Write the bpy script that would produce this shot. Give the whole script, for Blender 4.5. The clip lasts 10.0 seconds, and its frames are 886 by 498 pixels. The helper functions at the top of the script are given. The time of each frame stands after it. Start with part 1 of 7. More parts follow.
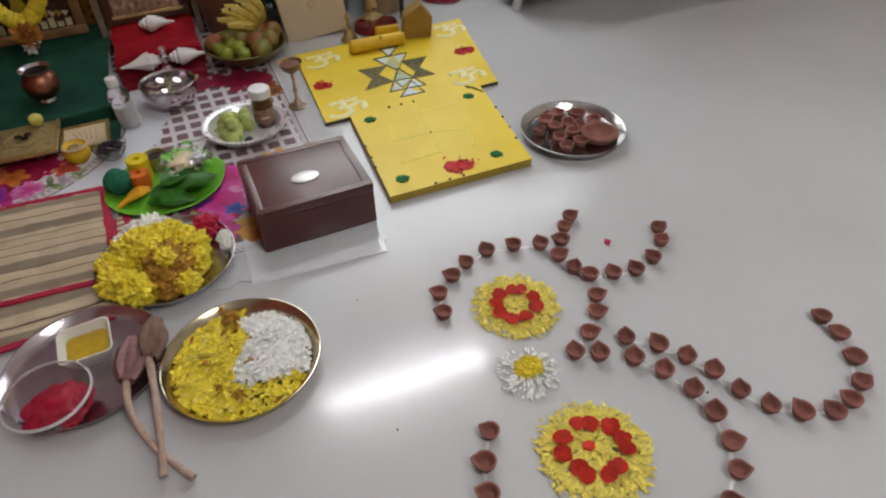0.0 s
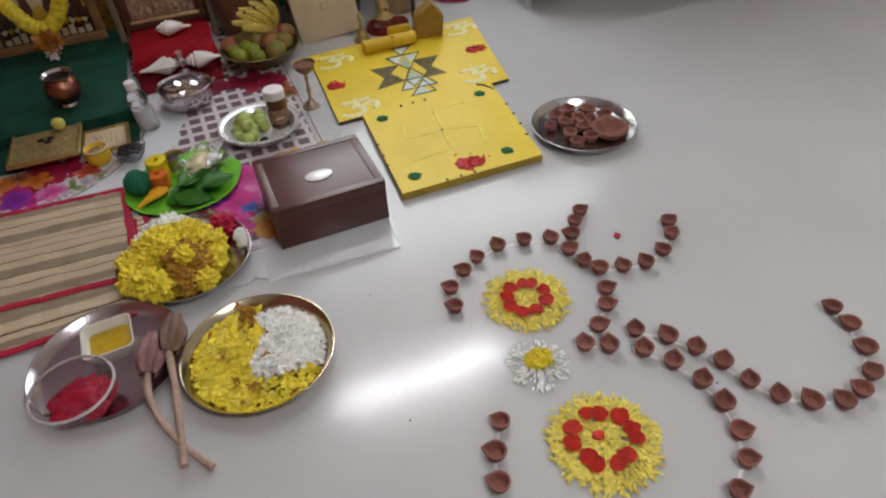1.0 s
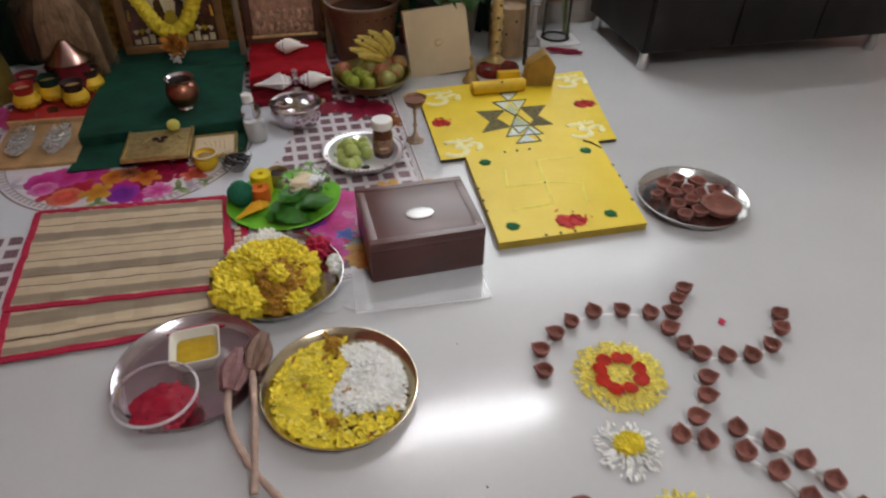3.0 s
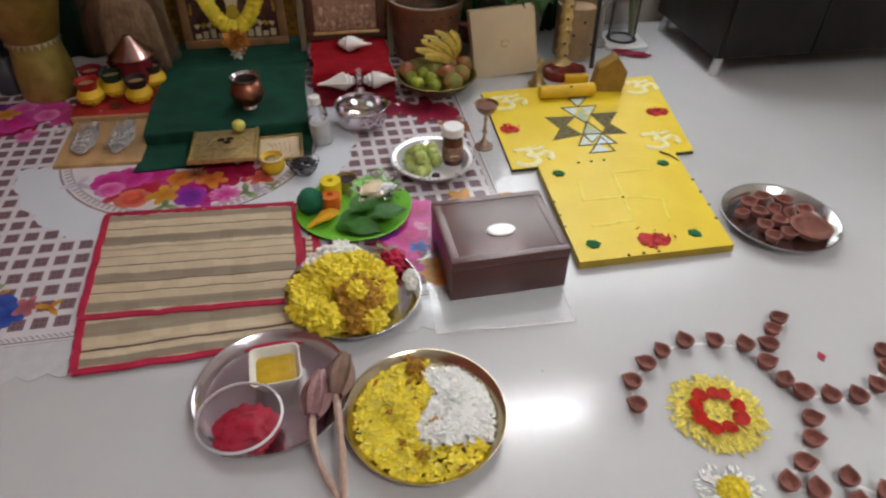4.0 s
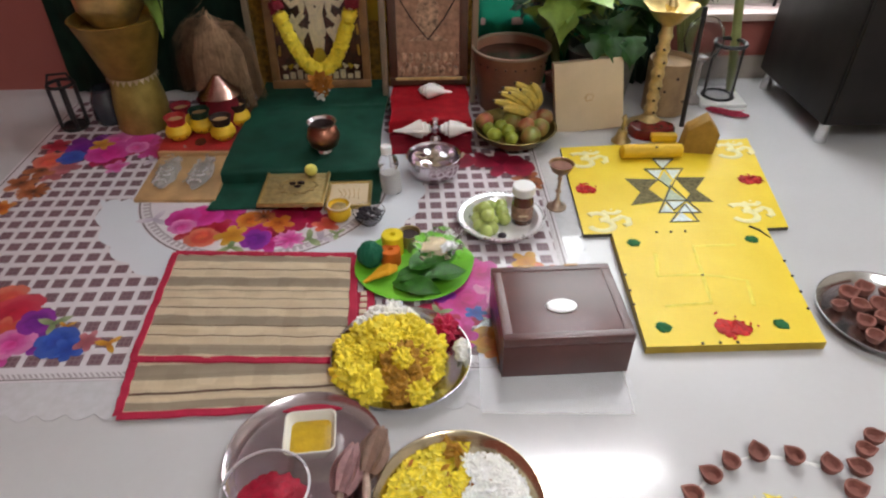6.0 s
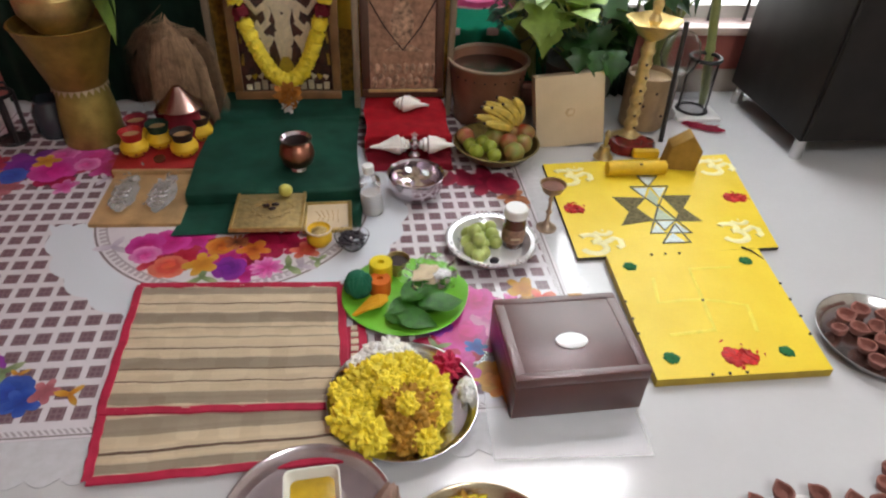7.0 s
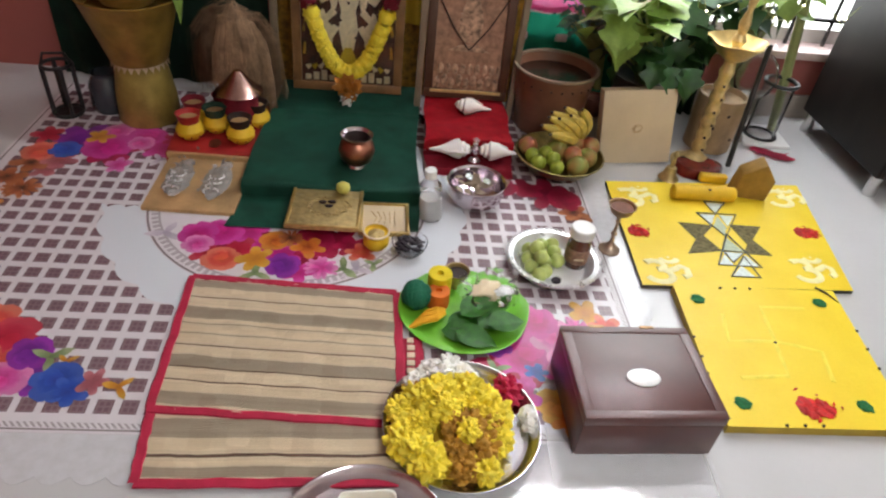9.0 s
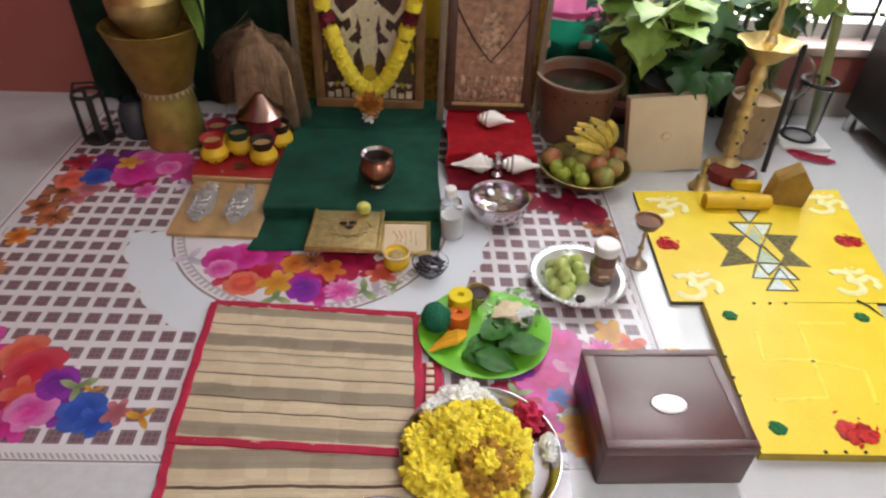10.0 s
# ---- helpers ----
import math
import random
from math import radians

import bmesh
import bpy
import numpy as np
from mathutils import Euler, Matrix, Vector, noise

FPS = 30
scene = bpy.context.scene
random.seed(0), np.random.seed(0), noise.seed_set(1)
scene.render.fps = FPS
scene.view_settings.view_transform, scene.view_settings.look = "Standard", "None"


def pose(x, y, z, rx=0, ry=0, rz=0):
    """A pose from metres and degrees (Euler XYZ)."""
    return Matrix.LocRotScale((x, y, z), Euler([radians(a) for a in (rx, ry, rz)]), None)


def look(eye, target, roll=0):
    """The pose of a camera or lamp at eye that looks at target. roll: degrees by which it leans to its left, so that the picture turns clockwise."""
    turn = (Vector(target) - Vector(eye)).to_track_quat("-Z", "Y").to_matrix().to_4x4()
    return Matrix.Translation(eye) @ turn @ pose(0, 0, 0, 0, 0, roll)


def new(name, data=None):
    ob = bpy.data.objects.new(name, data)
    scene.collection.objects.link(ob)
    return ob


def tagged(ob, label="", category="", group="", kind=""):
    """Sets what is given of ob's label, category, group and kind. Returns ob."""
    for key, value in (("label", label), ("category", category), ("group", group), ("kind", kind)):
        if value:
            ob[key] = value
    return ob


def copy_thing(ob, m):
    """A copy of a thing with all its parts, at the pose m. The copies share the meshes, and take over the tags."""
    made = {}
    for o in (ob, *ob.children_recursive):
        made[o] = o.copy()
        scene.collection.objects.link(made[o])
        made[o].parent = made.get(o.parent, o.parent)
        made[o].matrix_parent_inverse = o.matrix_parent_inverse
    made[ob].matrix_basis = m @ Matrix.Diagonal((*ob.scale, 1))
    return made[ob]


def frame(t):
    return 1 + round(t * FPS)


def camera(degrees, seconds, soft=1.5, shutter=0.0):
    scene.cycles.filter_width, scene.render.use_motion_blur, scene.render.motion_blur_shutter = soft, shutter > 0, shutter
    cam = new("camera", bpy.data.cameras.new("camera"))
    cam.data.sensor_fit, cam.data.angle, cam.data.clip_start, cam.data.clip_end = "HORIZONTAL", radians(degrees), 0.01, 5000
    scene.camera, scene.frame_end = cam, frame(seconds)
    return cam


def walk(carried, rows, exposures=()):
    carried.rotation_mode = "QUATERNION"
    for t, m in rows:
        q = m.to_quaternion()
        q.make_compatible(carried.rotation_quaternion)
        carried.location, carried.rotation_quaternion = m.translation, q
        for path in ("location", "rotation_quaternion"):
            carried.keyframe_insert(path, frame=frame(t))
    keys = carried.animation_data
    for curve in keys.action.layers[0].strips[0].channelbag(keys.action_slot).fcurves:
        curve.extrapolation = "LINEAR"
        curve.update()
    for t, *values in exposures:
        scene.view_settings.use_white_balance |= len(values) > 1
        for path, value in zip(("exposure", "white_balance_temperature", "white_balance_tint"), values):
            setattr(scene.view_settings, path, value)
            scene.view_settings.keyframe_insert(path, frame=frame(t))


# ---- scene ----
cam = camera(68.7, 10.0, soft=2.15, shutter=0.5)
PATH = [
    (0, (0.141, 0.139, 1.024), (0.596, 1.271, -0.072), -1.7),
    (0.5, (0.145, 0.117, 1.031), (0.594, 1.264, -0.052), -2.6),
    (1, (0.145, 0.112, 1.032), (0.559, 1.260, -0.064), -3.7),
    (1.5, (0.140, 0.115, 1.032), (0.543, 1.288, -0.040), -3.4),
    (2, (0.144, 0.117, 1.027), (0.512, 1.301, -0.048), -2.4),
    (2.5, (0.125, 0.133, 1.039), (0.440, 1.351, -0.013), -0.4),
    (3, (0.071, 0.194, 1.038), (0.372, 1.435, 0.009), 0.9),
    (3.2, (0.046, 0.235, 1.067), (0.329, 1.472, 0.028), 0.7),
    (4.3, (-0.078, 0.326, 1.053), (0.121, 1.565, -0.003), 2.0),
    (4.5, (-0.092, 0.341, 1.064), (-0.005, 1.597, 0.011), 1.6),
    (5, (-0.026, 0.374, 1.068), (-0.052, 1.648, 0.036), 0.8),
    (5.5, (0.034, 0.399, 1.090), (0.059, 1.660, 0.043), 0.2),
    (6, (0.028, 0.414, 1.085), (0.066, 1.711, 0.081), -0.3),
    (6.2, (0.007, 0.443, 1.086), (0.068, 1.729, 0.071), -0.3),
    (7.3, (-0.118, 0.576, 1.077), (0.082, 1.862, 0.079), 3.5),
    (7.5, (-0.132, 0.597, 1.080), (0.059, 1.861, 0.053), 3.7),
    (8, (-0.175, 0.607, 1.082), (-0.016, 1.908, 0.098), 4.6),
    (8.5, (-0.198, 0.621, 1.073), (-0.007, 1.907, 0.074), 7.5),
    (9, (-0.198, 0.631, 1.069), (-0.055, 1.909, 0.052), 6.7),
    (9.5, (-0.162, 0.659, 1.096), (-0.052, 1.943, 0.081), 4.0),
    (10, (-0.146, 0.677, 1.096), (-0.107, 1.959, 0.074), 2.5),
]
walk(cam, [(t, look(eye, target, roll)) for t, eye, target, roll in PATH],
     exposures=[(0, -0.02), (2.5, 0.0), (4.5, 0.38), (7.5, 0.60), (10, 0.73)])

# ---- light ----
world = bpy.data.worlds.new("sky")
scene.world = world
world.use_nodes = True
wn = world.node_tree
sky = wn.nodes.new("ShaderNodeTexSky")
sky.sky_type, sky.sun_disc, sky.sun_elevation, sky.sun_rotation = "NISHITA", False, radians(40), radians(20)
wn.links.new(sky.outputs["Color"], wn.nodes["Background"].inputs["Color"])
wn.nodes["Background"].inputs["Strength"].default_value = 0.12


def area_lamp(name, m, sx, sy, power, color):
    data = bpy.data.lights.new(name, "AREA")
    data.shape, data.size, data.size_y, data.energy, data.color = "RECTANGLE", sx, sy, power, color
    ob = new(name, data)
    ob.matrix_world = m
    return ob


# daylight in the window's opening, and an added, unseen ceiling fill behind the viewer
area_lamp("window_daylight", look((1.3, 2.99, 0.95), (1.3, 0.6, 0.0)), 1.9, 1.2, 14, (0.92, 0.96, 1.0))
area_lamp("ceiling_fill_light", look((1.0, -0.7, 2.88), (1.0, -0.7, 0)), 0.9, 0.9, 28.5, (0.94, 0.96, 1.0))


# ---- materials ----
def mat(name, col, rough=0.5, metal=0.0, var=0.15, scale=25.0, bump=0.12, col2=None, island=0.0, coat=0.0, trans=0.0, sub=0.0, fine=140.0, obj=0.0, ior=1.45, bdist=0.002):
    m = bpy.data.materials.new(name)
    m.use_nodes = True
    n, l = m.node_tree.nodes, m.node_tree.links
    p = n["Principled BSDF"]
    tc = n.new("ShaderNodeTexCoord")
    big, small = n.new("ShaderNodeTexNoise"), n.new("ShaderNodeTexNoise")
    big.inputs["Scale"].default_value, big.inputs["Detail"].default_value = scale, 5
    small.inputs["Scale"].default_value, small.inputs["Detail"].default_value = scale * 7 if fine is None else fine, 3
    l.new(tc.outputs["Object"], big.inputs["Vector"])
    l.new(tc.outputs["Object"], small.inputs["Vector"])
    mix = n.new("ShaderNodeMix")
    mix.data_type = "RGBA"
    c2 = col2 or tuple(c * (1 - 2 * var) for c in col)
    mix.inputs["A"].default_value, mix.inputs["B"].default_value = (*col, 1), (*c2, 1)
    ramp = n.new("ShaderNodeMapRange")
    ramp.inputs["From Min"].default_value, ramp.inputs["From Max"].default_value = 0.35, 0.7
    l.new(big.outputs["Fac"], ramp.inputs["Value"])
    l.new(ramp.outputs["Result"], mix.inputs["Factor"])
    out = mix.outputs["Result"]
    hsv = n.new("ShaderNodeHueSaturation")
    l.new(out, hsv.inputs["Color"])
    add = n.new("ShaderNodeMath")
    add.operation = "MULTIPLY_ADD"
    add.inputs[1].default_value, add.inputs[2].default_value = var * 1.2, 1 - var * 0.6
    l.new(small.outputs["Fac"], add.inputs[0])
    val = add.outputs[0]
    if island or obj:
        src = n.new("ShaderNodeNewGeometry").outputs["Random Per Island"] if island else n.new("ShaderNodeObjectInfo").outputs["Random"]
        k = island or obj
        r = n.new("ShaderNodeMath")
        r.operation = "MULTIPLY_ADD"
        r.inputs[1].default_value, r.inputs[2].default_value = k, 1 - k / 2
        l.new(src, r.inputs[0])
        mul = n.new("ShaderNodeMath")
        mul.operation = "MULTIPLY"
        l.new(val, mul.inputs[0])
        l.new(r.outputs[0], mul.inputs[1])
        val = mul.outputs[0]
    l.new(val, hsv.inputs["Value"])
    l.new(hsv.outputs["Color"], p.inputs["Base Color"])
    rr = n.new("ShaderNodeMath")
    rr.operation = "MULTIPLY_ADD"
    rr.inputs[1].default_value, rr.inputs[2].default_value = 0.2 * rough, rough * 0.9
    l.new(big.outputs["Fac"], rr.inputs[0])
    l.new(rr.outputs[0], p.inputs["Roughness"])
    p.inputs["Metallic"].default_value = metal
    p.inputs["IOR"].default_value = ior
    p.inputs["Coat Weight"].default_value = coat
    p.inputs["Coat Roughness"].default_value = 0.12
    p.inputs["Transmission Weight"].default_value = trans
    if sub:
        p.inputs["Subsurface Weight"].default_value = sub
        p.inputs["Subsurface Radius"].default_value = (0.01, 0.008, 0.004)
    if bump:
        b = n.new("ShaderNodeBump")
        b.inputs["Strength"].default_value, b.inputs["Distance"].default_value = bump, bdist
        l.new(small.outputs["Fac"], b.inputs["Height"])
        l.new(b.outputs["Normal"], p.inputs["Normal"])
    return m


def straw(name, col, col2):
    """Split reeds: each its own tone, with pale and dull patches between the binding cords."""
    m = mat(name, col, 0.5, 0, 0.08, 30, 0.3, island=0.15)
    n, l = m.node_tree.nodes, m.node_tree.links
    mix = next(k for k in n if k.bl_idname == "ShaderNodeMix")
    tc = next(k for k in n if k.bl_idname == "ShaderNodeTexCoord")
    mp, vor = n.new("ShaderNodeMapping"), n.new("ShaderNodeTexVoronoi")
    mp.inputs["Scale"].default_value = (26, 34, 0)
    vor.feature, vor.distance = "F1", "CHEBYCHEV"
    vor.inputs["Scale"].default_value, vor.inputs["Randomness"].default_value = 1.0, 0.45
    l.new(tc.outputs["Object"], mp.inputs["Vector"])
    l.new(mp.outputs["Vector"], vor.inputs["Vector"])
    sep = n.new("ShaderNodeSeparateColor")
    l.new(vor.outputs["Color"], sep.inputs["Color"])
    l.new(sep.outputs["Red"], mix.inputs["Factor"])
    mix.inputs["A"].default_value, mix.inputs["B"].default_value = (*col, 1), (*col2, 1)
    return m


def petal_print(name, tip, mid, core):
    """Printed petals: the tone runs from the flower's heart (at its origin) to the rim."""
    m = mat("print_" + name, mid, 0.3, 0, 0.16, 9, 0.04, island=0.35, fine=30)
    n, l = m.node_tree.nodes, m.node_tree.links
    mix = next(k for k in n if k.bl_idname == "ShaderNodeMix")
    tc = next(k for k in n if k.bl_idname == "ShaderNodeTexCoord")
    ln, nz, ad = n.new("ShaderNodeVectorMath"), n.new("ShaderNodeTexNoise"), n.new("ShaderNodeMath")
    ln.operation, ad.operation = "LENGTH", "MULTIPLY_ADD"
    nz.inputs["Scale"].default_value = 3.5
    l.new(tc.outputs["Object"], ln.inputs[0])
    l.new(tc.outputs["Object"], nz.inputs["Vector"])
    ad.inputs[1].default_value = 0.5
    l.new(nz.outputs["Fac"], ad.inputs[0])
    l.new(ln.outputs["Value"], ad.inputs[2])
    ramp = n.new("ShaderNodeValToRGB")
    ramp.color_ramp.elements[0].position, ramp.color_ramp.elements[1].position = 0.28, 1.25
    ramp.color_ramp.elements[0].color, ramp.color_ramp.elements[1].color = (*core, 1), (*tip, 1)
    ramp.color_ramp.elements.new(0.7).color = (*mid, 1)
    l.new(ad.outputs[0], ramp.inputs["Fac"])
    l.new(ramp.outputs["Color"], mix.inputs["A"])
    l.new(ramp.outputs["Color"], mix.inputs["B"])
    return m


def glow(name, col, strength):
    m = bpy.data.materials.new(name)
    m.use_nodes = True
    p = m.node_tree.nodes["Principled BSDF"]
    p.inputs["Base Color"].default_value = (*col, 1)
    p.inputs["Emission Color"].default_value = (*col, 1)
    p.inputs["Emission Strength"].default_value = strength
    return m


M_FLOOR = mat("polished_floor", (0.56, 0.56, 0.565), 0.15, 0, 0.035, 1.6, 0.015, col2=(0.51, 0.505, 0.505), fine=60, ior=1.55)
M_PINK = mat("pink_wall_paint", (0.36, 0.105, 0.088), 0.6, 0, 0.06, 3, 0.2)
M_LILAC = mat("lilac_wall_paint", (0.62, 0.50, 0.56), 0.6, 0, 0.05, 3, 0.2)
M_CREAM = mat("cream_wall_paint", (0.66, 0.60, 0.52), 0.6, 0, 0.05, 3, 0.2)
M_CEIL = mat("white_ceiling_paint", (0.78, 0.77, 0.74), 0.7, 0, 0.04, 3, 0.1)
M_SKIRT = mat("skirting_tile", (0.38, 0.33, 0.29), 0.3, 0, 0.08, 8, 0.05)
M_SILL = mat("sill_stone", (0.66, 0.50, 0.47), 0.3, 0, 0.06, 20, 0.05)
M_WFRAME = mat("window_paint", (0.75, 0.74, 0.70), 0.4, 0, 0.04, 12, 0.05)
M_IRON = mat("dark_iron", (0.035, 0.033, 0.033), 0.45, 0.3, 0.2, 40, 0.15)
M_BLACK = mat("black_laminate", (0.016, 0.013, 0.012), 0.5, 0, 0.2, 9, 0.08, fine=220, ior=1.3)
M_STEEL = mat("stainless_steel", (0.62, 0.61, 0.60), 0.2, 1.0, 0.06, 14, 0.04)
M_STEELD = mat("worn_steel", (0.70, 0.62, 0.66), 0.2, 1.0, 0.12, 10, 0.06)
M_SILVER = mat("silvered_metal", (0.86, 0.86, 0.88), 0.28, 0.65, 0.05, 30, 0.1)
M_BRASS = mat("brass", (0.68, 0.50, 0.19), 0.36, 0.85, 0.18, 22, 0.15)
M_BRASSD = mat("aged_brass", (0.55, 0.42, 0.19), 0.45, 0.75, 0.25, 30, 0.4)
M_GOLD = mat("gold_cloth", (0.34, 0.22, 0.045), 0.45, 0.45, 0.2, 18, 0.5, fine=260)
# lighter copy of the gold cloth: the vase's shading put into colour
M_GOLDL = mat("khaki_gold_cloth_lit", (0.40, 0.30, 0.075), 0.45, 0.35, 0.2, 18, 0.6, fine=160)
M_COPPER = mat("copper", (0.40, 0.17, 0.11), 0.36, 1.0, 0.2, 22, 0.1)
M_EMBOSS = mat("embossed_brass", (0.60, 0.47, 0.21), 0.4, 0.7, 0.16, 45, 0.6, fine=70, bdist=0.006)
M_TINNED = mat("tinned_copper", (0.50, 0.31, 0.26), 0.25, 1.0, 0.15, 22, 0.1)
M_CLAY = mat("fired_clay", (0.26, 0.10, 0.078), 0.85, 0, 0.16, 40, 0.4, obj=0.3, fine=300)
M_CLAYD = mat("clay_dish", (0.24, 0.09, 0.065), 0.8, 0, 0.16, 40, 0.4, fine=300)
M_YELLOW = mat("turmeric_yellow_paint", (0.80, 0.60, 0.03), 0.45, 0, 0.07, 9, 0.3, col2=(0.75, 0.54, 0.018))
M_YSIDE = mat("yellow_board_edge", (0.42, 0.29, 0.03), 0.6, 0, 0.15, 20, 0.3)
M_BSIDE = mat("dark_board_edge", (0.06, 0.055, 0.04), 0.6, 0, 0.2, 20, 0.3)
M_YLINE = mat("raised_yellow_line", (0.85, 0.70, 0.07), 0.6, 0, 0.06, 60, 0.4)
M_OMWHITE = mat("cream_line", (0.86, 0.79, 0.40), 0.6, 0, 0.06, 60, 0.3)
M_STAR_D = mat("dark_green_powder", (0.19, 0.16, 0.07), 0.9, 0, 0.3, 90, 0.6, fine=500)
M_STAR_M = mat("mint_powder", (0.50, 0.58, 0.42), 0.8, 0, 0.12, 90, 0.5, fine=500)
M_STAR_W = mat("pale_mint_powder", (0.72, 0.80, 0.76), 0.8, 0, 0.12, 90, 0.5, fine=500)
M_STAR_L = mat("olive_line", (0.12, 0.13, 0.09), 0.7, 0, 0.2, 90, 0.4)
M_GDOT = mat("green_powder", (0.015, 0.17, 0.05), 0.85, 0, 0.3, 120, 0.8, fine=600)
M_WOOD = mat("polished_dark_wood", (0.088, 0.019, 0.014), 0.40, 0, 0.2, 6, 0.06, ior=1.4, coat=0.8, fine=90)
M_WOOD.node_tree.nodes["Principled BSDF"].inputs["Coat Roughness"].default_value = 0.34
M_WOOD.node_tree.nodes["Principled BSDF"].inputs["Specular IOR Level"].default_value = 0.25
M_WOODL = mat("light_wood", (0.50, 0.31, 0.14), 0.45, 0, 0.2, 14, 0.2)
M_WOODF = mat("frame_wood", (0.30, 0.15, 0.06), 0.4, 0, 0.2, 14, 0.2)
M_DWOOD = mat("dark_frame_wood", (0.10, 0.04, 0.022), 0.4, 0, 0.2, 14, 0.2)
M_EMBLEM = mat("badge_enamel_and_plate_sheen", (0.86, 0.86, 0.86), 0.3, 0.2, 0.03, 60, 0.1)
M_RED = mat("red_cloth", (0.588, 0.006, 0.020), 0.8, 0, 0.14, 25, 0.5, fine=420)
M_REDD = mat("maroon_cloth", (0.22, 0.008, 0.022), 0.8, 0, 0.18, 25, 0.5, fine=420)
M_WINE = mat("wine_cloth", (0.36, 0.006, 0.026), 0.8, 0, 0.16, 25, 0.5, fine=420)
M_REDB = mat("red_painted_board", (0.36, 0.016, 0.016), 0.5, 0, 0.14, 25, 0.2)
M_GREEN = mat("green_cloth", (0.015, 0.115, 0.072), 0.75, 0, 0.2, 12, 0.6, fine=420)
M_GREEND = mat("dark_green_drape", (0.008, 0.04, 0.022), 0.8, 0, 0.25, 9, 0.5)
M_YCLOTH = mat("yellow_cloth", (0.62, 0.42, 0.03), 0.75, 0, 0.12, 12, 0.5, fine=300)
M_BROCADE = mat("gold_brown_brocade", (0.62, 0.34, 0.05), 0.6, 0.1, 0.35, 45, 0.6)
M_STRAW = straw("straw_reed", (0.74, 0.63, 0.46), (0.65, 0.54, 0.38))
M_STRAWB = straw("brown_reed", (0.41, 0.345, 0.255), (0.36, 0.295, 0.215))
M_STRAWD = mat("dark_reed", (0.19, 0.12, 0.085), 0.6, 0, 0.15, 30, 0.3)
M_MATRED = mat("crimson_binding", (0.46, 0.014, 0.055), 0.75, 0, 0.14, 30, 0.5, fine=500)
M_WHITEP = mat("white_petals", (0.90, 0.89, 0.85), 0.7, 0, 0.04, 40, 0.2, island=0.14, sub=0.1)
M_YPETAL = mat("yellow_petals", (0.92, 0.74, 0.05), 0.6, 0, 0.10, 40, 0.3, island=0.4, sub=0.1)
M_LPETAL = mat("pale_yellow_petals", (0.92, 0.78, 0.16), 0.65, 0, 0.08, 40, 0.2, island=0.3, sub=0.1)
M_GAP_AMBER = mat("amber_gap_shade_petals", (0.72, 0.46, 0.02), 0.7, 0, 0.15, 40, 0.2, island=0.4)
M_OPETAL = mat("rust_petals", (0.46, 0.17, 0.02), 0.7, 0, 0.15, 40, 0.2, island=0.45)
M_STEELG = mat("warm_steel", (0.66, 0.57, 0.40), 0.2, 1.0, 0.1, 20, 0.05)
M_RUST = mat("rust_flower_petals", (0.52, 0.27, 0.03), 0.75, 0, 0.2, 60, 0.3, island=0.5)
M_SHEET = mat("clear_sheet_vinyl", (0.90, 0.89, 0.89), 0.05, 0, 0.03, 30, 0.03, ior=1.5, trans=0.75)
M_CUP = mat("tarnished_bronze", (0.34, 0.20, 0.10), 0.38, 0.8, 0.3, 30, 0.3)
M_PALEB = mat("pale_worn_brass", (0.58, 0.44, 0.33), 0.3, 0.8, 0.2, 30, 0.2)
M_BROWNOIL = mat("brown_oil", (0.16, 0.05, 0.02), 0.6, 0, 0.2, 30, 0)
M_LAMPRED = mat("maroon_lacquer", (0.20, 0.014, 0.012), 0.25, 0, 0.25, 25, 0.1, coat=0.3)
M_RCLUST = mat("dark_red_petals", (0.62, 0.012, 0.010), 0.6, 0, 0.25, 90, 0.5, island=0.5, fine=300)
M_RPETAL = mat("red_petals", (0.74, 0.030, 0.010), 0.6, 0, 0.15, 60, 0.3, island=0.3)
M_CPETAL = mat("crimson_petals", (0.50, 0.01, 0.06), 0.6, 0, 0.12, 60, 0.3, island=0.3)
M_PINKP = mat("dusty_pink_petals", (0.60, 0.34, 0.34), 0.45, 0, 0.15, 60, 0.3, island=0.25)
M_BUDB = mat("faded_bud_petals", (0.47, 0.29, 0.22), 0.5, 0, 0.15, 60, 0.3, island=0.25)
M_STEM = mat("pale_stem", (0.50, 0.35, 0.28), 0.6, 0, 0.15, 60, 0.3)
M_BONE = mat("conch_shell", (0.84, 0.79, 0.75), 0.35, 0, 0.06, 30, 0.2, sub=0.1)
M_PEACH = mat("cream_card", (0.66, 0.53, 0.35), 0.55, 0, 0.05, 12, 0.1)
M_BANANA = mat("banana_skin", (0.62, 0.45, 0.08), 0.5, 0, 0.12, 50, 0.2, col2=(0.40, 0.32, 0.07))
M_LIME = mat("lime_skin", (0.30, 0.36, 0.04), 0.4, 0, 0.12, 40, 0.3)
M_LEMON = mat("lemon_skin", (0.66, 0.62, 0.13), 0.4, 0, 0.1, 40, 0.3)
M_MANGO = mat("mango_skin", (0.20, 0.25, 0.05), 0.4, 0, 0.1, 20, 0.2, col2=(0.32, 0.15, 0.05))
M_APPLE = mat("red_fruit_skin", (0.32, 0.065, 0.035), 0.4, 0, 0.1, 20, 0.2, col2=(0.28, 0.20, 0.06))
M_AMLA = mat("gooseberry_skin", (0.46, 0.54, 0.16), 0.3, 0, 0.08, 60, 0.1, sub=0.15, obj=0.2)
M_BASKET = mat("tarnished_bowl", (0.30, 0.24, 0.08), 0.35, 0.8, 0.25, 30, 0.4)
M_LEAFPL = mat("green_plastic", (0.16, 0.48, 0.03), 0.35, 0, 0.08, 20, 0.1, sub=0.1)
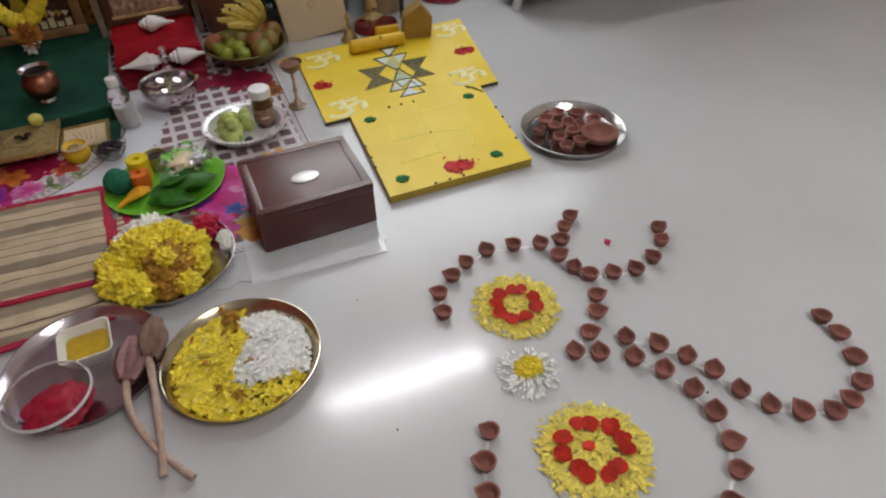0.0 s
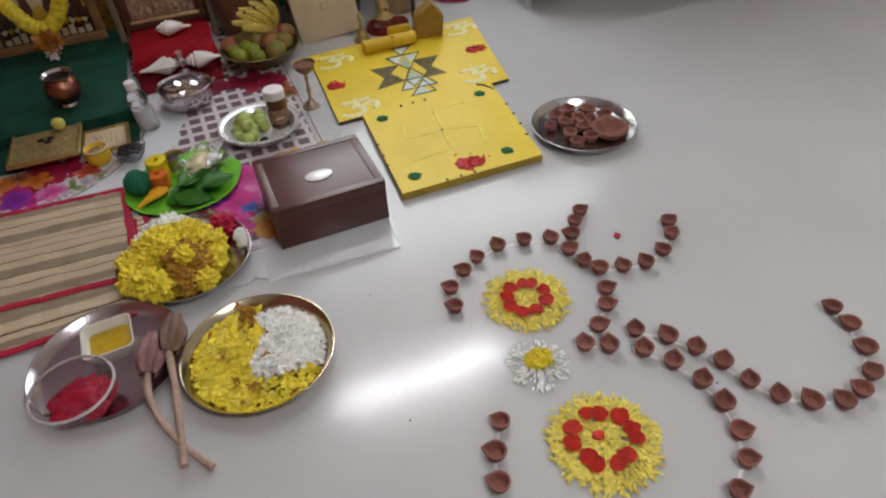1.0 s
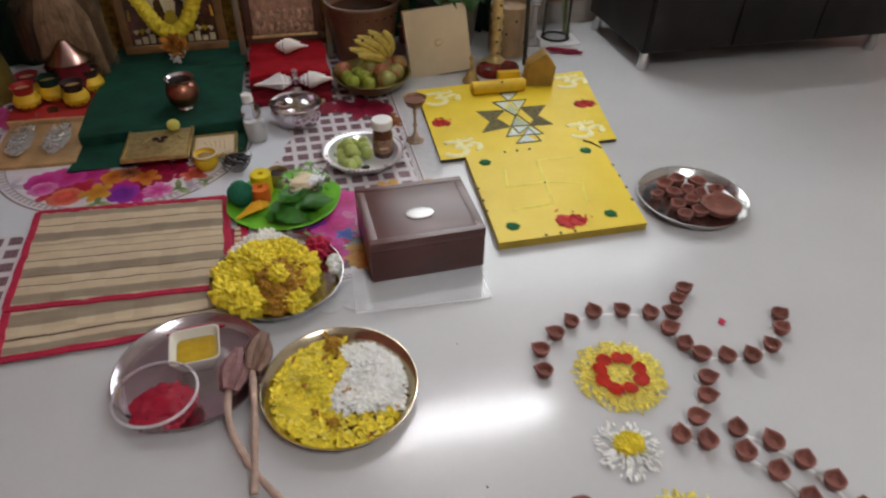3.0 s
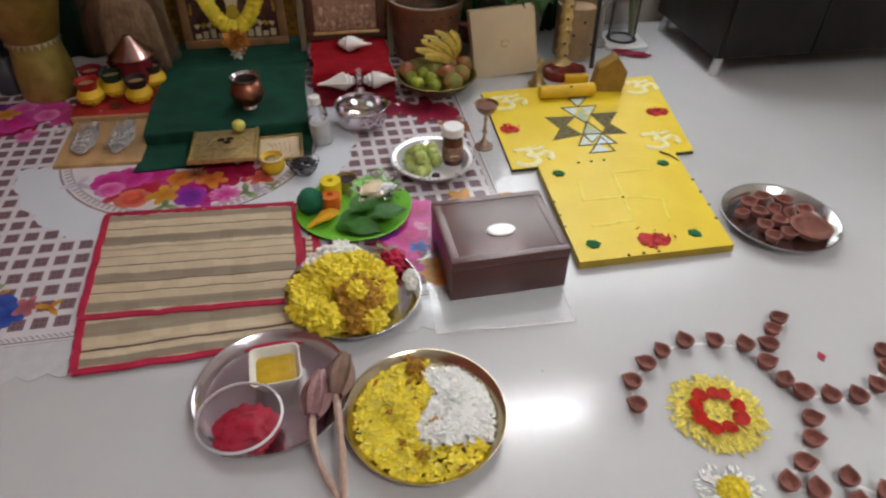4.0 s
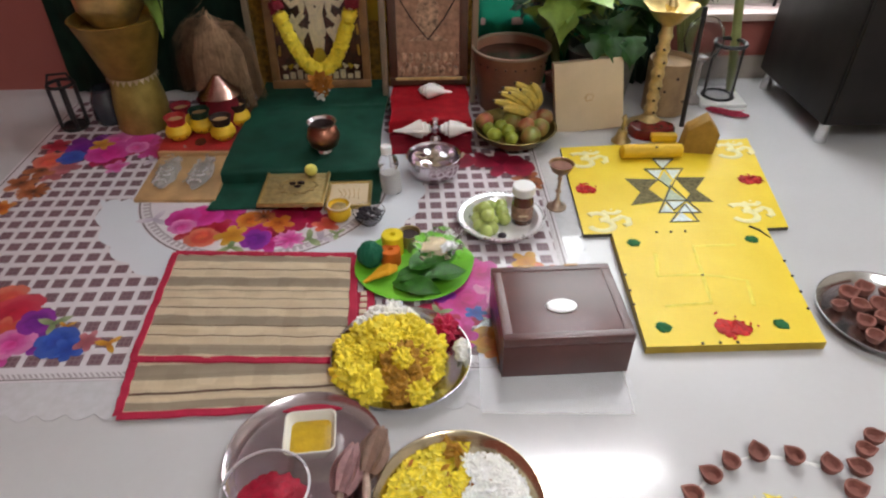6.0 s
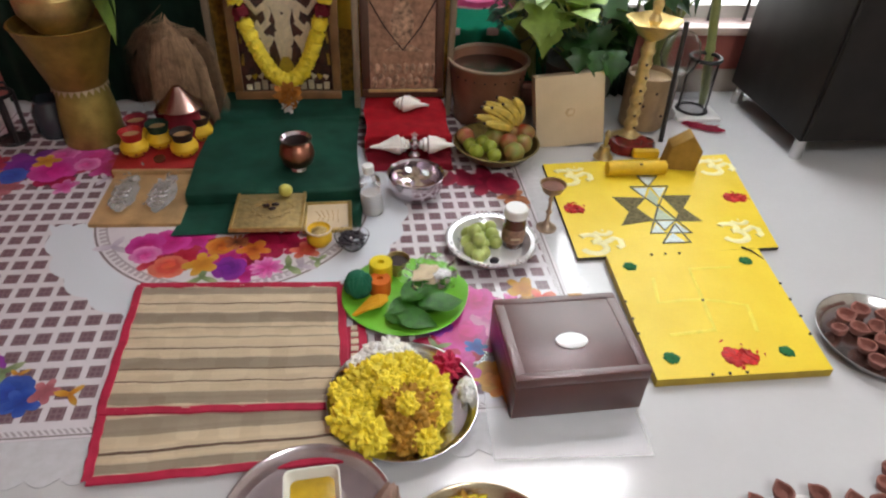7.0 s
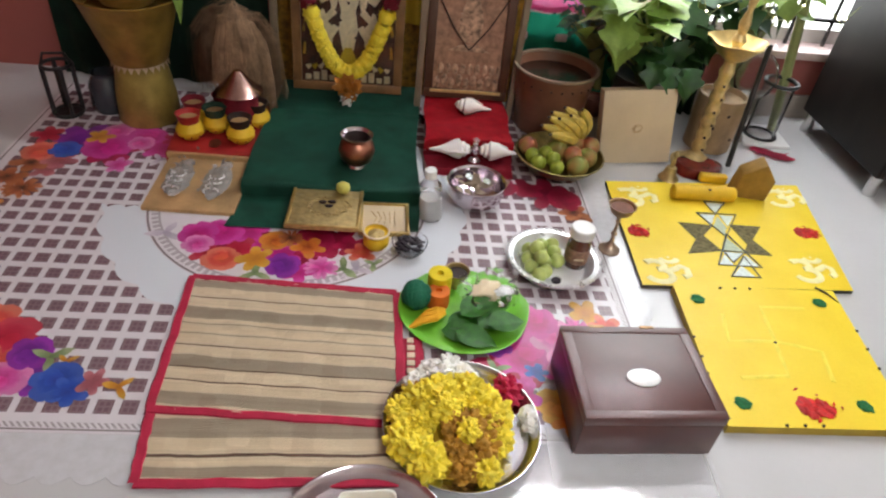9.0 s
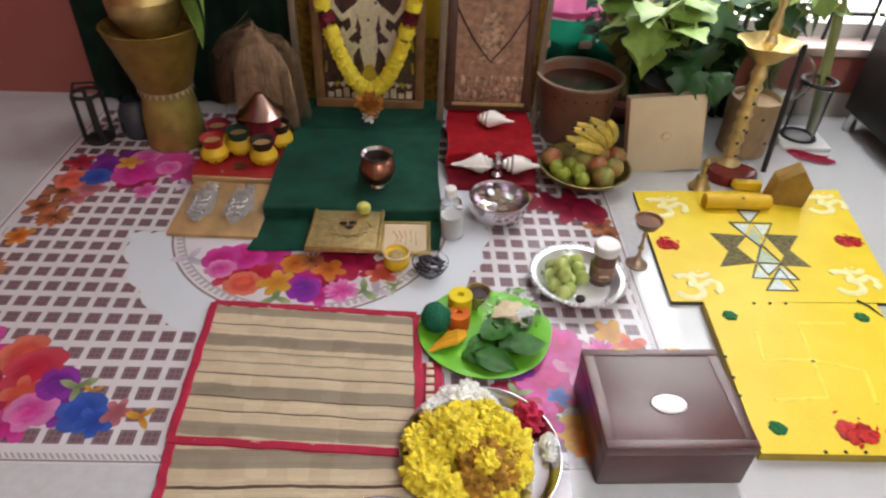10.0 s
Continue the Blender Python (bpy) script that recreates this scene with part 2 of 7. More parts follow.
M_LEAFD = mat("betel_leaf", (0.055, 0.27, 0.016), 0.36, 0, 0.2, 50, 0.3)
M_LEAF = mat("foliage", (0.025, 0.09, 0.018), 0.45, 0, 0.2, 30, 0.3, island=0.6, sub=0.05)
M_LEAFB = mat("young_foliage", (0.26, 0.40, 0.08), 0.45, 0, 0.15, 30, 0.3, island=0.4, sub=0.1)
M_LEAFT = mat("bluish_foliage", (0.07, 0.20, 0.13), 0.5, 0, 0.2, 30, 0.3, island=0.5)
M_BAMBOO = mat("green_stalk", (0.34, 0.38, 0.14), 0.45, 0, 0.15, 12, 0.1)
M_POST = mat("weathered_post", (0.31, 0.235, 0.16), 0.5, 0.1, 0.15, 14, 0.1)
M_HAIR = mat("coir_fibre", (0.34, 0.21, 0.12), 0.9, 0, 0.2, 40, 0.4, island=0.5)
M_THREADG = mat("green_thread", (0.010, 0.16, 0.085), 0.7, 0, 0.1, 20, 0.7, fine=500)
M_THREADY = mat("yellow_thread", (0.80, 0.62, 0.01), 0.7, 0, 0.1, 20, 0.6, fine=500)
M_THREADO = mat("orange_thread", (0.70, 0.16, 0.01), 0.7, 0, 0.1, 20, 0.6, fine=500)
M_SAFFRON = mat("saffron_thread", (0.80, 0.40, 0.01), 0.7, 0, 0.1, 20, 0.6, fine=500)
M_CERAMIC = mat("white_ceramic", (0.78, 0.76, 0.68), 0.2, 0, 0.03, 20, 0.02)
M_OIL = mat("turmeric_paste", (0.56, 0.36, 0.02), 0.3, 0, 0.1, 50, 0.3)
M_PINKPOW = mat("crimson_powder", (0.42, 0.004, 0.032), 0.38, 0, 0.2, 70, 0.9, fine=400)
M_LID = mat("white_plastic", (0.80, 0.80, 0.78), 0.4, 0, 0.03, 20, 0.02)
M_JARTXT = mat("amber_honey", (0.11, 0.035, 0.018), 0.15, 0, 0.15, 20, 0.02, coat=0.6)
M_LABEL = mat("jar_label", (0.36, 0.20, 0.13), 0.5, 0, 0.3, 60, 0.02)
M_RAISIN = mat("dark_raisins", (0.022, 0.014, 0.022), 0.5, 0, 0.2, 60, 0.3, island=0.5)
M_DARKIN = mat("near_black_brown", (0.03, 0.014, 0.012), 0.6, 0, 0.2, 60, 0.2)
M_CHALK = mat("chalk_powder", (0.80, 0.79, 0.77), 0.9, 0, 0.05, 90, 0.3, fine=600)
M_BUCKET = mat("brown_plastic_tub", (0.25, 0.115, 0.065), 0.3, 0, 0.15, 14, 0.05)
M_SOIL = mat("dark_water", (0.06, 0.028, 0.02), 0.2, 0, 0.15, 30, 0.1)
M_WEDGE = mat("mustard_card", (0.33, 0.19, 0.035), 0.6, 0, 0.12, 30, 0.2)
M_ROLL = mat("turmeric_roll", (0.72, 0.45, 0.015), 0.55, 0, 0.08, 30, 0.2)
M_GREY = mat("grey_pot", (0.13, 0.12, 0.105), 0.5, 0, 0.12, 20, 0.1)
M_TAN = mat("tan_canister", (0.36, 0.24, 0.13), 0.5, 0, 0.15, 20, 0.1)
M_CLOTHG = mat("sea_green_cloth", (0.02, 0.24, 0.14), 0.75, 0, 0.15, 14, 0.5)
M_CLOTHP = mat("pink_cloth", (0.62, 0.17, 0.34), 0.75, 0, 0.12, 14, 0.5)
for m_ in (M_CLOTHG, M_CLOTHP):
    n_, l_ = m_.node_tree.nodes, m_.node_tree.links
    tr_, mx_ = n_.new("ShaderNodeBsdfTranslucent"), n_.new("ShaderNodeMixShader")
    tr_.inputs["Color"].default_value = (*((0.03, 0.42, 0.26) if m_ is M_CLOTHG else (0.85, 0.30, 0.55)), 1)
    mx_.inputs["Fac"].default_value = 0.5
    l_.new(n_["Principled BSDF"].outputs["BSDF"], mx_.inputs[1])
    l_.new(tr_.outputs["BSDF"], mx_.inputs[2])
    l_.new(mx_.outputs["Shader"], n_["Material Output"].inputs["Surface"])
M_PICD = mat("picture_dark", (0.12, 0.035, 0.02), 0.4, 0, 0.4, 30, 0.0)
M_PICL = mat("picture_cream", (0.88, 0.74, 0.50), 0.4, 0, 0.12, 60, 0.0)
M_PICB = mat("picture_bronze", (0.46, 0.25, 0.16), 0.3, 0.1, 0.26, 40, 0.25, fine=120)
M_PICB2 = mat("picture_bronze_light", (0.62, 0.38, 0.25), 0.3, 0.1, 0.4, 55, 0.2)
M_LACE = mat("clear_lace_vinyl", (0.60, 0.60, 0.62), 0.06, 0, 0.06, 45, 0.05, col2=(0.54, 0.54, 0.55), ior=1.7)
PRINT = {k: petal_print(k, *c) for k, c in dict(
    crimson=((0.40, 0.014, 0.07), (0.34, 0.010, 0.05), (0.22, 0.008, 0.03)), magenta=((0.56, 0.06, 0.30), (0.48, 0.02, 0.20), (0.38, 0.012, 0.13)), pink=((0.66, 0.22, 0.44), (0.58, 0.09, 0.32), (0.48, 0.02, 0.18)),
    red=((0.54, 0.06, 0.09), (0.46, 0.02, 0.05), (0.36, 0.012, 0.03)), coral=((0.64, 0.17, 0.11), (0.58, 0.07, 0.05), (0.54, 0.10, 0.04)), orange=((0.60, 0.23, 0.04), (0.56, 0.15, 0.02), (0.30, 0.05, 0.012)),
    amber=((0.60, 0.33, 0.05), (0.54, 0.24, 0.025), (0.42, 0.16, 0.02)), purple=((0.26, 0.035, 0.32), (0.16, 0.02, 0.24), (0.12, 0.015, 0.20)), blue=((0.05, 0.11, 0.42), (0.02, 0.07, 0.35), (0.02, 0.04, 0.24)),
    wine=((0.26, 0.012, 0.04), (0.20, 0.008, 0.028), (0.14, 0.006, 0.02)), leaf=((0.30, 0.36, 0.18), (0.20, 0.27, 0.12), (0.14, 0.20, 0.08)), rust=((0.42, 0.15, 0.06), (0.34, 0.10, 0.04), (0.05, 0.02, 0.015)), dusk=((0.46, 0.16, 0.18), (0.36, 0.10, 0.12), (0.28, 0.08, 0.09)), lilac=((0.52, 0.46, 0.52), (0.45, 0.39, 0.46), (0.40, 0.34, 0.42))).items()}


def clear(name, col=(0.95, 0.96, 0.96), rough=0.03):
    m = bpy.data.materials.new(name)
    m.use_nodes = True
    p = m.node_tree.nodes["Principled BSDF"]
    p.inputs["Base Color"].default_value = (*col, 1)
    p.inputs["Roughness"].default_value, p.inputs["Transmission Weight"].default_value, p.inputs["IOR"].default_value = rough, 1.0, 1.3
    return m


M_GLASS = clear("clear_glass")
M_GLASS.node_tree.nodes["Principled BSDF"].inputs["IOR"].default_value = 1.12
M_LAMPB = mat("pale_gilt_brass", (0.74, 0.56, 0.25), 0.4, 0.55, 0.18, 40, 0.3)
M_BOWLGL = clear("bowl_glass", (0.97, 0.97, 0.97), 0.02)
M_BOWLGL.node_tree.nodes["Principled BSDF"].inputs["IOR"].default_value = 1.18
M_FROST = mat("frosted_glass", (0.86, 0.83, 0.80), 0.2, 0, 0.1, 60, 0.6, trans=0.7, ior=1.25)
M_FILM = clear("hazy_film", (0.94, 0.95, 0.94), 0.22)
M_FILM.node_tree.nodes["Principled BSDF"].inputs["IOR"].default_value = 1.16
M_PLASTIC = clear("clear_plastic", (0.93, 0.93, 0.95), 0.12)


def rug_material():
    """White vinyl printed with a lattice of brown squares, a plain scalloped halo and a chain-lined oval."""
    m = bpy.data.materials.new("printed_vinyl")
    m.use_nodes = True
    n, l = m.node_tree.nodes, m.node_tree.links
    p = n["Principled BSDF"]
    tc = n.new("ShaderNodeTexCoord")
    xyz = n.new("ShaderNodeSeparateXYZ")
    l.new(tc.outputs["Object"], xyz.inputs[0])
    X, Y = xyz.outputs["X"], xyz.outputs["Y"]

    def op(kind, a, b=None, c=None):
        k = n.new("ShaderNodeMath")
        k.operation = kind
        for i, v in enumerate((a, b, c)):
            if v is None:
                continue
            if isinstance(v, (int, float)):
                k.inputs[i].default_value = v
            else:
                l.new(v, k.inputs[i])
        return k.outputs[0]

    def band(v, lo, hi):
        return op("MULTIPLY", op("GREATER_THAN", v, lo), op("LESS_THAN", v, hi))

    def cell(v, pitch, fill, at):
        f = op("FRACT", op("ADD", op("DIVIDE", op("SUBTRACT", v, at), pitch), 100.5))
        return band(f, (1 - fill) / 2, (1 + fill) / 2)

    XS = op("ADD", X, op("MULTIPLY", op("SUBTRACT", Y, 1.6), 0.032))
    sq = op("MULTIPLY", cell(XS, 0.0468, 0.70, -0.868), cell(Y, 0.0537, 0.64, 1.544))
    thin = op("MAXIMUM", cell(XS, 0.0468 / 4, 0.3, -0.868), cell(Y, 0.0537 / 4, 0.3, 1.544))
    dx, dy = op("DIVIDE", op("SUBTRACT", X, -0.47), 0.37), op("DIVIDE", op("SUBTRACT", Y, 2.16), 0.37)
    d = op("SQRT", op("ADD", op("MULTIPLY", dx, dx), op("MULTIPLY", dy, dy)))
    ang = op("ARCTAN2", dy, dx)
    scal = op("MULTIPLY", op("ABSOLUTE", op("SINE", op("MULTIPLY", ang, 14.0))), 0.045)
    outside = op("GREATER_THAN", d, op("ADD", scal, 1.30))
    far_left = op("MULTIPLY", op("LESS_THAN", X, -0.47), op("GREATER_THAN", Y, op("ADD", op("MULTIPLY", op("ABSOLUTE", op("SINE", op("MULTIPLY", X, 70.0))), 0.012), 2.085)))
    outside = op("MAXIMUM", outside, far_left)
    inside = op("MULTIPLY", op("GREATER_THAN", X, -1.29), op("LESS_THAN", X, 0.375))
    inside = op("MULTIPLY", inside, op("GREATER_THAN", Y, 1.405))
    squares = op("MULTIPLY", op("MULTIPLY", sq, outside), inside)
    chain = op("MULTIPLY", band(d, 0.945, 0.99), op("GREATER_THAN", op("SINE", op("MULTIPLY", ang, 120.0)), -0.3))
    rings = op("MAXIMUM", op("MAXIMUM", band(d, 1.008, 1.024), op("MULTIPLY", band(d, 0.93, 0.945), 0.6)), op("MULTIPLY", chain, 0.55))
    edge = op("MAXIMUM", band(X, 0.388, 0.393), band(Y, 1.381, 1.385))
    edge = op("MAXIMUM", edge, band(X, -1.312, -1.307))
    chain2 = op("MULTIPLY", op("MAXIMUM", band(X, 0.376, 0.386), band(Y, 1.387, 1.399)), op("GREATER_THAN", op("SINE", op("MULTIPLY", op("ADD", X, Y), 520.0)), 0.1))
    edge = op("MAXIMUM", edge, op("MULTIPLY", chain2, 0.7))
    lines = op("MULTIPLY", op("MAXIMUM", rings, edge), 0.8)
    nz = n.new("ShaderNodeTexNoise")
    nz.inputs["Scale"].default_value = 30
    l.new(tc.outputs["Object"], nz.inputs["Vector"])

    def mixc(fac, a, b):
        k = n.new("ShaderNodeMix")
        k.data_type = "RGBA"
        l.new(fac, k.inputs["Factor"])
        for s, v in (("A", a), ("B", b)):
            if isinstance(v, tuple):
                k.inputs[s].default_value = (*v, 1)
            else:
                l.new(v, k.inputs[s])
        return k.outputs["Result"]

    base = mixc(nz.outputs["Fac"], (0.70, 0.66, 0.68), (0.62, 0.585, 0.61))
    base = mixc(op("MULTIPLY", op("SUBTRACT", 1.0, outside), op("GREATER_THAN", d, 1.03)), base, (0.66, 0.69, 0.73))
    brown = mixc(thin, (0.17, 0.10, 0.118), (0.225, 0.15, 0.165))
    col = mixc(squares, base, brown)
    col = mixc(lines, col, (0.14, 0.10, 0.10))
    l.new(col, p.inputs["Base Color"])
    p.inputs["Roughness"].default_value = 0.24
    b = n.new("ShaderNodeBump")
    b.inputs["Strength"].default_value, b.inputs["Distance"].default_value = 0.15, 0.004
    nb = n.new("ShaderNodeTexNoise")
    nb.inputs["Scale"].default_value = 9
    l.new(tc.outputs["Object"], nb.inputs["Vector"])
    l.new(nb.outputs["Fac"], b.inputs["Height"])
    l.new(b.outputs["Normal"], p.inputs["Normal"])
    return m


M_RUG = rug_material()


# ---- mesh helpers ----
def mesh_of(name, bm, material, smooth=35):
    me = bpy.data.meshes.new(name)
    bmesh.ops.recalc_face_normals(bm, faces=bm.faces)
    bm.to_mesh(me)
    bm.free()
    for m in (material if isinstance(material, (list, tuple)) else [material]):
        me.materials.append(m)
    if smooth:
        me.polygons.foreach_set("use_smooth", [True] * len(me.polygons))
        me.set_sharp_from_angle(angle=radians(smooth))
    return me


def part(name, bm, material, parent, label="", smooth=35):
    ob = new(name, mesh_of(name, bm, material, smooth))
    if parent is not None:
        ob.parent = parent
    if label:
        ob["label"] = label
    return ob


def thing(name, m, label, category, group="", kind=""):
    ob = new(name)
    ob.empty_display_size = 0.02
    ob.matrix_basis = m
    return tagged(ob, label, category, group, kind)


def solo(name, bm, material, m, label, category, group="", kind="", smooth=35):
    ob = new(name, mesh_of(name, bm, material, smooth))
    ob.matrix_basis = m
    return tagged(ob, label, category, group, kind)


def box(bm, x0, x1, y0, y1, z0, z1, bevel=0.0, m=None, idx=0):
    g = bmesh.ops.create_cube(bm, size=1.0, matrix=Matrix.Translation(((x0 + x1) / 2, (y0 + y1) / 2, (z0 + z1) / 2)) @ Matrix.Diagonal((x1 - x0, y1 - y0, z1 - z0, 1)))
    vs = g["verts"]
    if bevel:
        es = list({e for v in vs for e in v.link_edges})
        r = bmesh.ops.bevel(bm, geom=es, offset=bevel, segments=2, affect="EDGES", profile=0.5)
        vs = list({v for f in r["faces"] for v in f.verts} | {v for v in vs if v.is_valid})
    if m is not None:
        bmesh.ops.transform(bm, matrix=m, verts=vs)
    return bm


def B():
    return bmesh.new()


def lathe(bm, prof, seg=40, m=None, wob=0.0, idx=0):
    """Turn a profile of (radius, height) about z."""
    m = m or Matrix()
    rings = []
    for r, z in prof:
        if r < 1e-5:
            rings.append([bm.verts.new(m @ Vector((0, 0, z)))])
        else:
            rings.append([bm.verts.new(m @ Vector((r * (1 + wob * math.sin(3 * a + 1)) * math.cos(a), r * math.sin(a), z))) for a in (2 * math.pi * i / seg for i in range(seg))])
    for p, q in zip(rings, rings[1:]):
        for i in range(seg):
            j = (i + 1) % seg
            vs = [p[i % len(p)], p[j % len(p)], q[j % len(q)], q[i % len(q)]]
            vs = list(dict.fromkeys(vs))
            if len(vs) > 2:
                bm.faces.new(vs).material_index = idx
    return bm


def tube(bm, pts, radii, seg=8, idx=0):
    pts = [Vector(p) for p in pts]
    if not isinstance(radii, (list, tuple)):
        radii = [radii] * len(pts)
    rings, up = [], Vector((0.13, 0.21, 0.97))
    for i, p in enumerate(pts):
        d = (pts[min(i + 1, len(pts) - 1)] - pts[max(i - 1, 0)]).normalized()
        a = d.cross(up)
        a = (a if a.length > 1e-3 else d.cross(Vector((1, 0, 0)))).normalized()
        b = d.cross(a)
        rings.append([bm.verts.new(p + radii[i] * (a * math.cos(t) + b * math.sin(t))) for t in (2 * math.pi * k / seg for k in range(seg))])
    for p, q in zip(rings, rings[1:]):
        for i in range(seg):
            bm.faces.new((p[i], p[(i + 1) % seg], q[(i + 1) % seg], q[i])).material_index = idx
    bm.faces.new(rings[0]).material_index = idx
    bm.faces.new(rings[-1][::-1]).material_index = idx
    return bm


def blob(bm, c, r, sub=2, lump=0.1, freq=2.0, m=None):
    g = bmesh.ops.create_icosphere(bm, subdivisions=sub, radius=1.0)
    r = r if isinstance(r, (tuple, list)) else (r, r, r)
    off = Vector((c[0] * 7.1 + c[1] * 3.3, c[1] * 9.7, c[2] * 5 + 1.3))
    for v in g["verts"]:
        k = 1 + lump * noise.noise(v.co * freq + off)
        co = Vector((v.co.x * r[0] * k, v.co.y * r[1] * k, v.co.z * r[2] * k))
        v.co = Vector(c) + ((m @ co) if m is not None else co)
    return bm


def prism(bm, outline, z0, z1, idx=0, side=None):
    """Fill an outline of (x, y) and give it thickness."""
    a = [bm.verts.new((x, y, z0)) for x, y in outline]
    b = [bm.verts.new((x, y, z1)) for x, y in outline]
    bm.faces.new(b).material_index = idx
    bm.faces.new(a[::-1]).material_index = idx if side is None else side
    for i in range(len(a)):
        j = (i + 1) % len(a)
        bm.faces.new((a[i], a[j], b[j], b[i])).material_index = idx if side is None else side
    return bm


def chip(bm, x, y, z, L, W, ang, tilt, rnd, idx=0):
    """A small curled petal."""
    m = pose(x, y, z, rnd.uniform(-tilt, tilt), rnd.uniform(-tilt, tilt), ang)
    vs = [bm.verts.new(m @ Vector(p)) for p in ((-L / 2, 0, 0), (-L * 0.1, W / 2, L * 0.1), (L / 2, 0, 0.0), (-L * 0.1, -W / 2, L * 0.1))]
    bm.faces.new(vs).material_index = idx
    w = [bm.verts.new(v.co + Vector((0, 0, -0.0012))) for v in vs]
    bm.faces.new(w[::-1]).material_index = idx
    for i in range(4):
        bm.faces.new((vs[i], vs[(i + 1) % 4], w[(i + 1) % 4], w[i])).material_index = idx
    return bm


# ---- the room ----
X0, X1, Y0, YW, ZC = -2.1, 3.3, -2.6, 2.93, 2.95
WX0, WX1, WZ0, WZ1 = 0.25, 2.3, 0.27, 2.35      # window opening


def structure(name, bm, material, label, category, smooth=0):
    return solo(name, bm, material, Matrix(), label, category, kind="structure", smooth=smooth)


structure("floor", box(B(), X0 - 0.2, X1 + 0.2, Y0 - 0.2, YW + 0.2, -0.1, 0), M_FLOOR, "glossy off-white vitrified tile floor", "floor")
ZD = 1.2                                        # top of the salmon dado
wn_ = thing("wall_north", pose(0, 0, 0), "wall with a salmon-pink dado, pale lilac above, and a low window", "wall", kind="structure")
b = B()
box(b, X0, WX0, YW, YW + 0.2, 0, ZD), box(b, WX1, X1, YW, YW + 0.2, 0, ZD)
box(b, WX0, WX1, YW, YW + 0.2, 0, WZ0 - 0.03)
part("dado", b, M_PINK, wn_, "salmon-pink painted dado", smooth=0)
b = B()
box(b, X0, WX0, YW, YW + 0.2, ZD, ZC), box(b, WX1, X1, YW, YW + 0.2, ZD, ZC)
box(b, WX0, WX1, YW, YW + 0.2, WZ1, ZC)
part("upper_wall", b, M_LILAC, wn_, "pale lilac painted upper wall", smooth=0)
structure("wall_west", box(B(), X0 - 0.2, X0, Y0, YW + 0.2, 0, ZC), M_PINK, "salmon-pink painted side wall", "wall")
structure("wall_east", box(B(), X1, X1 + 0.2, Y0, YW + 0.2, 0, ZC), M_CREAM, "cream painted side wall", "wall")
structure("wall_south", box(B(), X0 - 0.2, X1 + 0.2, Y0 - 0.2, Y0, 0, ZC), M_CREAM, "cream painted wall behind the viewer", "wall")
structure("ceiling", box(B(), X0 - 0.2, X1 + 0.2, Y0 - 0.2, YW + 0.2, ZC, ZC + 0.1), M_CEIL, "plain white ceiling", "ceiling")
structure("baseboard", box(B(), 0.6, X1, YW - 0.012, YW - 0.0005, 0.0005, 0.095, 0.002), M_SKIRT, "grey-white tile skirting along the wall", "skirting")
win = thing("window_1", pose(0, 0, 0), "low window with white frame and dark iron bars", "window", kind="structure")
part("window_sill", box(B(), WX0, WX1, YW - 0.03, YW + 0.2, WZ0 - 0.03, WZ0, 0.004), M_SILL, win, "pale pink stone sill")
b = B()
box(b, WX0, WX0 + 0.05, YW + 0.09, YW + 0.14, WZ0, WZ1), box(b, WX1 - 0.05, WX1, YW + 0.09, YW + 0.14, WZ0, WZ1)
box(b, WX0 + 0.05, WX1 - 0.05, YW + 0.09, YW + 0.14, WZ0, WZ0 + 0.05), box(b, WX0 + 0.05, WX1 - 0.05, YW + 0.09, YW + 0.14, WZ1 - 0.05, WZ1)
part("window_frame", b, M_WFRAME, win)
for i in range(13):
    x = WX0 + 0.12 + i * 0.15
    part("bar", tube(B(), [(x, YW + 0.06, WZ0), (x, YW + 0.06, WZ1)], 0.007), M_IRON, win)
for z in (WZ0 + 0.09, WZ0 + 0.75):
    part("crossbar", box(B(), WX0, WX1, YW + 0.05, YW + 0.07, z, z + 0.012), M_IRON, win)
structure("backdrop", box(B(), -3, 6, 5.2, 5.25, -1, 4), glow("bright_outdoors", (0.95, 1.0, 0.96), 2.2), "overexposed daylight outside the window", "daylight")

tl = thing("tube_light", pose(0.93, YW - 0.002, 2.76), "four-foot white fluorescent tube light on the wall", "lamp")
part("batten", box(B(), -0.625, 0.625, -0.035, 0, -0.02, 0.03, 0.003), M_WFRAME, tl)
part("tube", tube(B(), [(-0.61, -0.055, 0), (0.61, -0.055, 0)], 0.014, 12), glow("lit_tube", (0.95, 0.965, 1.0), 145), tl, "glowing tube")
for s in (-1, 1):
    part("end_cap", box(B(), s * 0.617 - 0.012, s * 0.617 + 0.012, -0.072, -0.035, -0.018, 0.018, 0.003), M_LID, tl)
# body for the added ceiling fill, out of view
cl = thing("ceiling_panel_light", pose(1.0, -0.7, ZC), "unseen square ceiling panel added as fill light", "lamp")
part("frame", box(B(), -0.5, 0.5, -0.5, 0.5, -0.04, 0, 0.005), M_WFRAME, cl)
part("diffuser", box(B(), -0.46, 0.46, -0.46, 0.46, -0.048, -0.042), glow("fill_diffuser", (1, 0.98, 0.94), 3), cl)

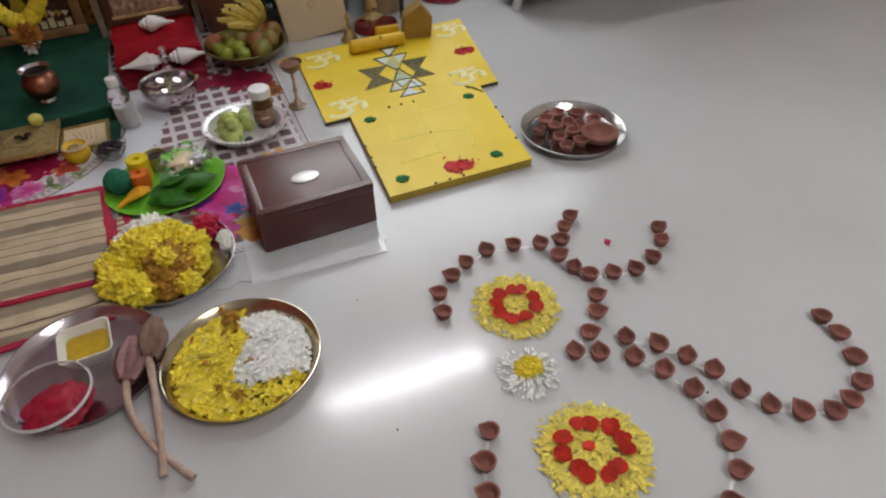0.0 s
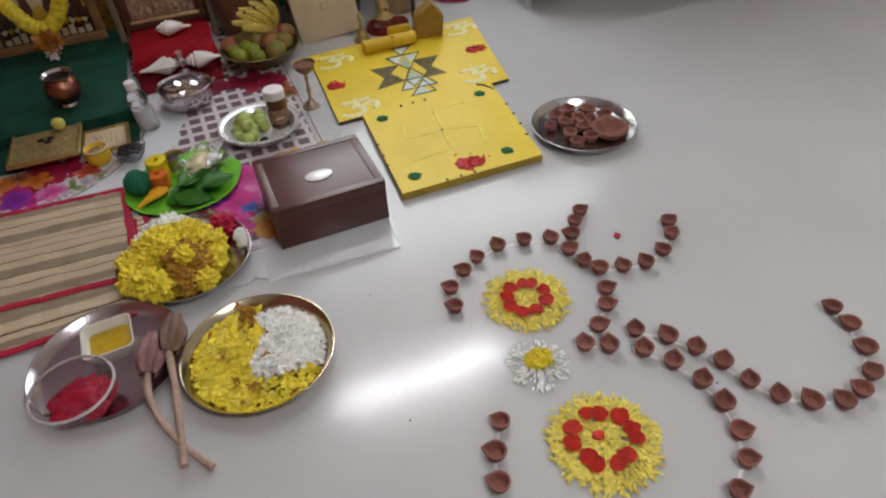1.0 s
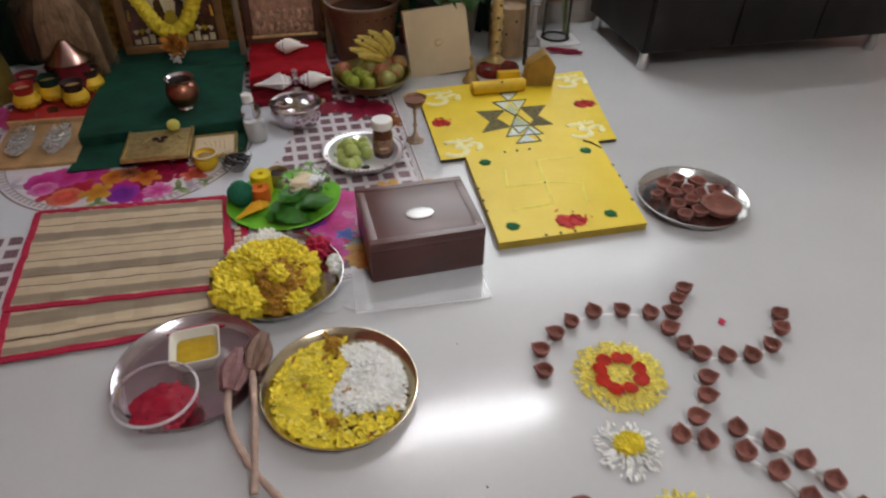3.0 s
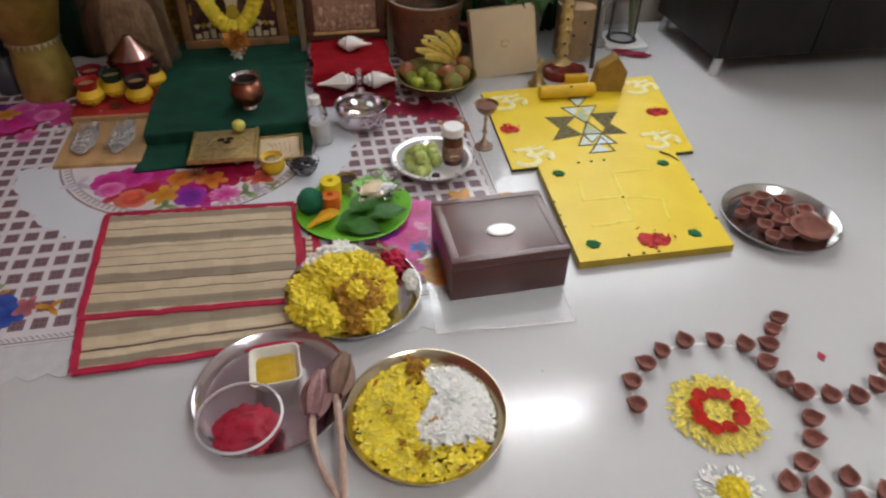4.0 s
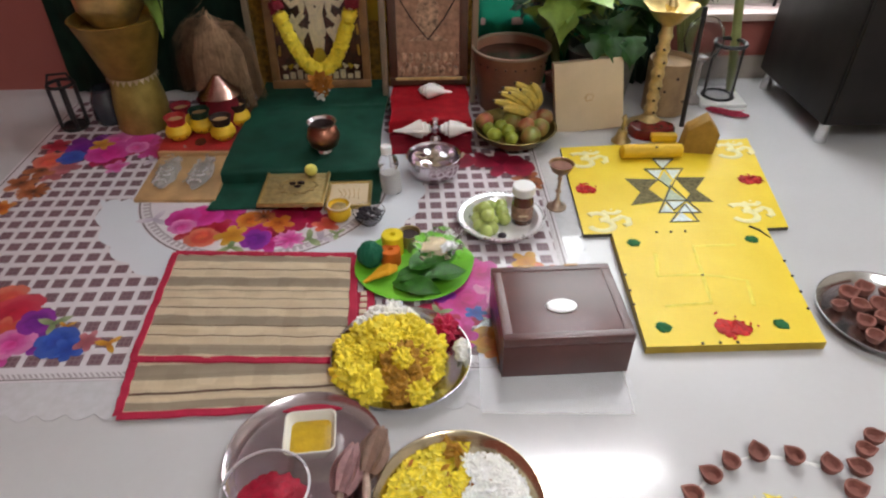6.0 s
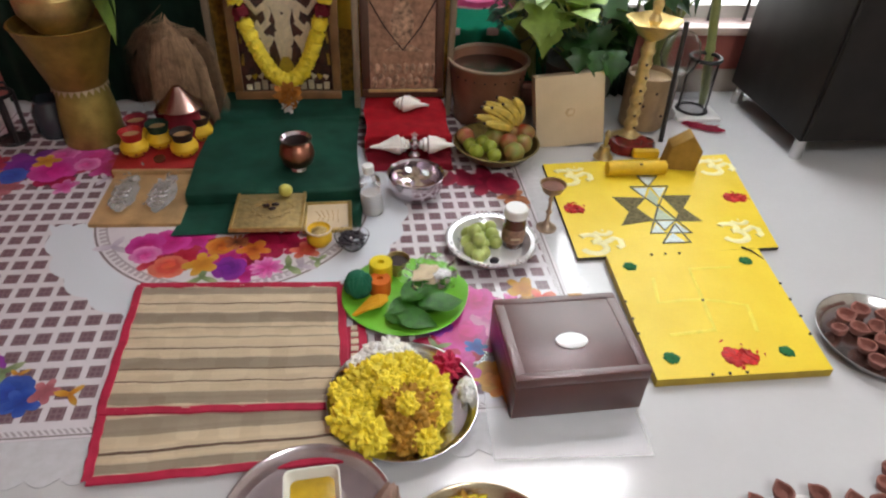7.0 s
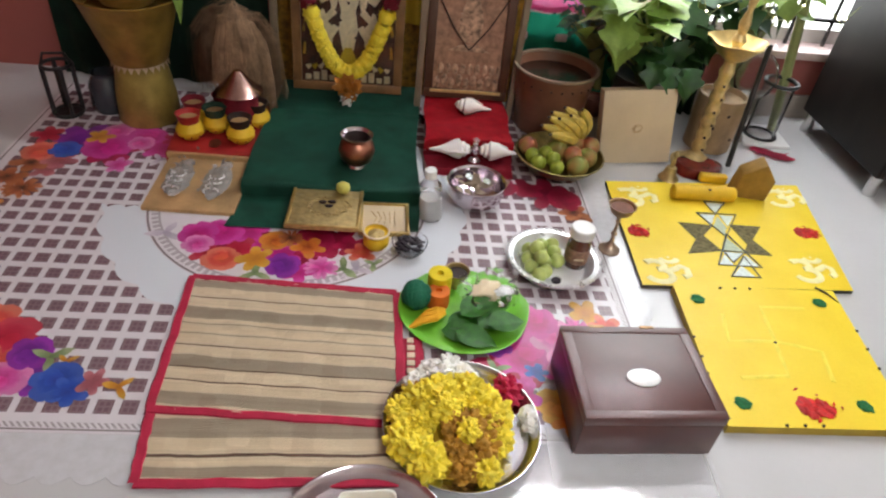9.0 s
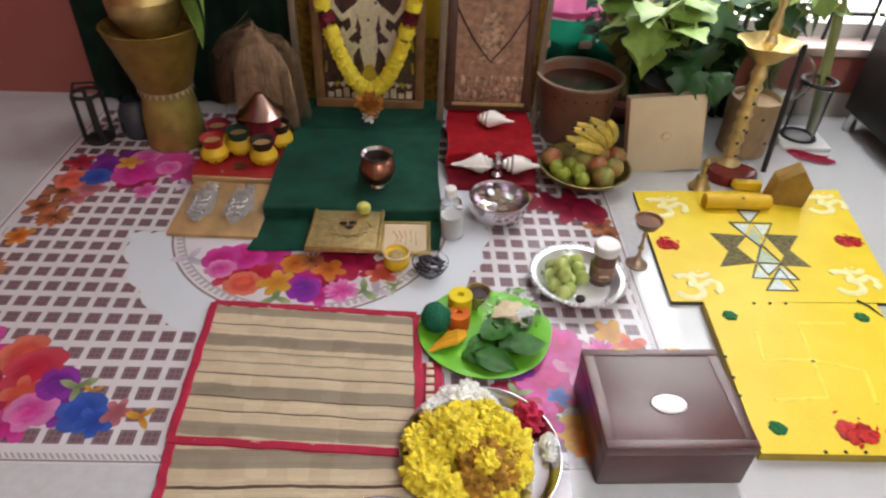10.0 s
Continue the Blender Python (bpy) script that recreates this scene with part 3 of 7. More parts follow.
# ---- black cabinet ----
cab = thing("cabinet", pose(1.36, 2.345, 0), "low black laminate cabinet on short chrome feet", "cabinet")
part("body", box(B(), 0, 1.1, 0, 0.5, 0.075, 0.85, 0.006), M_BLACK, cab)
for i in range(3):
    d = part("door", box(B(), 0.008 + i * 0.364, 0.364 + i * 0.364, -0.018, -0.001, 0.085, 0.84, 0.003), M_BLACK, cab)
    part("handle", box(B(), 0.33 + i * 0.364, 0.342 + i * 0.364, -0.034, -0.019, 0.6, 0.74, 0.003), M_STEEL, d, "slim steel handle")
for x in (0.03, 1.07):
    for y in (0.03, 0.47):
        part("foot", lathe(B(), [(0, 0), (0.02, 0), (0.022, 0.006), (0.018, 0.075), (0, 0.075)], 16, pose(x, y, 0)), M_STEEL, cab, "chrome foot")

# ---- printed vinyl mat ----
RX0, RX1, RY0, RY1 = -1.32, 0.40, 1.375, 2.80
rug = thing("floor_mat", pose(0, 0, 0), "white vinyl mat printed with brown lattice and bright flowers", "mat")
part("sheet", prism(B(), [(RX0, RY0), (RX1, RY0), (RX1, RY1), (RX0, RY1)], 0.0005, 0.0022), M_RUG, rug, smooth=0)


def scallops(x0, x1, y0, y1, n):
    """A strip whose far long edge is scalloped."""
    pts = [(x0, y0), (x1, y0)]
    steps = n * 8
    for i in range(steps + 1):
        f = i / steps
        pts.append((x1 + (x0 - x1) * f, y1 + 0.016 * abs(math.sin(math.pi * n * f)) * (1 if y1 > y0 else -1)))
    return pts


part("lace_border", prism(B(), scallops(RX0, RX1 + 0.06, RY0 - 0.0005, RY0 - 0.088, 30), 0.0006, 0.0018), M_LACE, rug, "clear lace-patterned vinyl border", smooth=0)
side = [(y, x) for x, y in scallops(RY0, RY1, -RX1 - 0.0005, -RX1 - 0.05, 24)]
part("lace_border", prism(B(), [(-x, y) for x, y in side], 0.0006, 0.0018), M_LACE, rug, smooth=0)
rnd = random.Random(11)


def bloom(style, seed):
    """A printed flower of unit size: rings of overlapping petals ("rose"), many thin ones ("daisy"), or a leafy spray ("leaf")."""
    bm = B()
    rb_ = random.Random(seed)
    a0, k = rb_.uniform(0, 6), 0
    rows = {"rose": ((6, 0.50, 0.50, 0.46), (5, 0.34, 0.40, 0.36), (4, 0.16, 0.26, 0.24)), "daisy": ((13, 0.60, 0.40, 0.15), (11, 0.42, 0.32, 0.12), (1, 0.0, 0.2, 0.2)), "leaf": ((3, 0.42, 0.55, 0.24),), "spray": ((5, 0.5, 0.5, 0.3), (3, 0.25, 0.4, 0.26))}[style]
    for n, far, ln, wd in rows:
        for i in range(n):
            a = a0 + 2 * math.pi * i / n + rb_.uniform(-0.2, 0.2)
            cx, cy, ra, rb2 = far * math.cos(a), far * math.sin(a), ln * rb_.uniform(0.85, 1.12), wd * rb_.uniform(0.8, 1.1)
            k += 1
            vs = []
            for q in range(16):
                t = 2 * math.pi * q / 16
                notch = 1 - 0.10 * math.exp(-(min(t, 6.2832 - t) / 0.3) ** 2) if style != "leaf" else 1 + 0.2 * math.exp(-(min(t, 6.2832 - t) / 0.3) ** 2)
                u = ra * math.cos(t) * notch
                v = rb2 * math.sin(t) * (1 + 0.16 * math.cos(t)) * (1 + 0.05 * math.sin(5 * t + i))
                vs.append(bm.verts.new((cx + u * math.cos(a) - v * math.sin(a), cy + u * math.sin(a) + v * math.cos(a), 0.0000371 * k)))
            bm.faces.new(vs)
    return bm


BLOOMS = {(st, v): mesh_of("printed_flower", bloom(st, 7 * v + len(st)), None, 0) for st in ("rose", "daisy", "leaf", "spray") for v in range(2)}
FLOWERS = [
    # the oval: a pale spray behind, crimson ground, then the heads
    ("lilac", "leaf", -0.765, 1.985, 0.05), ("lilac", "leaf", -0.27, 1.875, 0.045), ("crimson", "spray", -0.545, 1.99, 0.075), ("crimson", "spray", -0.43, 1.965, 0.075), ("crimson", "spray", -0.338, 1.985, 0.075), ("magenta", "spray", -0.50, 1.955, 0.06),
    ("crimson", "rose", -0.60, 1.965, 0.06), ("red", "spray", -0.57, 1.93, 0.06), ("crimson", "spray", -0.40, 1.90, 0.06), ("magenta", "spray", -0.46, 1.915, 0.06), ("crimson", "rose", -0.385, 1.99, 0.055), ("crimson", "spray", -0.29, 1.965, 0.05), ("red", "spray", -0.645, 1.915, 0.05), ("magenta", "spray", -0.56, 2.01, 0.06),
    ("magenta", "rose", -0.625, 2.0, 0.062), ("magenta", "rose", -0.683, 1.985, 0.055), ("pink", "rose", -0.675, 1.945, 0.042), ("leaf", "leaf", -0.514, 1.843, 0.045), ("leaf", "leaf", -0.302, 1.873, 0.045), ("magenta", "spray", -0.411, 1.852, 0.045),
    ("purple", "rose", -0.452, 1.876, 0.05), ("orange", "spray", -0.40, 1.952, 0.05), ("orange", "rose", -0.487, 1.972, 0.044), ("rust", "daisy", -0.448, 1.987, 0.036), ("coral", "rose", -0.604, 1.891, 0.052), ("amber", "spray", -0.524, 1.898, 0.052),
    ("pink", "daisy", -0.356, 1.873, 0.047), ("coral", "spray", -0.262, 1.94, 0.045), ("leaf", "leaf", -0.228, 1.895, 0.03),
    # near left corner
    ("magenta", "spray", -1.10, 1.52, 0.12), ("crimson", "spray", -1.0, 1.50, 0.08), ("magenta", "spray", -1.12, 1.64, 0.09), ("magenta", "spray", -0.96, 1.56, 0.07), ("purple", "spray", -0.88, 1.50, 0.05),
    ("pink", "rose", -1.21, 1.64, 0.09), ("magenta", "rose", -1.12, 1.58, 0.09), ("crimson", "spray", -1.05, 1.54, 0.09), ("coral", "rose", -1.02, 1.645, 0.06), ("red", "rose", -0.978, 1.60, 0.072), ("coral", "spray", -0.97, 1.535, 0.055), ("magenta", "spray", -0.95, 1.465, 0.055),
    ("pink", "rose", -0.935, 1.495, 0.055), ("purple", "rose", -0.912, 1.565, 0.05), ("leaf", "leaf", -0.868, 1.556, 0.042), ("amber", "leaf", -0.835, 1.545, 0.025), ("blue", "rose", -0.833, 1.495, 0.055), ("blue", "spray", -0.80, 1.47, 0.045), ("dusk", "spray", -0.764, 1.495, 0.036),
    ("amber", "leaf", -0.712, 1.484, 0.034), ("purple", "rose", -1.06, 1.47, 0.05), ("pink", "rose", -1.14, 1.48, 0.06), ("coral", "spray", -1.24, 1.52, 0.06), ("magenta", "rose", -1.25, 1.72, 0.05),
    # along the left edge
    ("rust", "daisy", -1.19, 2.15, 0.055), ("rust", "spray", -1.25, 2.20, 0.055), ("orange", "spray", -1.24, 2.06, 0.045), ("rust", "daisy", -1.25, 1.92, 0.05), ("dusk", "spray", -1.17, 2.25, 0.05),
    # far left corner
    ("magenta", "spray", -1.02, 2.44, 0.10), ("crimson", "spray", -0.93, 2.42, 0.09), ("purple", "spray", -1.14, 2.44, 0.09), ("crimson", "spray", -1.03, 2.34, 0.07), ("rust", "spray", -1.22, 2.28, 0.06),
    ("coral", "rose", -1.22, 2.34, 0.06), ("red", "spray", -1.24, 2.44, 0.055), ("dusk", "spray", -1.15, 2.30, 0.055), ("purple", "rose", -1.13, 2.41, 0.08), ("blue", "rose", -1.16, 2.36, 0.05), ("pink", "rose", -1.05, 2.48, 0.055), ("magenta", "rose", -1.05, 2.39, 0.08),
    ("amber", "spray", -1.09, 2.445, 0.045), ("pink", "spray", -0.985, 2.29, 0.045), ("magenta", "rose", -0.95, 2.46, 0.065), ("magenta", "spray", -0.89, 2.40, 0.07), ("pink", "rose", -0.96, 2.42, 0.045), ("crimson", "spray", -0.86, 2.45, 0.05), ("lilac", "leaf", -0.88, 2.33, 0.04),
    # near right, round the box and the leaf plate
    ("magenta", "spray", 0.15, 1.64, 0.11), ("crimson", "spray", 0.08, 1.57, 0.09), ("pink", "spray", 0.21, 1.62, 0.10), ("magenta", "spray", 0.07, 1.50, 0.08),
    ("magenta", "rose", 0.12, 1.60, 0.07), ("crimson", "spray", 0.05, 1.52, 0.06), ("pink", "rose", 0.20, 1.66, 0.065), ("magenta", "spray", 0.03, 1.50, 0.05), ("purple", "rose", 0.06, 1.63, 0.04), ("pink", "rose", 0.22, 1.58, 0.06), ("magenta", "rose", 0.16, 1.71, 0.06), ("pink", "daisy", 0.26, 1.69, 0.05),
    ("amber", "rose", 0.165, 1.465, 0.05), ("orange", "spray", 0.19, 1.43, 0.045), ("blue", "spray", 0.14, 1.555, 0.03), ("leaf", "leaf", 0.05, 1.56, 0.035), ("amber", "spray", 0.29, 1.745, 0.05), ("coral", "spray", 0.33, 1.70, 0.045), ("magenta", "spray", 0.10, 1.49, 0.05),
    # far right, by the fruit: prints in wine tones that also paint a dark red reflection
    ("wine", "spray", 0.28, 2.26, 0.09), ("rust", "spray", 0.345, 2.17, 0.05), ("wine", "rose", 0.33, 2.235, 0.06), ("wine", "spray", 0.22, 2.285, 0.06), ("wine", "rose", 0.15, 2.285, 0.05), ("rust", "spray", 0.365, 2.13, 0.035),
]
PRINTED = {}
for layer, (hue, style, x, y, r) in enumerate(FLOWERS):
    key = (hue, style, layer % 2)
    if key not in PRINTED:
        me = BLOOMS[style, layer % 2].copy()
        me.materials.clear()
        me.materials.append(PRINT[hue])
        PRINTED[key] = me
    ob = new("printed_flower", PRINTED[key])
    ob.parent = rug
    ob.matrix_basis = pose(x, y, 0.0025 + 0.0000217 * layer, 0, 0, 67 * layer) @ Matrix.Diagonal((r, r * 0.95, 0.02, 1))
    ob["label"] = hue + " printed petals"

# ---- folded straw mat ----
mat_thing = thing("straw_mat", pose(0, 0, 0), "folded striped straw mat with crimson cloth binding", "mat")


def quad(c, u, v):
    """Point in a four-cornered sheet: corners bottom left, bottom right, top right, top left."""
    a = Vector(c[0]).lerp(Vector(c[1]), u)
    d = Vector(c[3]).lerp(Vector(c[2]), u)
    return a.lerp(d, v)


def reeds(corners, z, rows, kinds):
    bm = B()
    for i in range(rows):
        v = (i + 0.5) / rows
        k = kinds(1 - v)
        prev = None
        n = 30
        dv = 0.5 / rows
        for j in range(n + 1):
            u = j / n
            h = 0.0009 * math.sin(u * 23 + i * 0.3) + 0.0006 * math.sin(u * 82)
            sway = 0.0035 * noise.noise(Vector((u * 5, v * 3, z * 400))) + 0.0012 * noise.noise(Vector((u * 16, v * 9, 3)))
            ring = []
            for s, zz in ((-0.98, 0), (-0.4, 0.0024), (0.4, 0.0024), (0.98, 0)):
                p = quad(corners, u, v + s * dv)
                ring.append(bm.verts.new((p.x, p.y + sway, z + zz + h)))
            if prev:
                for a in range(3):
                    bm.faces.new((prev[a], ring[a], ring[a + 1], prev[a + 1])).material_index = k
            prev = ring
    return bm


def strip(bm, a, b, w, z, t=0.003, n=14, seed=0):
    a, b = Vector((*a, 0)), Vector((*b, 0))
    s = (b - a).normalized().cross(Vector((0, 0, 1))) * w / 2
    prev = None
    for i in range(n + 1):
        p = a.lerp(b, i / n) + s * 0.12 * math.sin(i * 1.7 + seed)
        h = 0.0007 * math.sin(i * 2.3 + seed)
        ring = [bm.verts.new((*(p + s * k).xy, z + zz + h)) for k, zz in ((-1, 0), (-0.8, t), (0.8, t), (1, 0))]
        if prev:
            for q in range(3):
                bm.faces.new((prev[q], ring[q], ring[q + 1], prev[q + 1]))
        prev = ring
    return bm


def kinds_up(f):
    for lo, hi, k in ((0.03, 0.085, 1), (0.166, 0.178, 2), (0.263, 0.345, 1), (0.388, 0.397, 1), (0.466, 0.475, 1), (0.551, 0.56, 2), (0.630, 0.665, 1), (0.665, 0.715, 1), (0.715, 0.722, 2), (0.800, 0.812, 2), (0.888, 0.962, 1)):
        if lo <= f < hi:
            return k
    return 0


def kinds_lo(f):
    for lo, hi, k in ((0.16, 0.41, 1), (0.63, 0.665, 2), (0.80, 0.93, 1)):
        if lo <= f < hi:
            return k
    return 0


UP = [(-0.634, 1.428), (-0.150, 1.406), (-0.168, 1.783), (-0.651, 1.811)]
LO = [(-0.614, 1.272), (-0.112, 1.285), (-0.128, 1.440), (-0.632, 1.432)]
part("lower_reeds", reeds(LO, 0.0068, 46, kinds_lo), [M_STRAW, M_STRAWB, M_STRAWD], mat_thing)
part("upper_reeds", reeds(UP, 0.010, 112, kinds_up), [M_STRAW, M_STRAWB, M_STRAWD], mat_thing)
part("lower_backing", prism(B(), [(-0.60, 1.28), (-0.10, 1.29), (-0.115, 1.64), (-0.62, 1.66)], 0.0035, 0.0042), M_MATRED, mat_thing)
for k, (a, c, z) in enumerate(((UP[0], UP[1], 0.0105), (UP[3], UP[2], 0.0105), (UP[0], UP[3], 0.011), (UP[1], UP[2], 0.011), (LO[0], LO[1], 0.0075), (LO[0], LO[3], 0.008), ((-0.105, 1.29), (-0.118, 1.64), 0.0065))):
    part("binding", strip(B(), a, c, 0.020, z, seed=k), M_MATRED, mat_thing, "crimson cloth binding")
b = B()
for i in range(9):
    box(b, -0.142, -0.124, 1.45 + i * 0.022, 1.465 + i * 0.022, 0.0045, 0.0085, 0.001)
part("checks", b, M_STRAW, mat_thing, "pale woven checks along the fold")

# ---- yellow boards ----
bb = thing("painted_board", pose(0, 0, 0), "thin bright yellow board painted with a star and sacred letters", "board", "yellow boards")
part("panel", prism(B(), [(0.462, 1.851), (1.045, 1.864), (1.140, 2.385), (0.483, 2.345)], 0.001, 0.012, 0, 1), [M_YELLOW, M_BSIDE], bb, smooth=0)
fb = thing("painted_board", pose(0, 0, 0), "thick yellow board with a raised cross motif and powder dots", "board", "yellow boards")
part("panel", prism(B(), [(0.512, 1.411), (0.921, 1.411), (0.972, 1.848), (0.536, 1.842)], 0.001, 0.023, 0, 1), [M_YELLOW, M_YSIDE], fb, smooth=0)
STAR_DARK = [[(0.651, 2.139), (0.756, 2.13), (0.68, 2.048)], [(0.631, 1.99), (0.737, 2.01), (0.7, 2.093)], [(0.807, 2.14), (0.904, 2.136), (0.827, 2.037)], [(0.88, 1.998), (0.795, 2.002), (0.848, 2.076)]]
STAR_MINT = [[(0.758, 2.135), (0.794, 2.134), (0.775, 2.079)], [(0.772, 2.073), (0.74, 2.01), (0.801, 2.007)], [(0.786, 2.178), (0.794, 2.116), (0.753, 2.121)]]
STAR_PALE = [[(0.774, 2.249), (0.832, 2.247), (0.788, 2.197)], [(0.736, 2.185), (0.781, 2.184), (0.748, 2.127)], [(0.795, 2.184), (0.839, 2.182), (0.8, 2.128)], [(0.738, 2.004), (0.795, 2.002), (0.749, 1.961)],
             [(0.736, 1.993), (0.704, 1.947), (0.745, 1.946)], [(0.797, 1.993), (0.755, 1.947), (0.816, 1.947)], [(0.766, 1.945), (0.726, 1.903), (0.785, 1.901)]]
STAR_LINES = [[(0.773, 2.256), (0.838, 2.253), (0.782, 2.187)], [(0.727, 2.192), (0.85, 2.191), (0.774, 2.075)], [(0.781, 2.09), (0.702, 1.947), (0.823, 1.943)], [(0.79, 1.988), (0.72, 1.899), (0.801, 1.9)], [(0.74, 2.01), (0.801, 2.007), (0.749, 1.959)]]


def flat(bm, z, k=0.25):
    for v in bm.verts:
        v.co.z = z + (v.co.z - z) * k
    return bm


for k, tri in enumerate(STAR_DARK):
    part("star_point", prism(B(), tri, 0.0122, 0.0128 + 0.00013 * k), M_STAR_D, bb, "dark olive powder point", smooth=0)
for k, tri in enumerate(STAR_MINT):
    part("star_fill", prism(B(), tri, 0.0122, 0.0135 + 0.00009 * k), M_STAR_M, bb, "grey-mint powder triangle", smooth=0)
for k, tri in enumerate(STAR_PALE):
    part("star_fill", prism(B(), tri, 0.0122, 0.0139 + 0.00009 * k), M_STAR_W, bb, "white powder triangle", smooth=0)
for k, tri in enumerate(STAR_LINES):
    part("star_line", flat(tube(B(), [(x, y, 0.0138) for x, y in tri + tri[:1]], 0.0032, 6), 0.0138, 0.4), M_STAR_L, bb, "dark olive outline")


def om(parent, x, y, s):
    """A cream painted letter: two bowls, a tail, a crescent and a dot."""
    z = 0.0135
    b = B()
    p = [(-0.8 + 0.5 * math.cos(t), 0.35 + 0.35 * math.sin(t)) for t in np.linspace(2.6, -1.5, 9)]
    q = [(-0.75 + 0.65 * math.cos(t), -0.45 + 0.5 * math.sin(t)) for t in np.linspace(1.5, -2.9, 12)]
    tube(b, [(x + s * u, y + s * v, z) for u, v in p + q], 0.0105, 6)
    r = [(-0.15, -0.05), (0.2, 0.1), (0.55, 0.35), (0.85, 0.15), (0.8, -0.35), (0.5, -0.5)]
    tube(b, [(x + s * u, y + s * v, z) for u, v in r], 0.010, 6)
    c = [(0.1 + 0.45 * math.cos(t), 1.0 + 0.35 * math.sin(t)) for t in np.linspace(3.3, 6.1, 8)]
    tube(b, [(x + s * u, y + s * v, z) for u, v in c], 0.0085, 6)
    blob(b, (x + 0.12 * s, y + 1.05 * s, z), (0.005, 0.005, 0.002), 1)
    part("letter", flat(b, 0.0125), M_OMWHITE, parent, "cream painted sacred letter")


for x, y in ((0.56, 1.915), (0.985, 1.945), (0.575, 2.265), (1.075, 2.305)):
    om(bb, x, y, 0.052)


def dab(name, x, y, z, r, material, label, n=6, seed=0):
    rr = random.Random(seed)
    b = B()
    for i in range(n):
        a = 2 * math.pi * i / n
        blob(b, (x + 0.55 * r * math.cos(a), y + 0.55 * r * math.sin(a), z + 0.001), (r * rr.uniform(0.45, 0.6), r * rr.uniform(0.45, 0.6), 0.0035), 2, 0.5, 2.5)
    blob(b, (x, y, z + 0.001), (r * 0.7, r * 0.7, 0.004), 2, 0.3)
    return b


for i, (x, y) in enumerate(((0.584, 1.793), (0.909, 1.797), (0.568, 1.470), (0.842, 1.471))):
    part("powder_dot", dab("d", x, y, 0.0225, 0.017, M_GDOT, "", 6, i), M_GDOT, fb, "green powder dot")
for i, (x, y, r, par, z) in enumerate(((0.730, 1.463, 0.033, fb, 0.0225), (0.517, 2.082, 0.027, bb, 0.0115), (1.041, 2.117, 0.030, bb, 0.0115))):
    bmr = dab("r", x - r * 0.4, y, z, r * 0.85, None, "", 7, i + 10)
    part("red_flower", bmr, M_RCLUST, par, "crushed red flower")
    bmq = dab("r", x + r * 0.4, y - 0.1 * r, z, r * 0.75, None, "", 5, i + 20)
    for k in range(44):
        chip(bmq, x + rnd.gauss(0, 0.5) * r, y + rnd.gauss(0, 0.42) * r, z + rnd.uniform(0.002, 0.006), 0.015, 0.006, rnd.uniform(0, 360), 30, rnd, 0)
    part("loose_red_petals", bmq, M_RCLUST, par)["kind"] = "stuff"
z = 0.0235
c0 = Vector((0.724, 1.655, z))
arms = [((0.740, 1.774, z), (0.856, 1.774, z)), ((0.827, 1.628, z), (0.807, 1.537, z)), ((0.708, 1.550, z), (0.593, 1.541, z)), ((0.608, 1.651, z), (0.629, 1.744, z))]
for a, e in arms:
    part("raised_line", flat(tube(B(), [c0, c0.lerp(Vector(a), 0.5) + Vector((0, 0.002, 0)), a, e], 0.0055, 6), 0.0232, 0.25), M_YLINE, fb, "raised yellow line")
for x, y in ((0.722, 1.651), (0.66, 1.838), (0.70, 1.839), (0.74, 1.840), (0.64, 1.416), (0.68, 1.417), (0.72, 1.417), (0.955, 1.70), (0.948, 1.64), (0.941, 1.58), (0.527, 1.66), (0.524, 1.60), (0.520, 1.55), (0.93, 1.52)):
    part("peppercorn", blob(B(), (x, y, 0.0245), (0.0042, 0.0042, 0.003), 1), M_DARKIN, fb, "black dot at the board's edge")
part("twig", tube(B(), [(0.925, 1.855, 0.0255), (0.945, 1.835, 0.0262), (0.962, 1.80, 0.0245)], [0.003, 0.0025, 0.001], 6), M_BSIDE, fb)

# ---- clear sheet under the box ----
ps = thing("plastic_sheet", pose(0, 0, 0), "clear glossy plastic sheet lying under the wooden box", "plastic sheet")
part("sheet", prism(B(), [(0.130, 1.258), (0.445, 1.243), (0.457, 1.585), (0.142, 1.58)], 0.0027, 0.0033), M_SHEET, ps, smooth=0).visible_shadow = False
for a, e in (((0.130, 1.258), (0.445, 1.243)), ((0.445, 1.243), (0.457, 1.585))):
    part("edge", tube(B(), [(*a, 0.0034), (*e, 0.0034)], 0.0008, 6), M_LID, ps, "bright welded edge")

# ---- wooden box ----
wb = thing("wooden_box", pose(0.316, 1.471, 0, 0, 0, 1.5), "polished dark wooden box with a white oval badge", "box")
part("carcass", box(B(), -0.138, 0.138, -0.117, 0.117, 0.004, 0.0945, 0.002), M_WOOD, wb)
lid = part("lid", box(B(), -0.139, 0.139, -0.118, 0.118, 0.095, 0.118, 0.003), M_WOOD, wb)
b = B()
for a in ((-0.139, 0.139, -0.118, -0.100), (-0.139, 0.139, 0.100, 0.118), (-0.139, -0.118, -0.1, 0.1), (0.118, 0.139, -0.1, 0.1)):
    box(b, *a, 0.117, 0.1192, 0.0008)
part("rim_moulding", b, M_WOOD, lid)
part("badge", lathe(B(), [(0, 0), (0.034, 0), (0.034, 0.002), (0.030, 0.0035), (0, 0.0042)], 32, pose(0.0, -0.022, 0.119) @ Matrix.Diagonal((1, 0.66, 1, 1))), M_EMBLEM, lid, "white oval enamel badge")
for x in (-0.06, 0.05):
    part("hinge", box(B(), x - 0.016, x + 0.016, 0.113, 0.121, 0.118, 0.1203, 0.0008), M_CUP, lid, "small brass hinge")
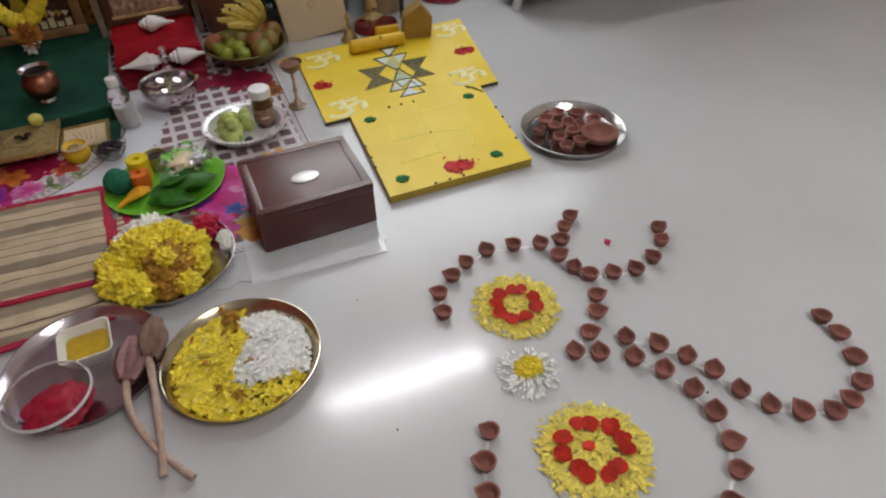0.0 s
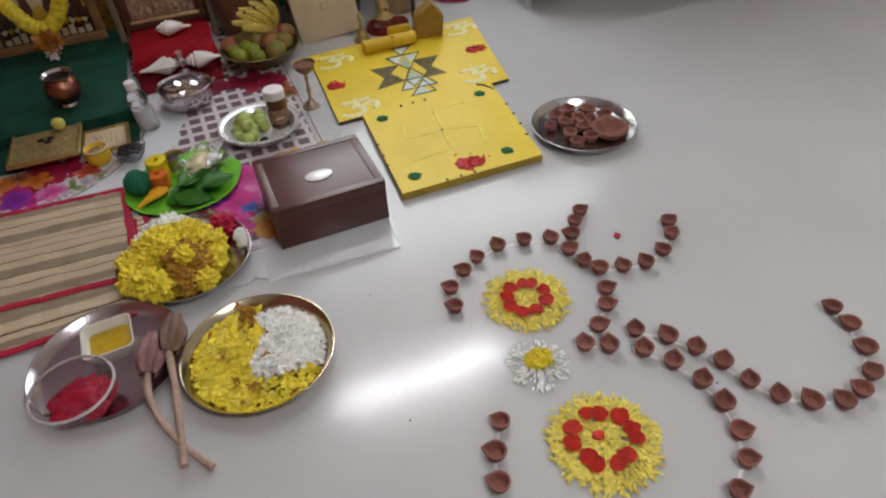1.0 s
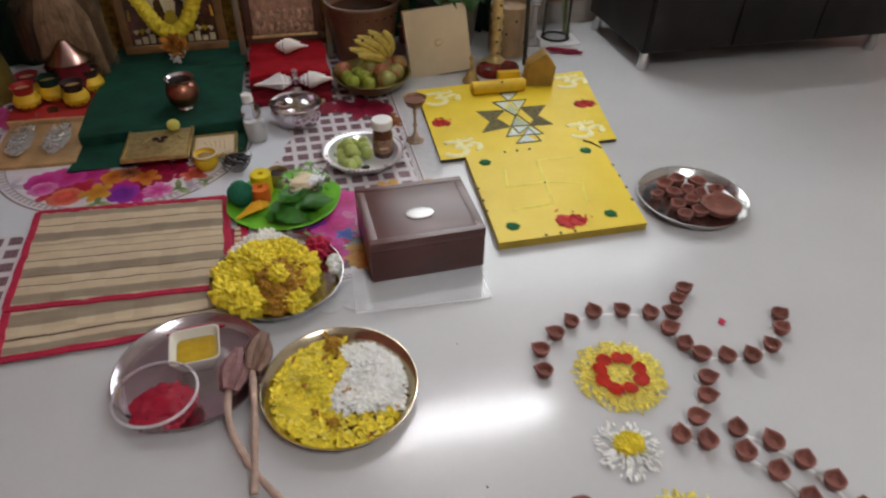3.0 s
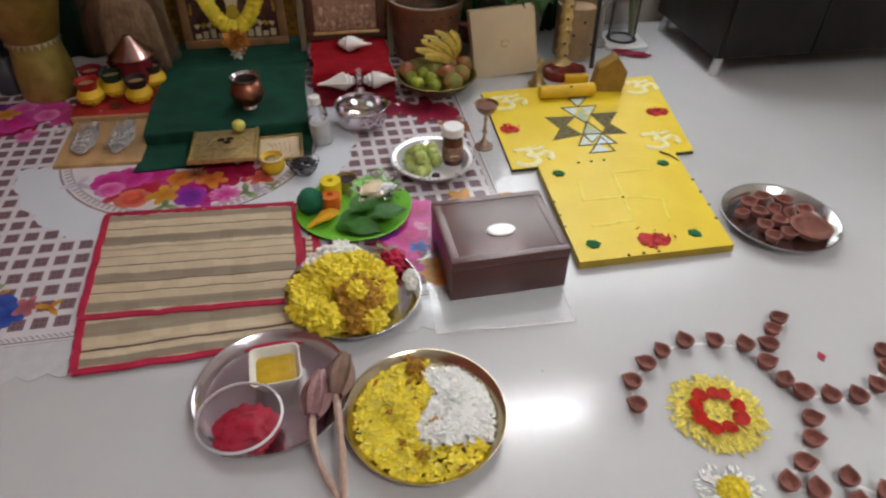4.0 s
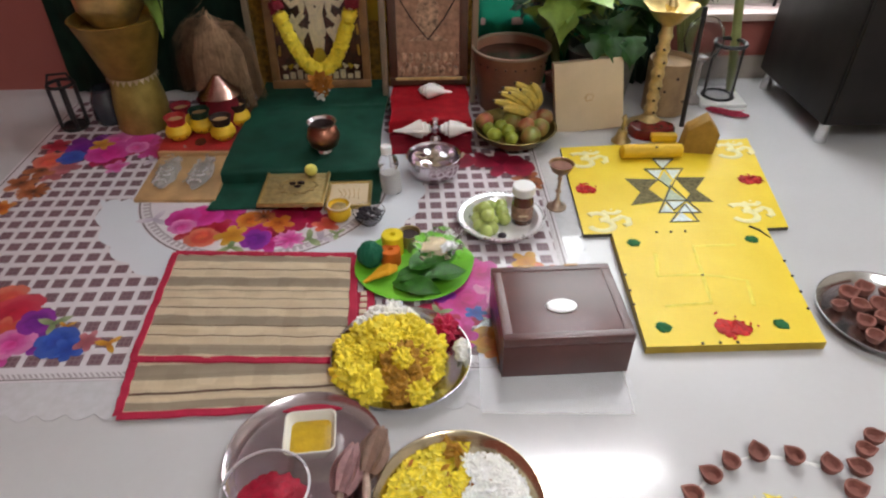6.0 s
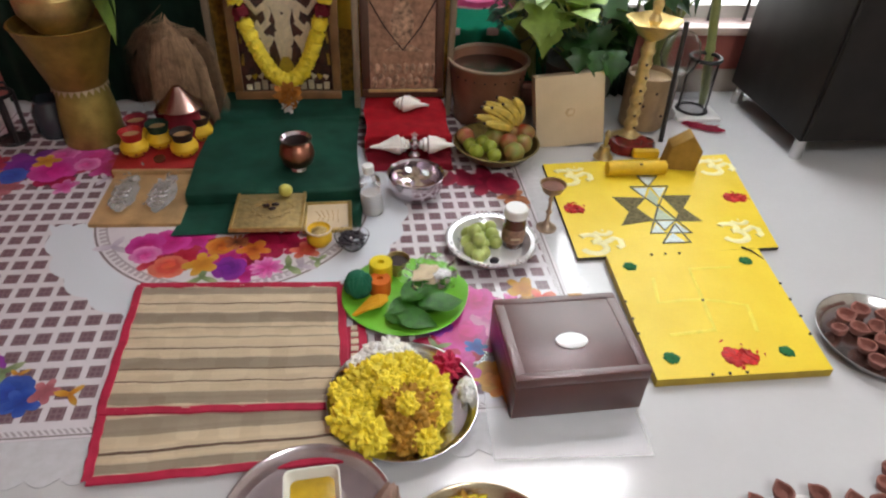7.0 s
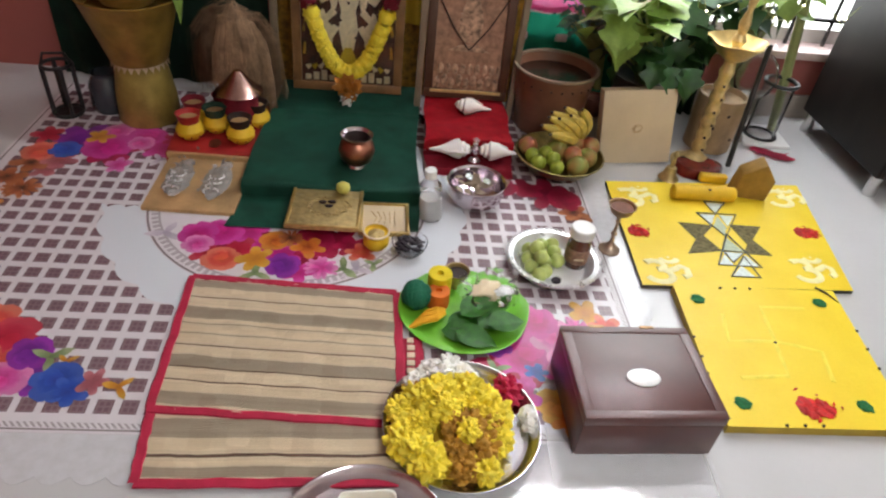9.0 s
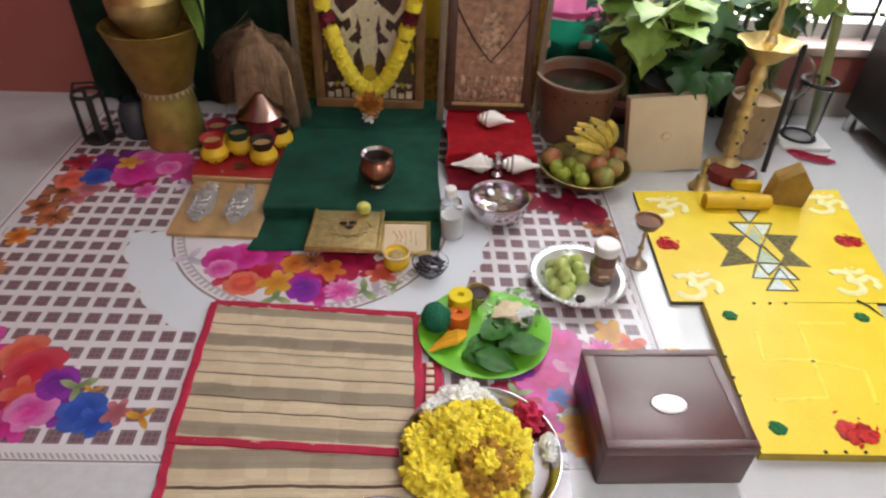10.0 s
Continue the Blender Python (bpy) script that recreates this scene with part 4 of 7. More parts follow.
for x in (-0.12, 0.12):
    for y in (-0.1, 0.1):
        part("foot", lathe(B(), [(0, 0), (0.008, 0), (0.009, 0.005), (0, 0.005)], 10, pose(x, y, 0.0022)), M_LID, wb, "clear rubber foot")

# ---- plates and what lies on them ----
PLATE = [(0, 0.001), (0.80, 0.001), (0.87, 0.015), (0.965, 0.145), (0.995, 0.165), (1.0, 0.158), (0.975, 0.13), (0.885, 0.008), (0.80, -0.006), (0, -0.006)]


def plate(name, x, y, r, material, label, z=0.003, rot=0):
    th = thing(name, pose(x, y, z, 0, 0, rot), label, "plate", "steel plates")
    part("dish", lathe(B(), [(a * r, h * r + 0.001) for a, h in PLATE], 64), material, th)
    part("rolled_rim", lathe(B(), [(r * 0.990, r * 0.162), (r * 1.000, r * 0.163), (r * 1.002, r * 0.171), (r * 0.992, r * 0.172), (r * 0.990, r * 0.162)], 64), M_STEELG if material == M_STEELG else M_STEEL, th)
    return th


plate("steel_plate", 1.103, 1.498, 0.150, M_STEEL, "round stainless steel plate holding clay lamps")
plate("steel_plate", 0.072, 1.045, 0.154, M_STEELG, "round steel plate of shredded flower petals")
plate("steel_tray", -0.213, 1.152, 0.153, M_STEELD, "tarnished round steel plate with bowls and lotus buds")
plate("steel_plate", -0.036, 1.402, 0.154, M_STEEL, "steel plate heaped with yellow flowers", z=0.006)


def heap(bm, x, y, rx, ry, h, n, L, W, seed, idx=lambda r: 0, inside=lambda u, v: True, base=0.004):
    rr = random.Random(seed)
    made = 0
    while made < n:
        u, v = rr.uniform(-1, 1), rr.uniform(-1, 1)
        d = u * u + v * v
        if d > 1 or not inside(u, v):
            continue
        z = base + h * (1 - d ** 1.5) * (0.55 + 0.45 * noise.noise(Vector((u * 2.5 + seed, v * 2.5, 0.3)))) + rr.uniform(0, 0.006)
        chip(bm, x + u * rx, y + v * ry, z, L * rr.uniform(0.7, 1.2), W * rr.uniform(0.7, 1.3), rr.uniform(0, 360), 28, rr, idx(rr))
        made += 1
    return bm




def mound(c, r):
    bm = B()
    blob(bm, c, r, 4, 0.2, 3)
    for v in bm.verts:
        v.co.z = max(v.co.z, 0.001)
    return bm


yh = heap(mound((-0.06, 0.0, 0.004), (0.07, 0.105, 0.013)), 0, 0, 0.135, 0.135, 0.026, 1150, 0.019, 0.0105, 3, idx=lambda r: 1 if r.random() < 0.03 else 2 if r.random() < 0.12 else 0, inside=lambda u, v: u - 0.25 * v < 0.02 + 0.12 * math.sin(6 * v) or v < -0.55)
solo("yellow_petal_heap", yh, [M_YPETAL, M_OPETAL, M_LPETAL], pose(0.072, 1.045, 0.004), "shredded yellow petals heaped on the steel plate", "petals", kind="stuff", smooth=0)
wh = heap(mound((0.058, 0.018, 0.004), (0.066, 0.085, 0.017)), 0, 0, 0.132, 0.132, 0.030, 950, 0.018, 0.0105, 5, idx=lambda r: 1 if r.random() < 0.012 else 0, inside=lambda u, v: u - 0.25 * v > 0.0 + 0.12 * math.sin(6 * v) and -0.58 < v < 0.8)
solo("white_petal_heap", wh, [M_WHITEP, M_OPETAL], pose(0.072, 1.045, 0.004), "shredded white petals heaped on the steel plate", "petals", kind="stuff", smooth=0)
b = B()
for k in range(20):
    chip(b, rnd.gauss(0, 0.010), rnd.gauss(0, 0.014), rnd.uniform(0.0, 0.022), 0.03, 0.010, rnd.uniform(0, 360), 60, rnd)
wilt = solo("wilted_flower", b, M_RUST, pose(0.07, 1.150, 0.024), "wilted amber-brown flower on the petals", "flower", "wilted flowers", smooth=0)
for x, y, s in ((0.05, 0.955, 0.5), (0.085, 1.02, 0.45), (0.02, 0.985, 0.35)):
    w = copy_thing(wilt, pose(x, y, 0.026, 0, 0, x * 900))
    w.scale = (s, s, s)


def blossom(r, petals, rings, seed, L):
    bm = B()
    rr = random.Random(seed)
    for k in range(rings):
        e = radians(8 + 75 * k / max(1, rings - 1))
        for i in range(petals - k):
            a = 2 * math.pi * (i + 0.5 * (k % 2)) / (petals - k) + rr.uniform(-0.15, 0.15)
            d = Vector((math.cos(a) * math.cos(e), math.sin(a) * math.cos(e), math.sin(e)))
            s = Vector((-math.sin(a), math.cos(a), 0))
            upv = s.cross(d) * -1
            rad = r * rr.uniform(0.62, 1.12)
            d = (d + Vector((rr.uniform(-0.2, 0.2), rr.uniform(-0.2, 0.2), rr.uniform(-0.15, 0.2)))).normalized()
            s = (s + Vector((0, 0, rr.uniform(-0.5, 0.5)))).normalized()
            ps = [d * rad * 0.25, d * rad * 0.7 + s * L * 0.35 + upv * 0.002, d * rad, d * rad * 0.7 - s * L * 0.35 + upv * 0.002]
            vs = [bm.verts.new(p) for p in ps]
            bm.faces.new(vs)
            ws = [bm.verts.new(p - upv * 0.0012) for p in ps]
            bm.faces.new(ws[::-1])
            for q in range(4):
                bm.faces.new((vs[q], ws[q], ws[(q + 1) % 4], vs[(q + 1) % 4]))
    return bm


def pompom(r, seed):
    """A full flower head: a dome of ruffled petals in rings."""
    bm = B()
    g = bmesh.ops.create_icosphere(bm, subdivisions=5, radius=1.0)
    o = Vector((seed * 3.7, seed * 1.9, 0))
    for v in g["verts"]:
        az, el = math.atan2(v.co.y, v.co.x), math.asin(max(-1, min(1, v.co.z)))
        n1 = noise.noise(v.co * 2.7 + o)
        n2 = noise.noise(v.co * 6.0 + o)
        ring = 0.5 + 0.5 * math.sin(el * 9 + 1.2 * math.sin(5 * az + seed))
        k = 0.88 + 0.50 * n1 + 0.20 * n2 + 0.07 * ring
        v.co = Vector((v.co.x * r * k, v.co.y * r * k, v.co.z * r * 0.85 * k))
    return bm


variants = [solo("yellow_flower", pompom(0.036, s), M_YPETAL, pose(-0.053 + dx, 1.398 + dy, 0.034, 10 * s, 8, 40 * s), "full yellow chrysanthemum head on a steel plate", "flower", "yellow flowers", smooth=30)
            for s, dx, dy in ((1, -0.09, -0.03), (2, 0.0, 0.0), (3, 0.07, 0.02))]
rr = random.Random(4)
spots = [(-0.115, 0.02, 0.022), (-0.105, -0.055, 0.022), (-0.08, 0.055, 0.024), (-0.06, -0.095, 0.02), (-0.05, 0.0, 0.038), (-0.03, 0.065, 0.034), (0.03, 0.075, 0.032), (0.075, 0.055, 0.026), (0.03, 0.025, 0.05), (0.08, -0.005, 0.036), (-0.015, 0.035, 0.052),
         (-0.075, -0.015, 0.034), (0.085, -0.045, 0.022), (0.06, -0.11, 0.018), (-0.02, 0.0, 0.06), (0.055, 0.04, 0.046), (-0.06, 0.04, 0.044), (0.1, 0.02, 0.02), (-0.075, -0.08, 0.03)]
for i, (dx, dy, z) in enumerate(spots):
    f = copy_thing(variants[i % 3], pose(-0.053 + 0.9 * dx, 1.398 + 0.95 * dy, z + 0.016, rr.uniform(-30, 30), rr.uniform(-30, 30), rr.uniform(0, 360)))
    s = rr.uniform(0.72, 1.08)
    f.scale = (s, s, s)
b = B()
blob(b, (0, 0, 0), (0.10, 0.105, 0.026), 4, 0.25, 3)
for v in b.verts:
    v.co.z = max(v.co.z, -0.002)
heap(b, 0, 0, 0.108, 0.112, 0.012, 350, 0.022, 0.009, 13, base=0.006)
# amber tone puts the shade between the heads into the petals' colour
solo("loose_yellow_petals", b, M_GAP_AMBER, pose(-0.052, 1.398, 0.0105), "loose yellow petals under the flower heads, toned amber as gap shade", "petals", kind="stuff", smooth=0)
white = solo("white_flower", pompom(0.030, 9), M_WHITEP, pose(-0.09, 1.515, 0.036, 20, 0, 0), "small white flower on a steel plate", "flower", "white flowers", smooth=30)
for x, y, z, k in ((-0.06, 1.528, 0.038, 1.0), (-0.035, 1.515, 0.036, 0.9), (-0.125, 1.495, 0.030, 0.8), (-0.075, 1.505, 0.05, 0.9), (0.098, 1.425, 0.026, 0.6), (0.10, 1.40, 0.022, 0.5), (-0.015, 1.505, 0.036, 0.7)):
    copy_thing(white, pose(x, y, z, rr.uniform(-30, 30), rr.uniform(-30, 30), rr.uniform(0, 300))).scale = (k, k, k)
rose = solo("rust_flower", pompom(0.032, 21), M_RUST, pose(-0.03, 1.315, 0.030, -15, 5, 0), "rust-brown flower on the steel plate", "flower", "rust flowers", smooth=30)
for x, y, z, k in ((0.0, 1.34, 0.042, 1.0), (-0.06, 1.335, 0.038, 0.9), (-0.035, 1.295, 0.026, 0.8), (-0.02, 1.372, 0.060, 0.9), (-0.055, 1.375, 0.058, 0.8), (0.015, 1.385, 0.055, 0.8), (-0.13, 1.475, 0.030, 0.7)):
    copy_thing(rose, pose(x, y, z, rr.uniform(-30, 30), rr.uniform(-30, 30), rr.uniform(0, 300))).scale = (k, k, k)
copy_thing(variants[0], pose(-0.03, 1.352, 0.072, 20, 10, 30)).scale = (0.62, 0.62, 0.62)
solo("red_flower", pompom(0.034, 31), M_CPETAL, pose(0.062, 1.482, 0.026, -10, 25, 0), "crimson flower at the plate's rim", "flower", smooth=30)

gb = thing("glass_bowl", pose(-0.266, 1.066, 0.0055), "clear glass bowl of crimson powder", "bowl")
part("bowl", lathe(B(), [(0, 0), (0.040, 0), (0.062, 0.02), (0.075, 0.052), (0.078, 0.056), (0.076, 0.0575), (0.072, 0.053), (0.058, 0.022), (0.038, 0.0035), (0, 0.003)], 48), M_BOWLGL, gb).visible_shadow = False
part("rim", lathe(B(), [(0.074, 0.055), (0.0785, 0.0555), (0.0785, 0.0585), (0.074, 0.059), (0.074, 0.055)], 48), M_SILVER, gb)
solo("crimson_powder", blob(B(), (0, 0, 0), (0.057, 0.053, 0.019), 4, 0.35, 3.4), M_PINKPOW, pose(-0.260, 1.062, 0.026), "crimson vermilion powder in the glass bowl", "powder")
sb = thing("square_bowl", pose(-0.207, 1.193, 0.0055, 0, 0, 4), "small square white ceramic bowl with yellow paste", "bowl")


def sq_ring(bm, w, z, r):
    pts = []
    for cx, cy, a0 in ((1, 1, 0), (-1, 1, 90), (-1, -1, 180), (1, -1, 270)):
        for k in range(5):
            a = radians(a0 + k * 22.5)
            pts.append(bm.verts.new((cx * (w - r) + r * math.cos(a), cy * (w - r) + r * math.sin(a), z)))
    return pts


b = B()
rings = [sq_ring(b, w, z, 0.014) for w, z in ((0.033, 0), (0.036, 0.002), (0.049, 0.038), (0.050, 0.042), (0.047, 0.042), (0.045, 0.038), (0.033, 0.005))]
for p, q in zip(rings, rings[1:]):
    for i in range(20):
        b.faces.new((p[i], p[(i + 1) % 20], q[(i + 1) % 20], q[i]))
b.faces.new(rings[0][::-1]), b.faces.new(rings[-1])
part("bowl", b, M_CERAMIC, sb, smooth=50)
b = B()
rings = [sq_ring(b, w, z, 0.012) for w, z in ((0.034, 0.006), (0.040, 0.022), (0.036, 0.024), (0.015, 0.023))]
for p, q in zip(rings, rings[1:]):
    for i in range(20):
        b.faces.new((p[i], p[(i + 1) % 20], q[(i + 1) % 20], q[i]))
b.faces.new(rings[-1])
part("paste", b, M_OIL, sb, "yellow turmeric paste", smooth=50)


def lotus(tip, h, mid, t, name_label, skin):
    tip, h, mid, t = (Vector(p) for p in (tip, h, mid, t))
    th = thing("lotus_bud", pose(0, 0, 0), name_label, "flower", "lotus buds")
    ctrl = 2 * mid - 0.5 * (h + t)
    pts = [(1 - s) ** 2 * h + 2 * s * (1 - s) * ctrl + s * s * t for s in (i / 14 for i in range(15))]
    part("stem", tube(B(), pts, [0.0068 + 0.0008 * math.sin(i) for i in range(15)], 10), M_STEM, th, "pale peeled stem")
    pts[1] = 2 * h - tip
    dd = (pts[0] - pts[1]).normalized()
    q = dd.to_track_quat("Z", "Y").to_matrix().to_4x4()
    core = blob(B(), (0, 0, 0), 1, 3, 0.1)
    bmesh.ops.transform(core, matrix=Matrix.Translation(pts[0]) @ q @ pose(0, 0, 0.046) @ Matrix.Diagonal((0.0185, 0.0185, 0.046, 1)), verts=core.verts)
    part("bud_core", core, skin, th)
    for i in range(6):
        a = 2 * math.pi * i / 6
        m = Matrix.Translation(pts[0]) @ q @ Matrix.Rotation(a, 4, "Z")
        b = B()
        rows = []
        for s in range(6):
            f = s / 5
            w = 0.024 * math.sin(math.pi * min(1, 0.18 + 0.8 * f)) + 0.001
            r = 0.017 * math.sin(math.pi * (0.15 + 0.72 * f)) + 0.006
            rows.append([b.verts.new(m @ Vector((r - abs(u) * 0.004 + rr2, u * w, f * 0.098))) for u in (-1, 0, 1) for rr2 in (0,)])
        for p, q2 in zip(rows, rows[1:]):
            for k in range(2):
                b.faces.new((p[k], p[k + 1], q2[k + 1], q2[k]))
        r = bmesh.ops.solidify(b, geom=b.faces[:], thickness=0.0016)
        part("petal", b, skin, th, smooth=60)
    return th


lotus((-0.118, 1.150, 0.046), (-0.138, 1.064, 0.036), (-0.123, 0.949, 0.030), (-0.050, 0.827, 0.010), "dusty pink lotus bud with a long curved stem", M_PINKP)
lotus((-0.066, 1.205, 0.052), (-0.093, 1.098, 0.042), (-0.089, 0.965, 0.040), (-0.095, 0.845, 0.018), "faded beige-pink lotus bud with a straight stem", M_BUDB)

# ---- clay lamps and petal patterns on the floor ----


def diya_mesh(r, h, spout=0.45):
    bm = B()
    seg = 22
    prof = [(0, 0), (0.55, 0), (0.72, 0.1), (0.98, 0.75), (1.0, 1.0), (0.80, 1.0), (0.70, 0.74), (0.5, 0.42), (0, 0.36)]
    rings = []
    for q, z in prof:
        if q == 0:
            rings.append([bm.verts.new((0, 0, z * h))])
            continue
        ring = []
        for i in range(seg):
            a = 2 * math.pi * i / seg
            d = min(a, 2 * math.pi - a)
            k = 1 + spout * math.exp(-(d / 0.33) ** 2) * (0.3 + 0.7 * z)
            ring.append(bm.verts.new((q * r * k * math.cos(a), q * r * math.sin(a) * (1 - 0.05 * (k - 1)), z * h + 0.12 * h * (k - 1) * z)))
        rings.append(ring)
    for p, q in zip(rings, rings[1:]):
        for i in range(seg):
            j = (i + 1) % seg
            bm.faces.new(list(dict.fromkeys([p[i % len(p)], p[j % len(p)], q[j % len(q)], q[i % len(q)]])))
    return bm


CURVES = [
    [(0.891, 1.168, 20), (0.858, 1.14, 10), (0.828, 1.101, 160), (0.794, 1.057, 20), (0.804, 1.008, 60), (0.824, 0.973, 150), (0.875, 0.957, 100), (0.927, 0.946, 110), (0.986, 0.963, 120), (1.036, 1.002, 40), (1.06, 1.044, 30)],
    [(0.775, 1.109, 100), (0.717, 1.13, 140), (0.652, 1.141, 110), (0.591, 1.124, 130), (0.545, 1.096, 160), (0.497, 1.057, 160), (0.483, 1.002, 170)],
    [(0.803, 0.914, 10), (0.777, 0.873, 0), (0.732, 0.831, 5), (0.679, 0.8, 90), (0.721, 0.777, 85)],
    [(0.776, 0.74, 75), (0.81, 0.692, 65), (0.831, 0.634, 60), (0.835, 0.578, 70), (0.821, 0.52, 0), (0.795, 0.472, -10), (0.743, 0.433, 0)],
    [(0.791, 0.79, 80), (0.839, 0.749, 110), (0.87, 0.702, 60), (0.895, 0.653, 60), (0.91, 0.597, 75), (0.936, 0.551, 80), (0.978, 0.517, 110), (1.032, 0.494, 120), (1.079, 0.499, 130), (1.126, 0.522, 20), (1.166, 0.569, 150), (1.187, 0.626, 140), (1.188, 0.672, 140)],
    [(0.448, 0.707, 150), (0.412, 0.655, 165), (0.392, 0.601, 160)],
]
first = None
for curve in CURVES:
    for x, y, a in curve:
        m = pose(x, y - 0.004, 0.002, rnd.uniform(-3, 3), rnd.uniform(-3, 3), a - 18)
        if first is None:
            first = solo("clay_lamp", diya_mesh(0.0188, 0.0195, 0.34), M_CLAY, m, "small unglazed terracotta oil lamp on the floor", "oil lamp", "floor clay lamps", smooth=50)
        else:
            ob = copy_thing(first, m)
            s = rnd.uniform(0.93, 1.08)
            ob.scale = (s, s, rnd.uniform(0.9, 1.1))
ch = thing("chalk_outline", pose(0, 0, 0), "thin white powder line drawn on the floor tiles", "powder line")
for curve in CURVES:
    b = B()
    pts = [Vector((x, y)) for x, y, a in curve]
    prev = None
    for p, q in zip(pts, pts[1:]):
        for k in range(6):
            c = p.lerp(q, k / 6)
            s = Vector((-(q - p).y, (q - p).x)).normalized() * (0.0035 + 0.0025 * noise.noise(Vector((c.x * 60, c.y * 60, 0))))
            ring = [b.verts.new((*(c + s), 0.0004)), b.verts.new((*c, 0.0014)), b.verts.new((*(c - s), 0.0004))]
            if prev:
                for i in range(2):
                    b.faces.new((prev[i], prev[i + 1], ring[i + 1], ring[i]))
            prev = ring
    part("stroke", b, M_CHALK, ch, smooth=0)


def rangoli(x, y, r, reds, red_r, label, seed, n=1250):
    rr = random.Random(seed)
    th = thing("petal_pattern", pose(x, y, 0.0005), label, "flower pattern", "petal patterns")
    b = B()
    for i in range(n):
        d, a = r * math.sqrt(rr.random()) * rr.uniform(0.8, 1.08), rr.uniform(0, 2 * math.pi)
        if d < 0.2 * r and red_r and rr.random() < 0.2:
            continue
        chip(b, d * math.cos(a), d * math.sin(a), 0.0022 + rr.uniform(0, 0.008) * (1 - 0.5 * d / r), rr.uniform(0.011, 0.020), rr.uniform(0.005, 0.008), math.degrees(a) + rr.uniform(-55, 55), 16, rr)
    ob = part("shredded_petals", b, M_LPETAL, th, "pale yellow shredded petals", smooth=0)
    ob["kind"] = "stuff"
    for i in range(reds):
        a = 2 * math.pi * i / reds + rr.uniform(-0.2, 0.2)
        d = red_r * rr.uniform(0.9, 1.1)
        b = B()
        m = pose(d * math.cos(a), d * math.sin(a), 0.012, rr.uniform(-12, 12), rr.uniform(-12, 12), rr.uniform(0, 360))
        prof = [bmv for bmv in ((0, -0.012), (0.007, -0.009), (0.011, -0.001), (0.009, 0.008), (0.003, 0.011), (0, 0.009), (-0.003, 0.011), (-0.009, 0.008), (-0.011, -0.001), (-0.007, -0.009))]
        s = rr.uniform(1.3, 1.65)
        c = [b.verts.new(m @ Vector((u * s, v * s, 0.0015 * (u * u + v * v) / 0.00014))) for u, v in prof]
        o = b.verts.new(m @ Vector((0, 0, 0)))
        for k in range(len(c)):
            b.faces.new((o, c[k], c[(k + 1) % len(c)]))
        bmesh.ops.solidify(b, geom=b.faces[:], thickness=0.001)
        part("rose_petal", b, M_RPETAL, th, "bright red rose petal", smooth=60)
    return th


rangoli(0.636, 0.962, 0.090, 9, 0.042, "round pattern of yellow petals ringed with red petals", 1)
rb = rangoli(0.598, 0.599, 0.099, 11, 0.052, "larger round pattern of yellow petals with red petals", 2, 1600)
b = B()
blob(b, (-0.005, 0.01, 0.012), (0.011, 0.010, 0.004), 2, 0.3)
part("rose_petal", b, M_RPETAL, rb)
wf = thing("petal_pattern", pose(0.572, 0.795, 0.0005), "small daisy pattern of white petals with a yellow middle", "flower pattern", "petal patterns")
rr = random.Random(8)
b = B()
for i in range(190):
    d, a = rr.uniform(0.018, 0.062), rr.uniform(0, 2 * math.pi)
    chip(b, d * math.cos(a), d * math.sin(a), 0.0022 + rr.uniform(0, 0.006), rr.uniform(0.012, 0.018), 0.006, math.degrees(a) + rr.uniform(-35, 35), 16, rr)
part("white_petals", b, M_WHITEP, wf, "white shredded petals", smooth=0)["kind"] = "stuff"
b = heap(blob(B(), (0.008, 0.008, 0.004), (0.024, 0.022, 0.008), 3, 0.2), 0.008, 0.008, 0.029, 0.027, 0.013, 210, 0.011, 0.0045, 7)
part("yellow_middle", b, M_YPETAL, wf, "yellow shredded petals", smooth=0)["kind"] = "stuff"
b = B()
chip(b, 0, 0, 0.004, 0.024, 0.018, 80, 10, rr)
solo("fallen_petal", b, M_CPETAL, pose(0.928, 1.056, 0), "single crimson rose petal on the floor", "petal", smooth=0)

big = solo("clay_dish", diya_mesh(0.053, 0.026, 0.15), M_CLAYD, pose(1.155, 1.44, 0.0055, 0, 0, 60), "larger terracotta dish on the steel plate", "clay dish", smooth=50)
for i, (dx, dy, z, rx, s) in enumerate(((-0.045, 0.075, 0.0, 8, 1.15), (0.005, 0.085, 0.0, -10, 1.2), (0.055, 0.06, 0.0, 0, 1.25), (-0.085, 0.03, 0.0, 12, 1.0), (-0.04, 0.03, 0.0, 0, 1.1), (0.0, 0.03, 0.006, 15, 1.05), (-0.055, -0.03, 0.0, -8, 1.1), (-0.01, -0.02, 0.004, 0, 1.1),
                                        (-0.06, -0.075, 0.0, 5, 1.1), (-0.015, -0.068, 0.0, 0, 1.1), (0.02, 0.0, 0.012, 20, 1.0), (0.085, 0.01, 0.004, -12, 1.1))):
    ob = copy_thing(first, pose(1.103 + dx, 1.503 + dy, 0.0058 + z, rx, -rx * 0.5, i * 77))
    ob.scale = (s, s, s)
    tagged(ob, "spare terracotta oil lamp on the steel plate", group="spare clay lamps")

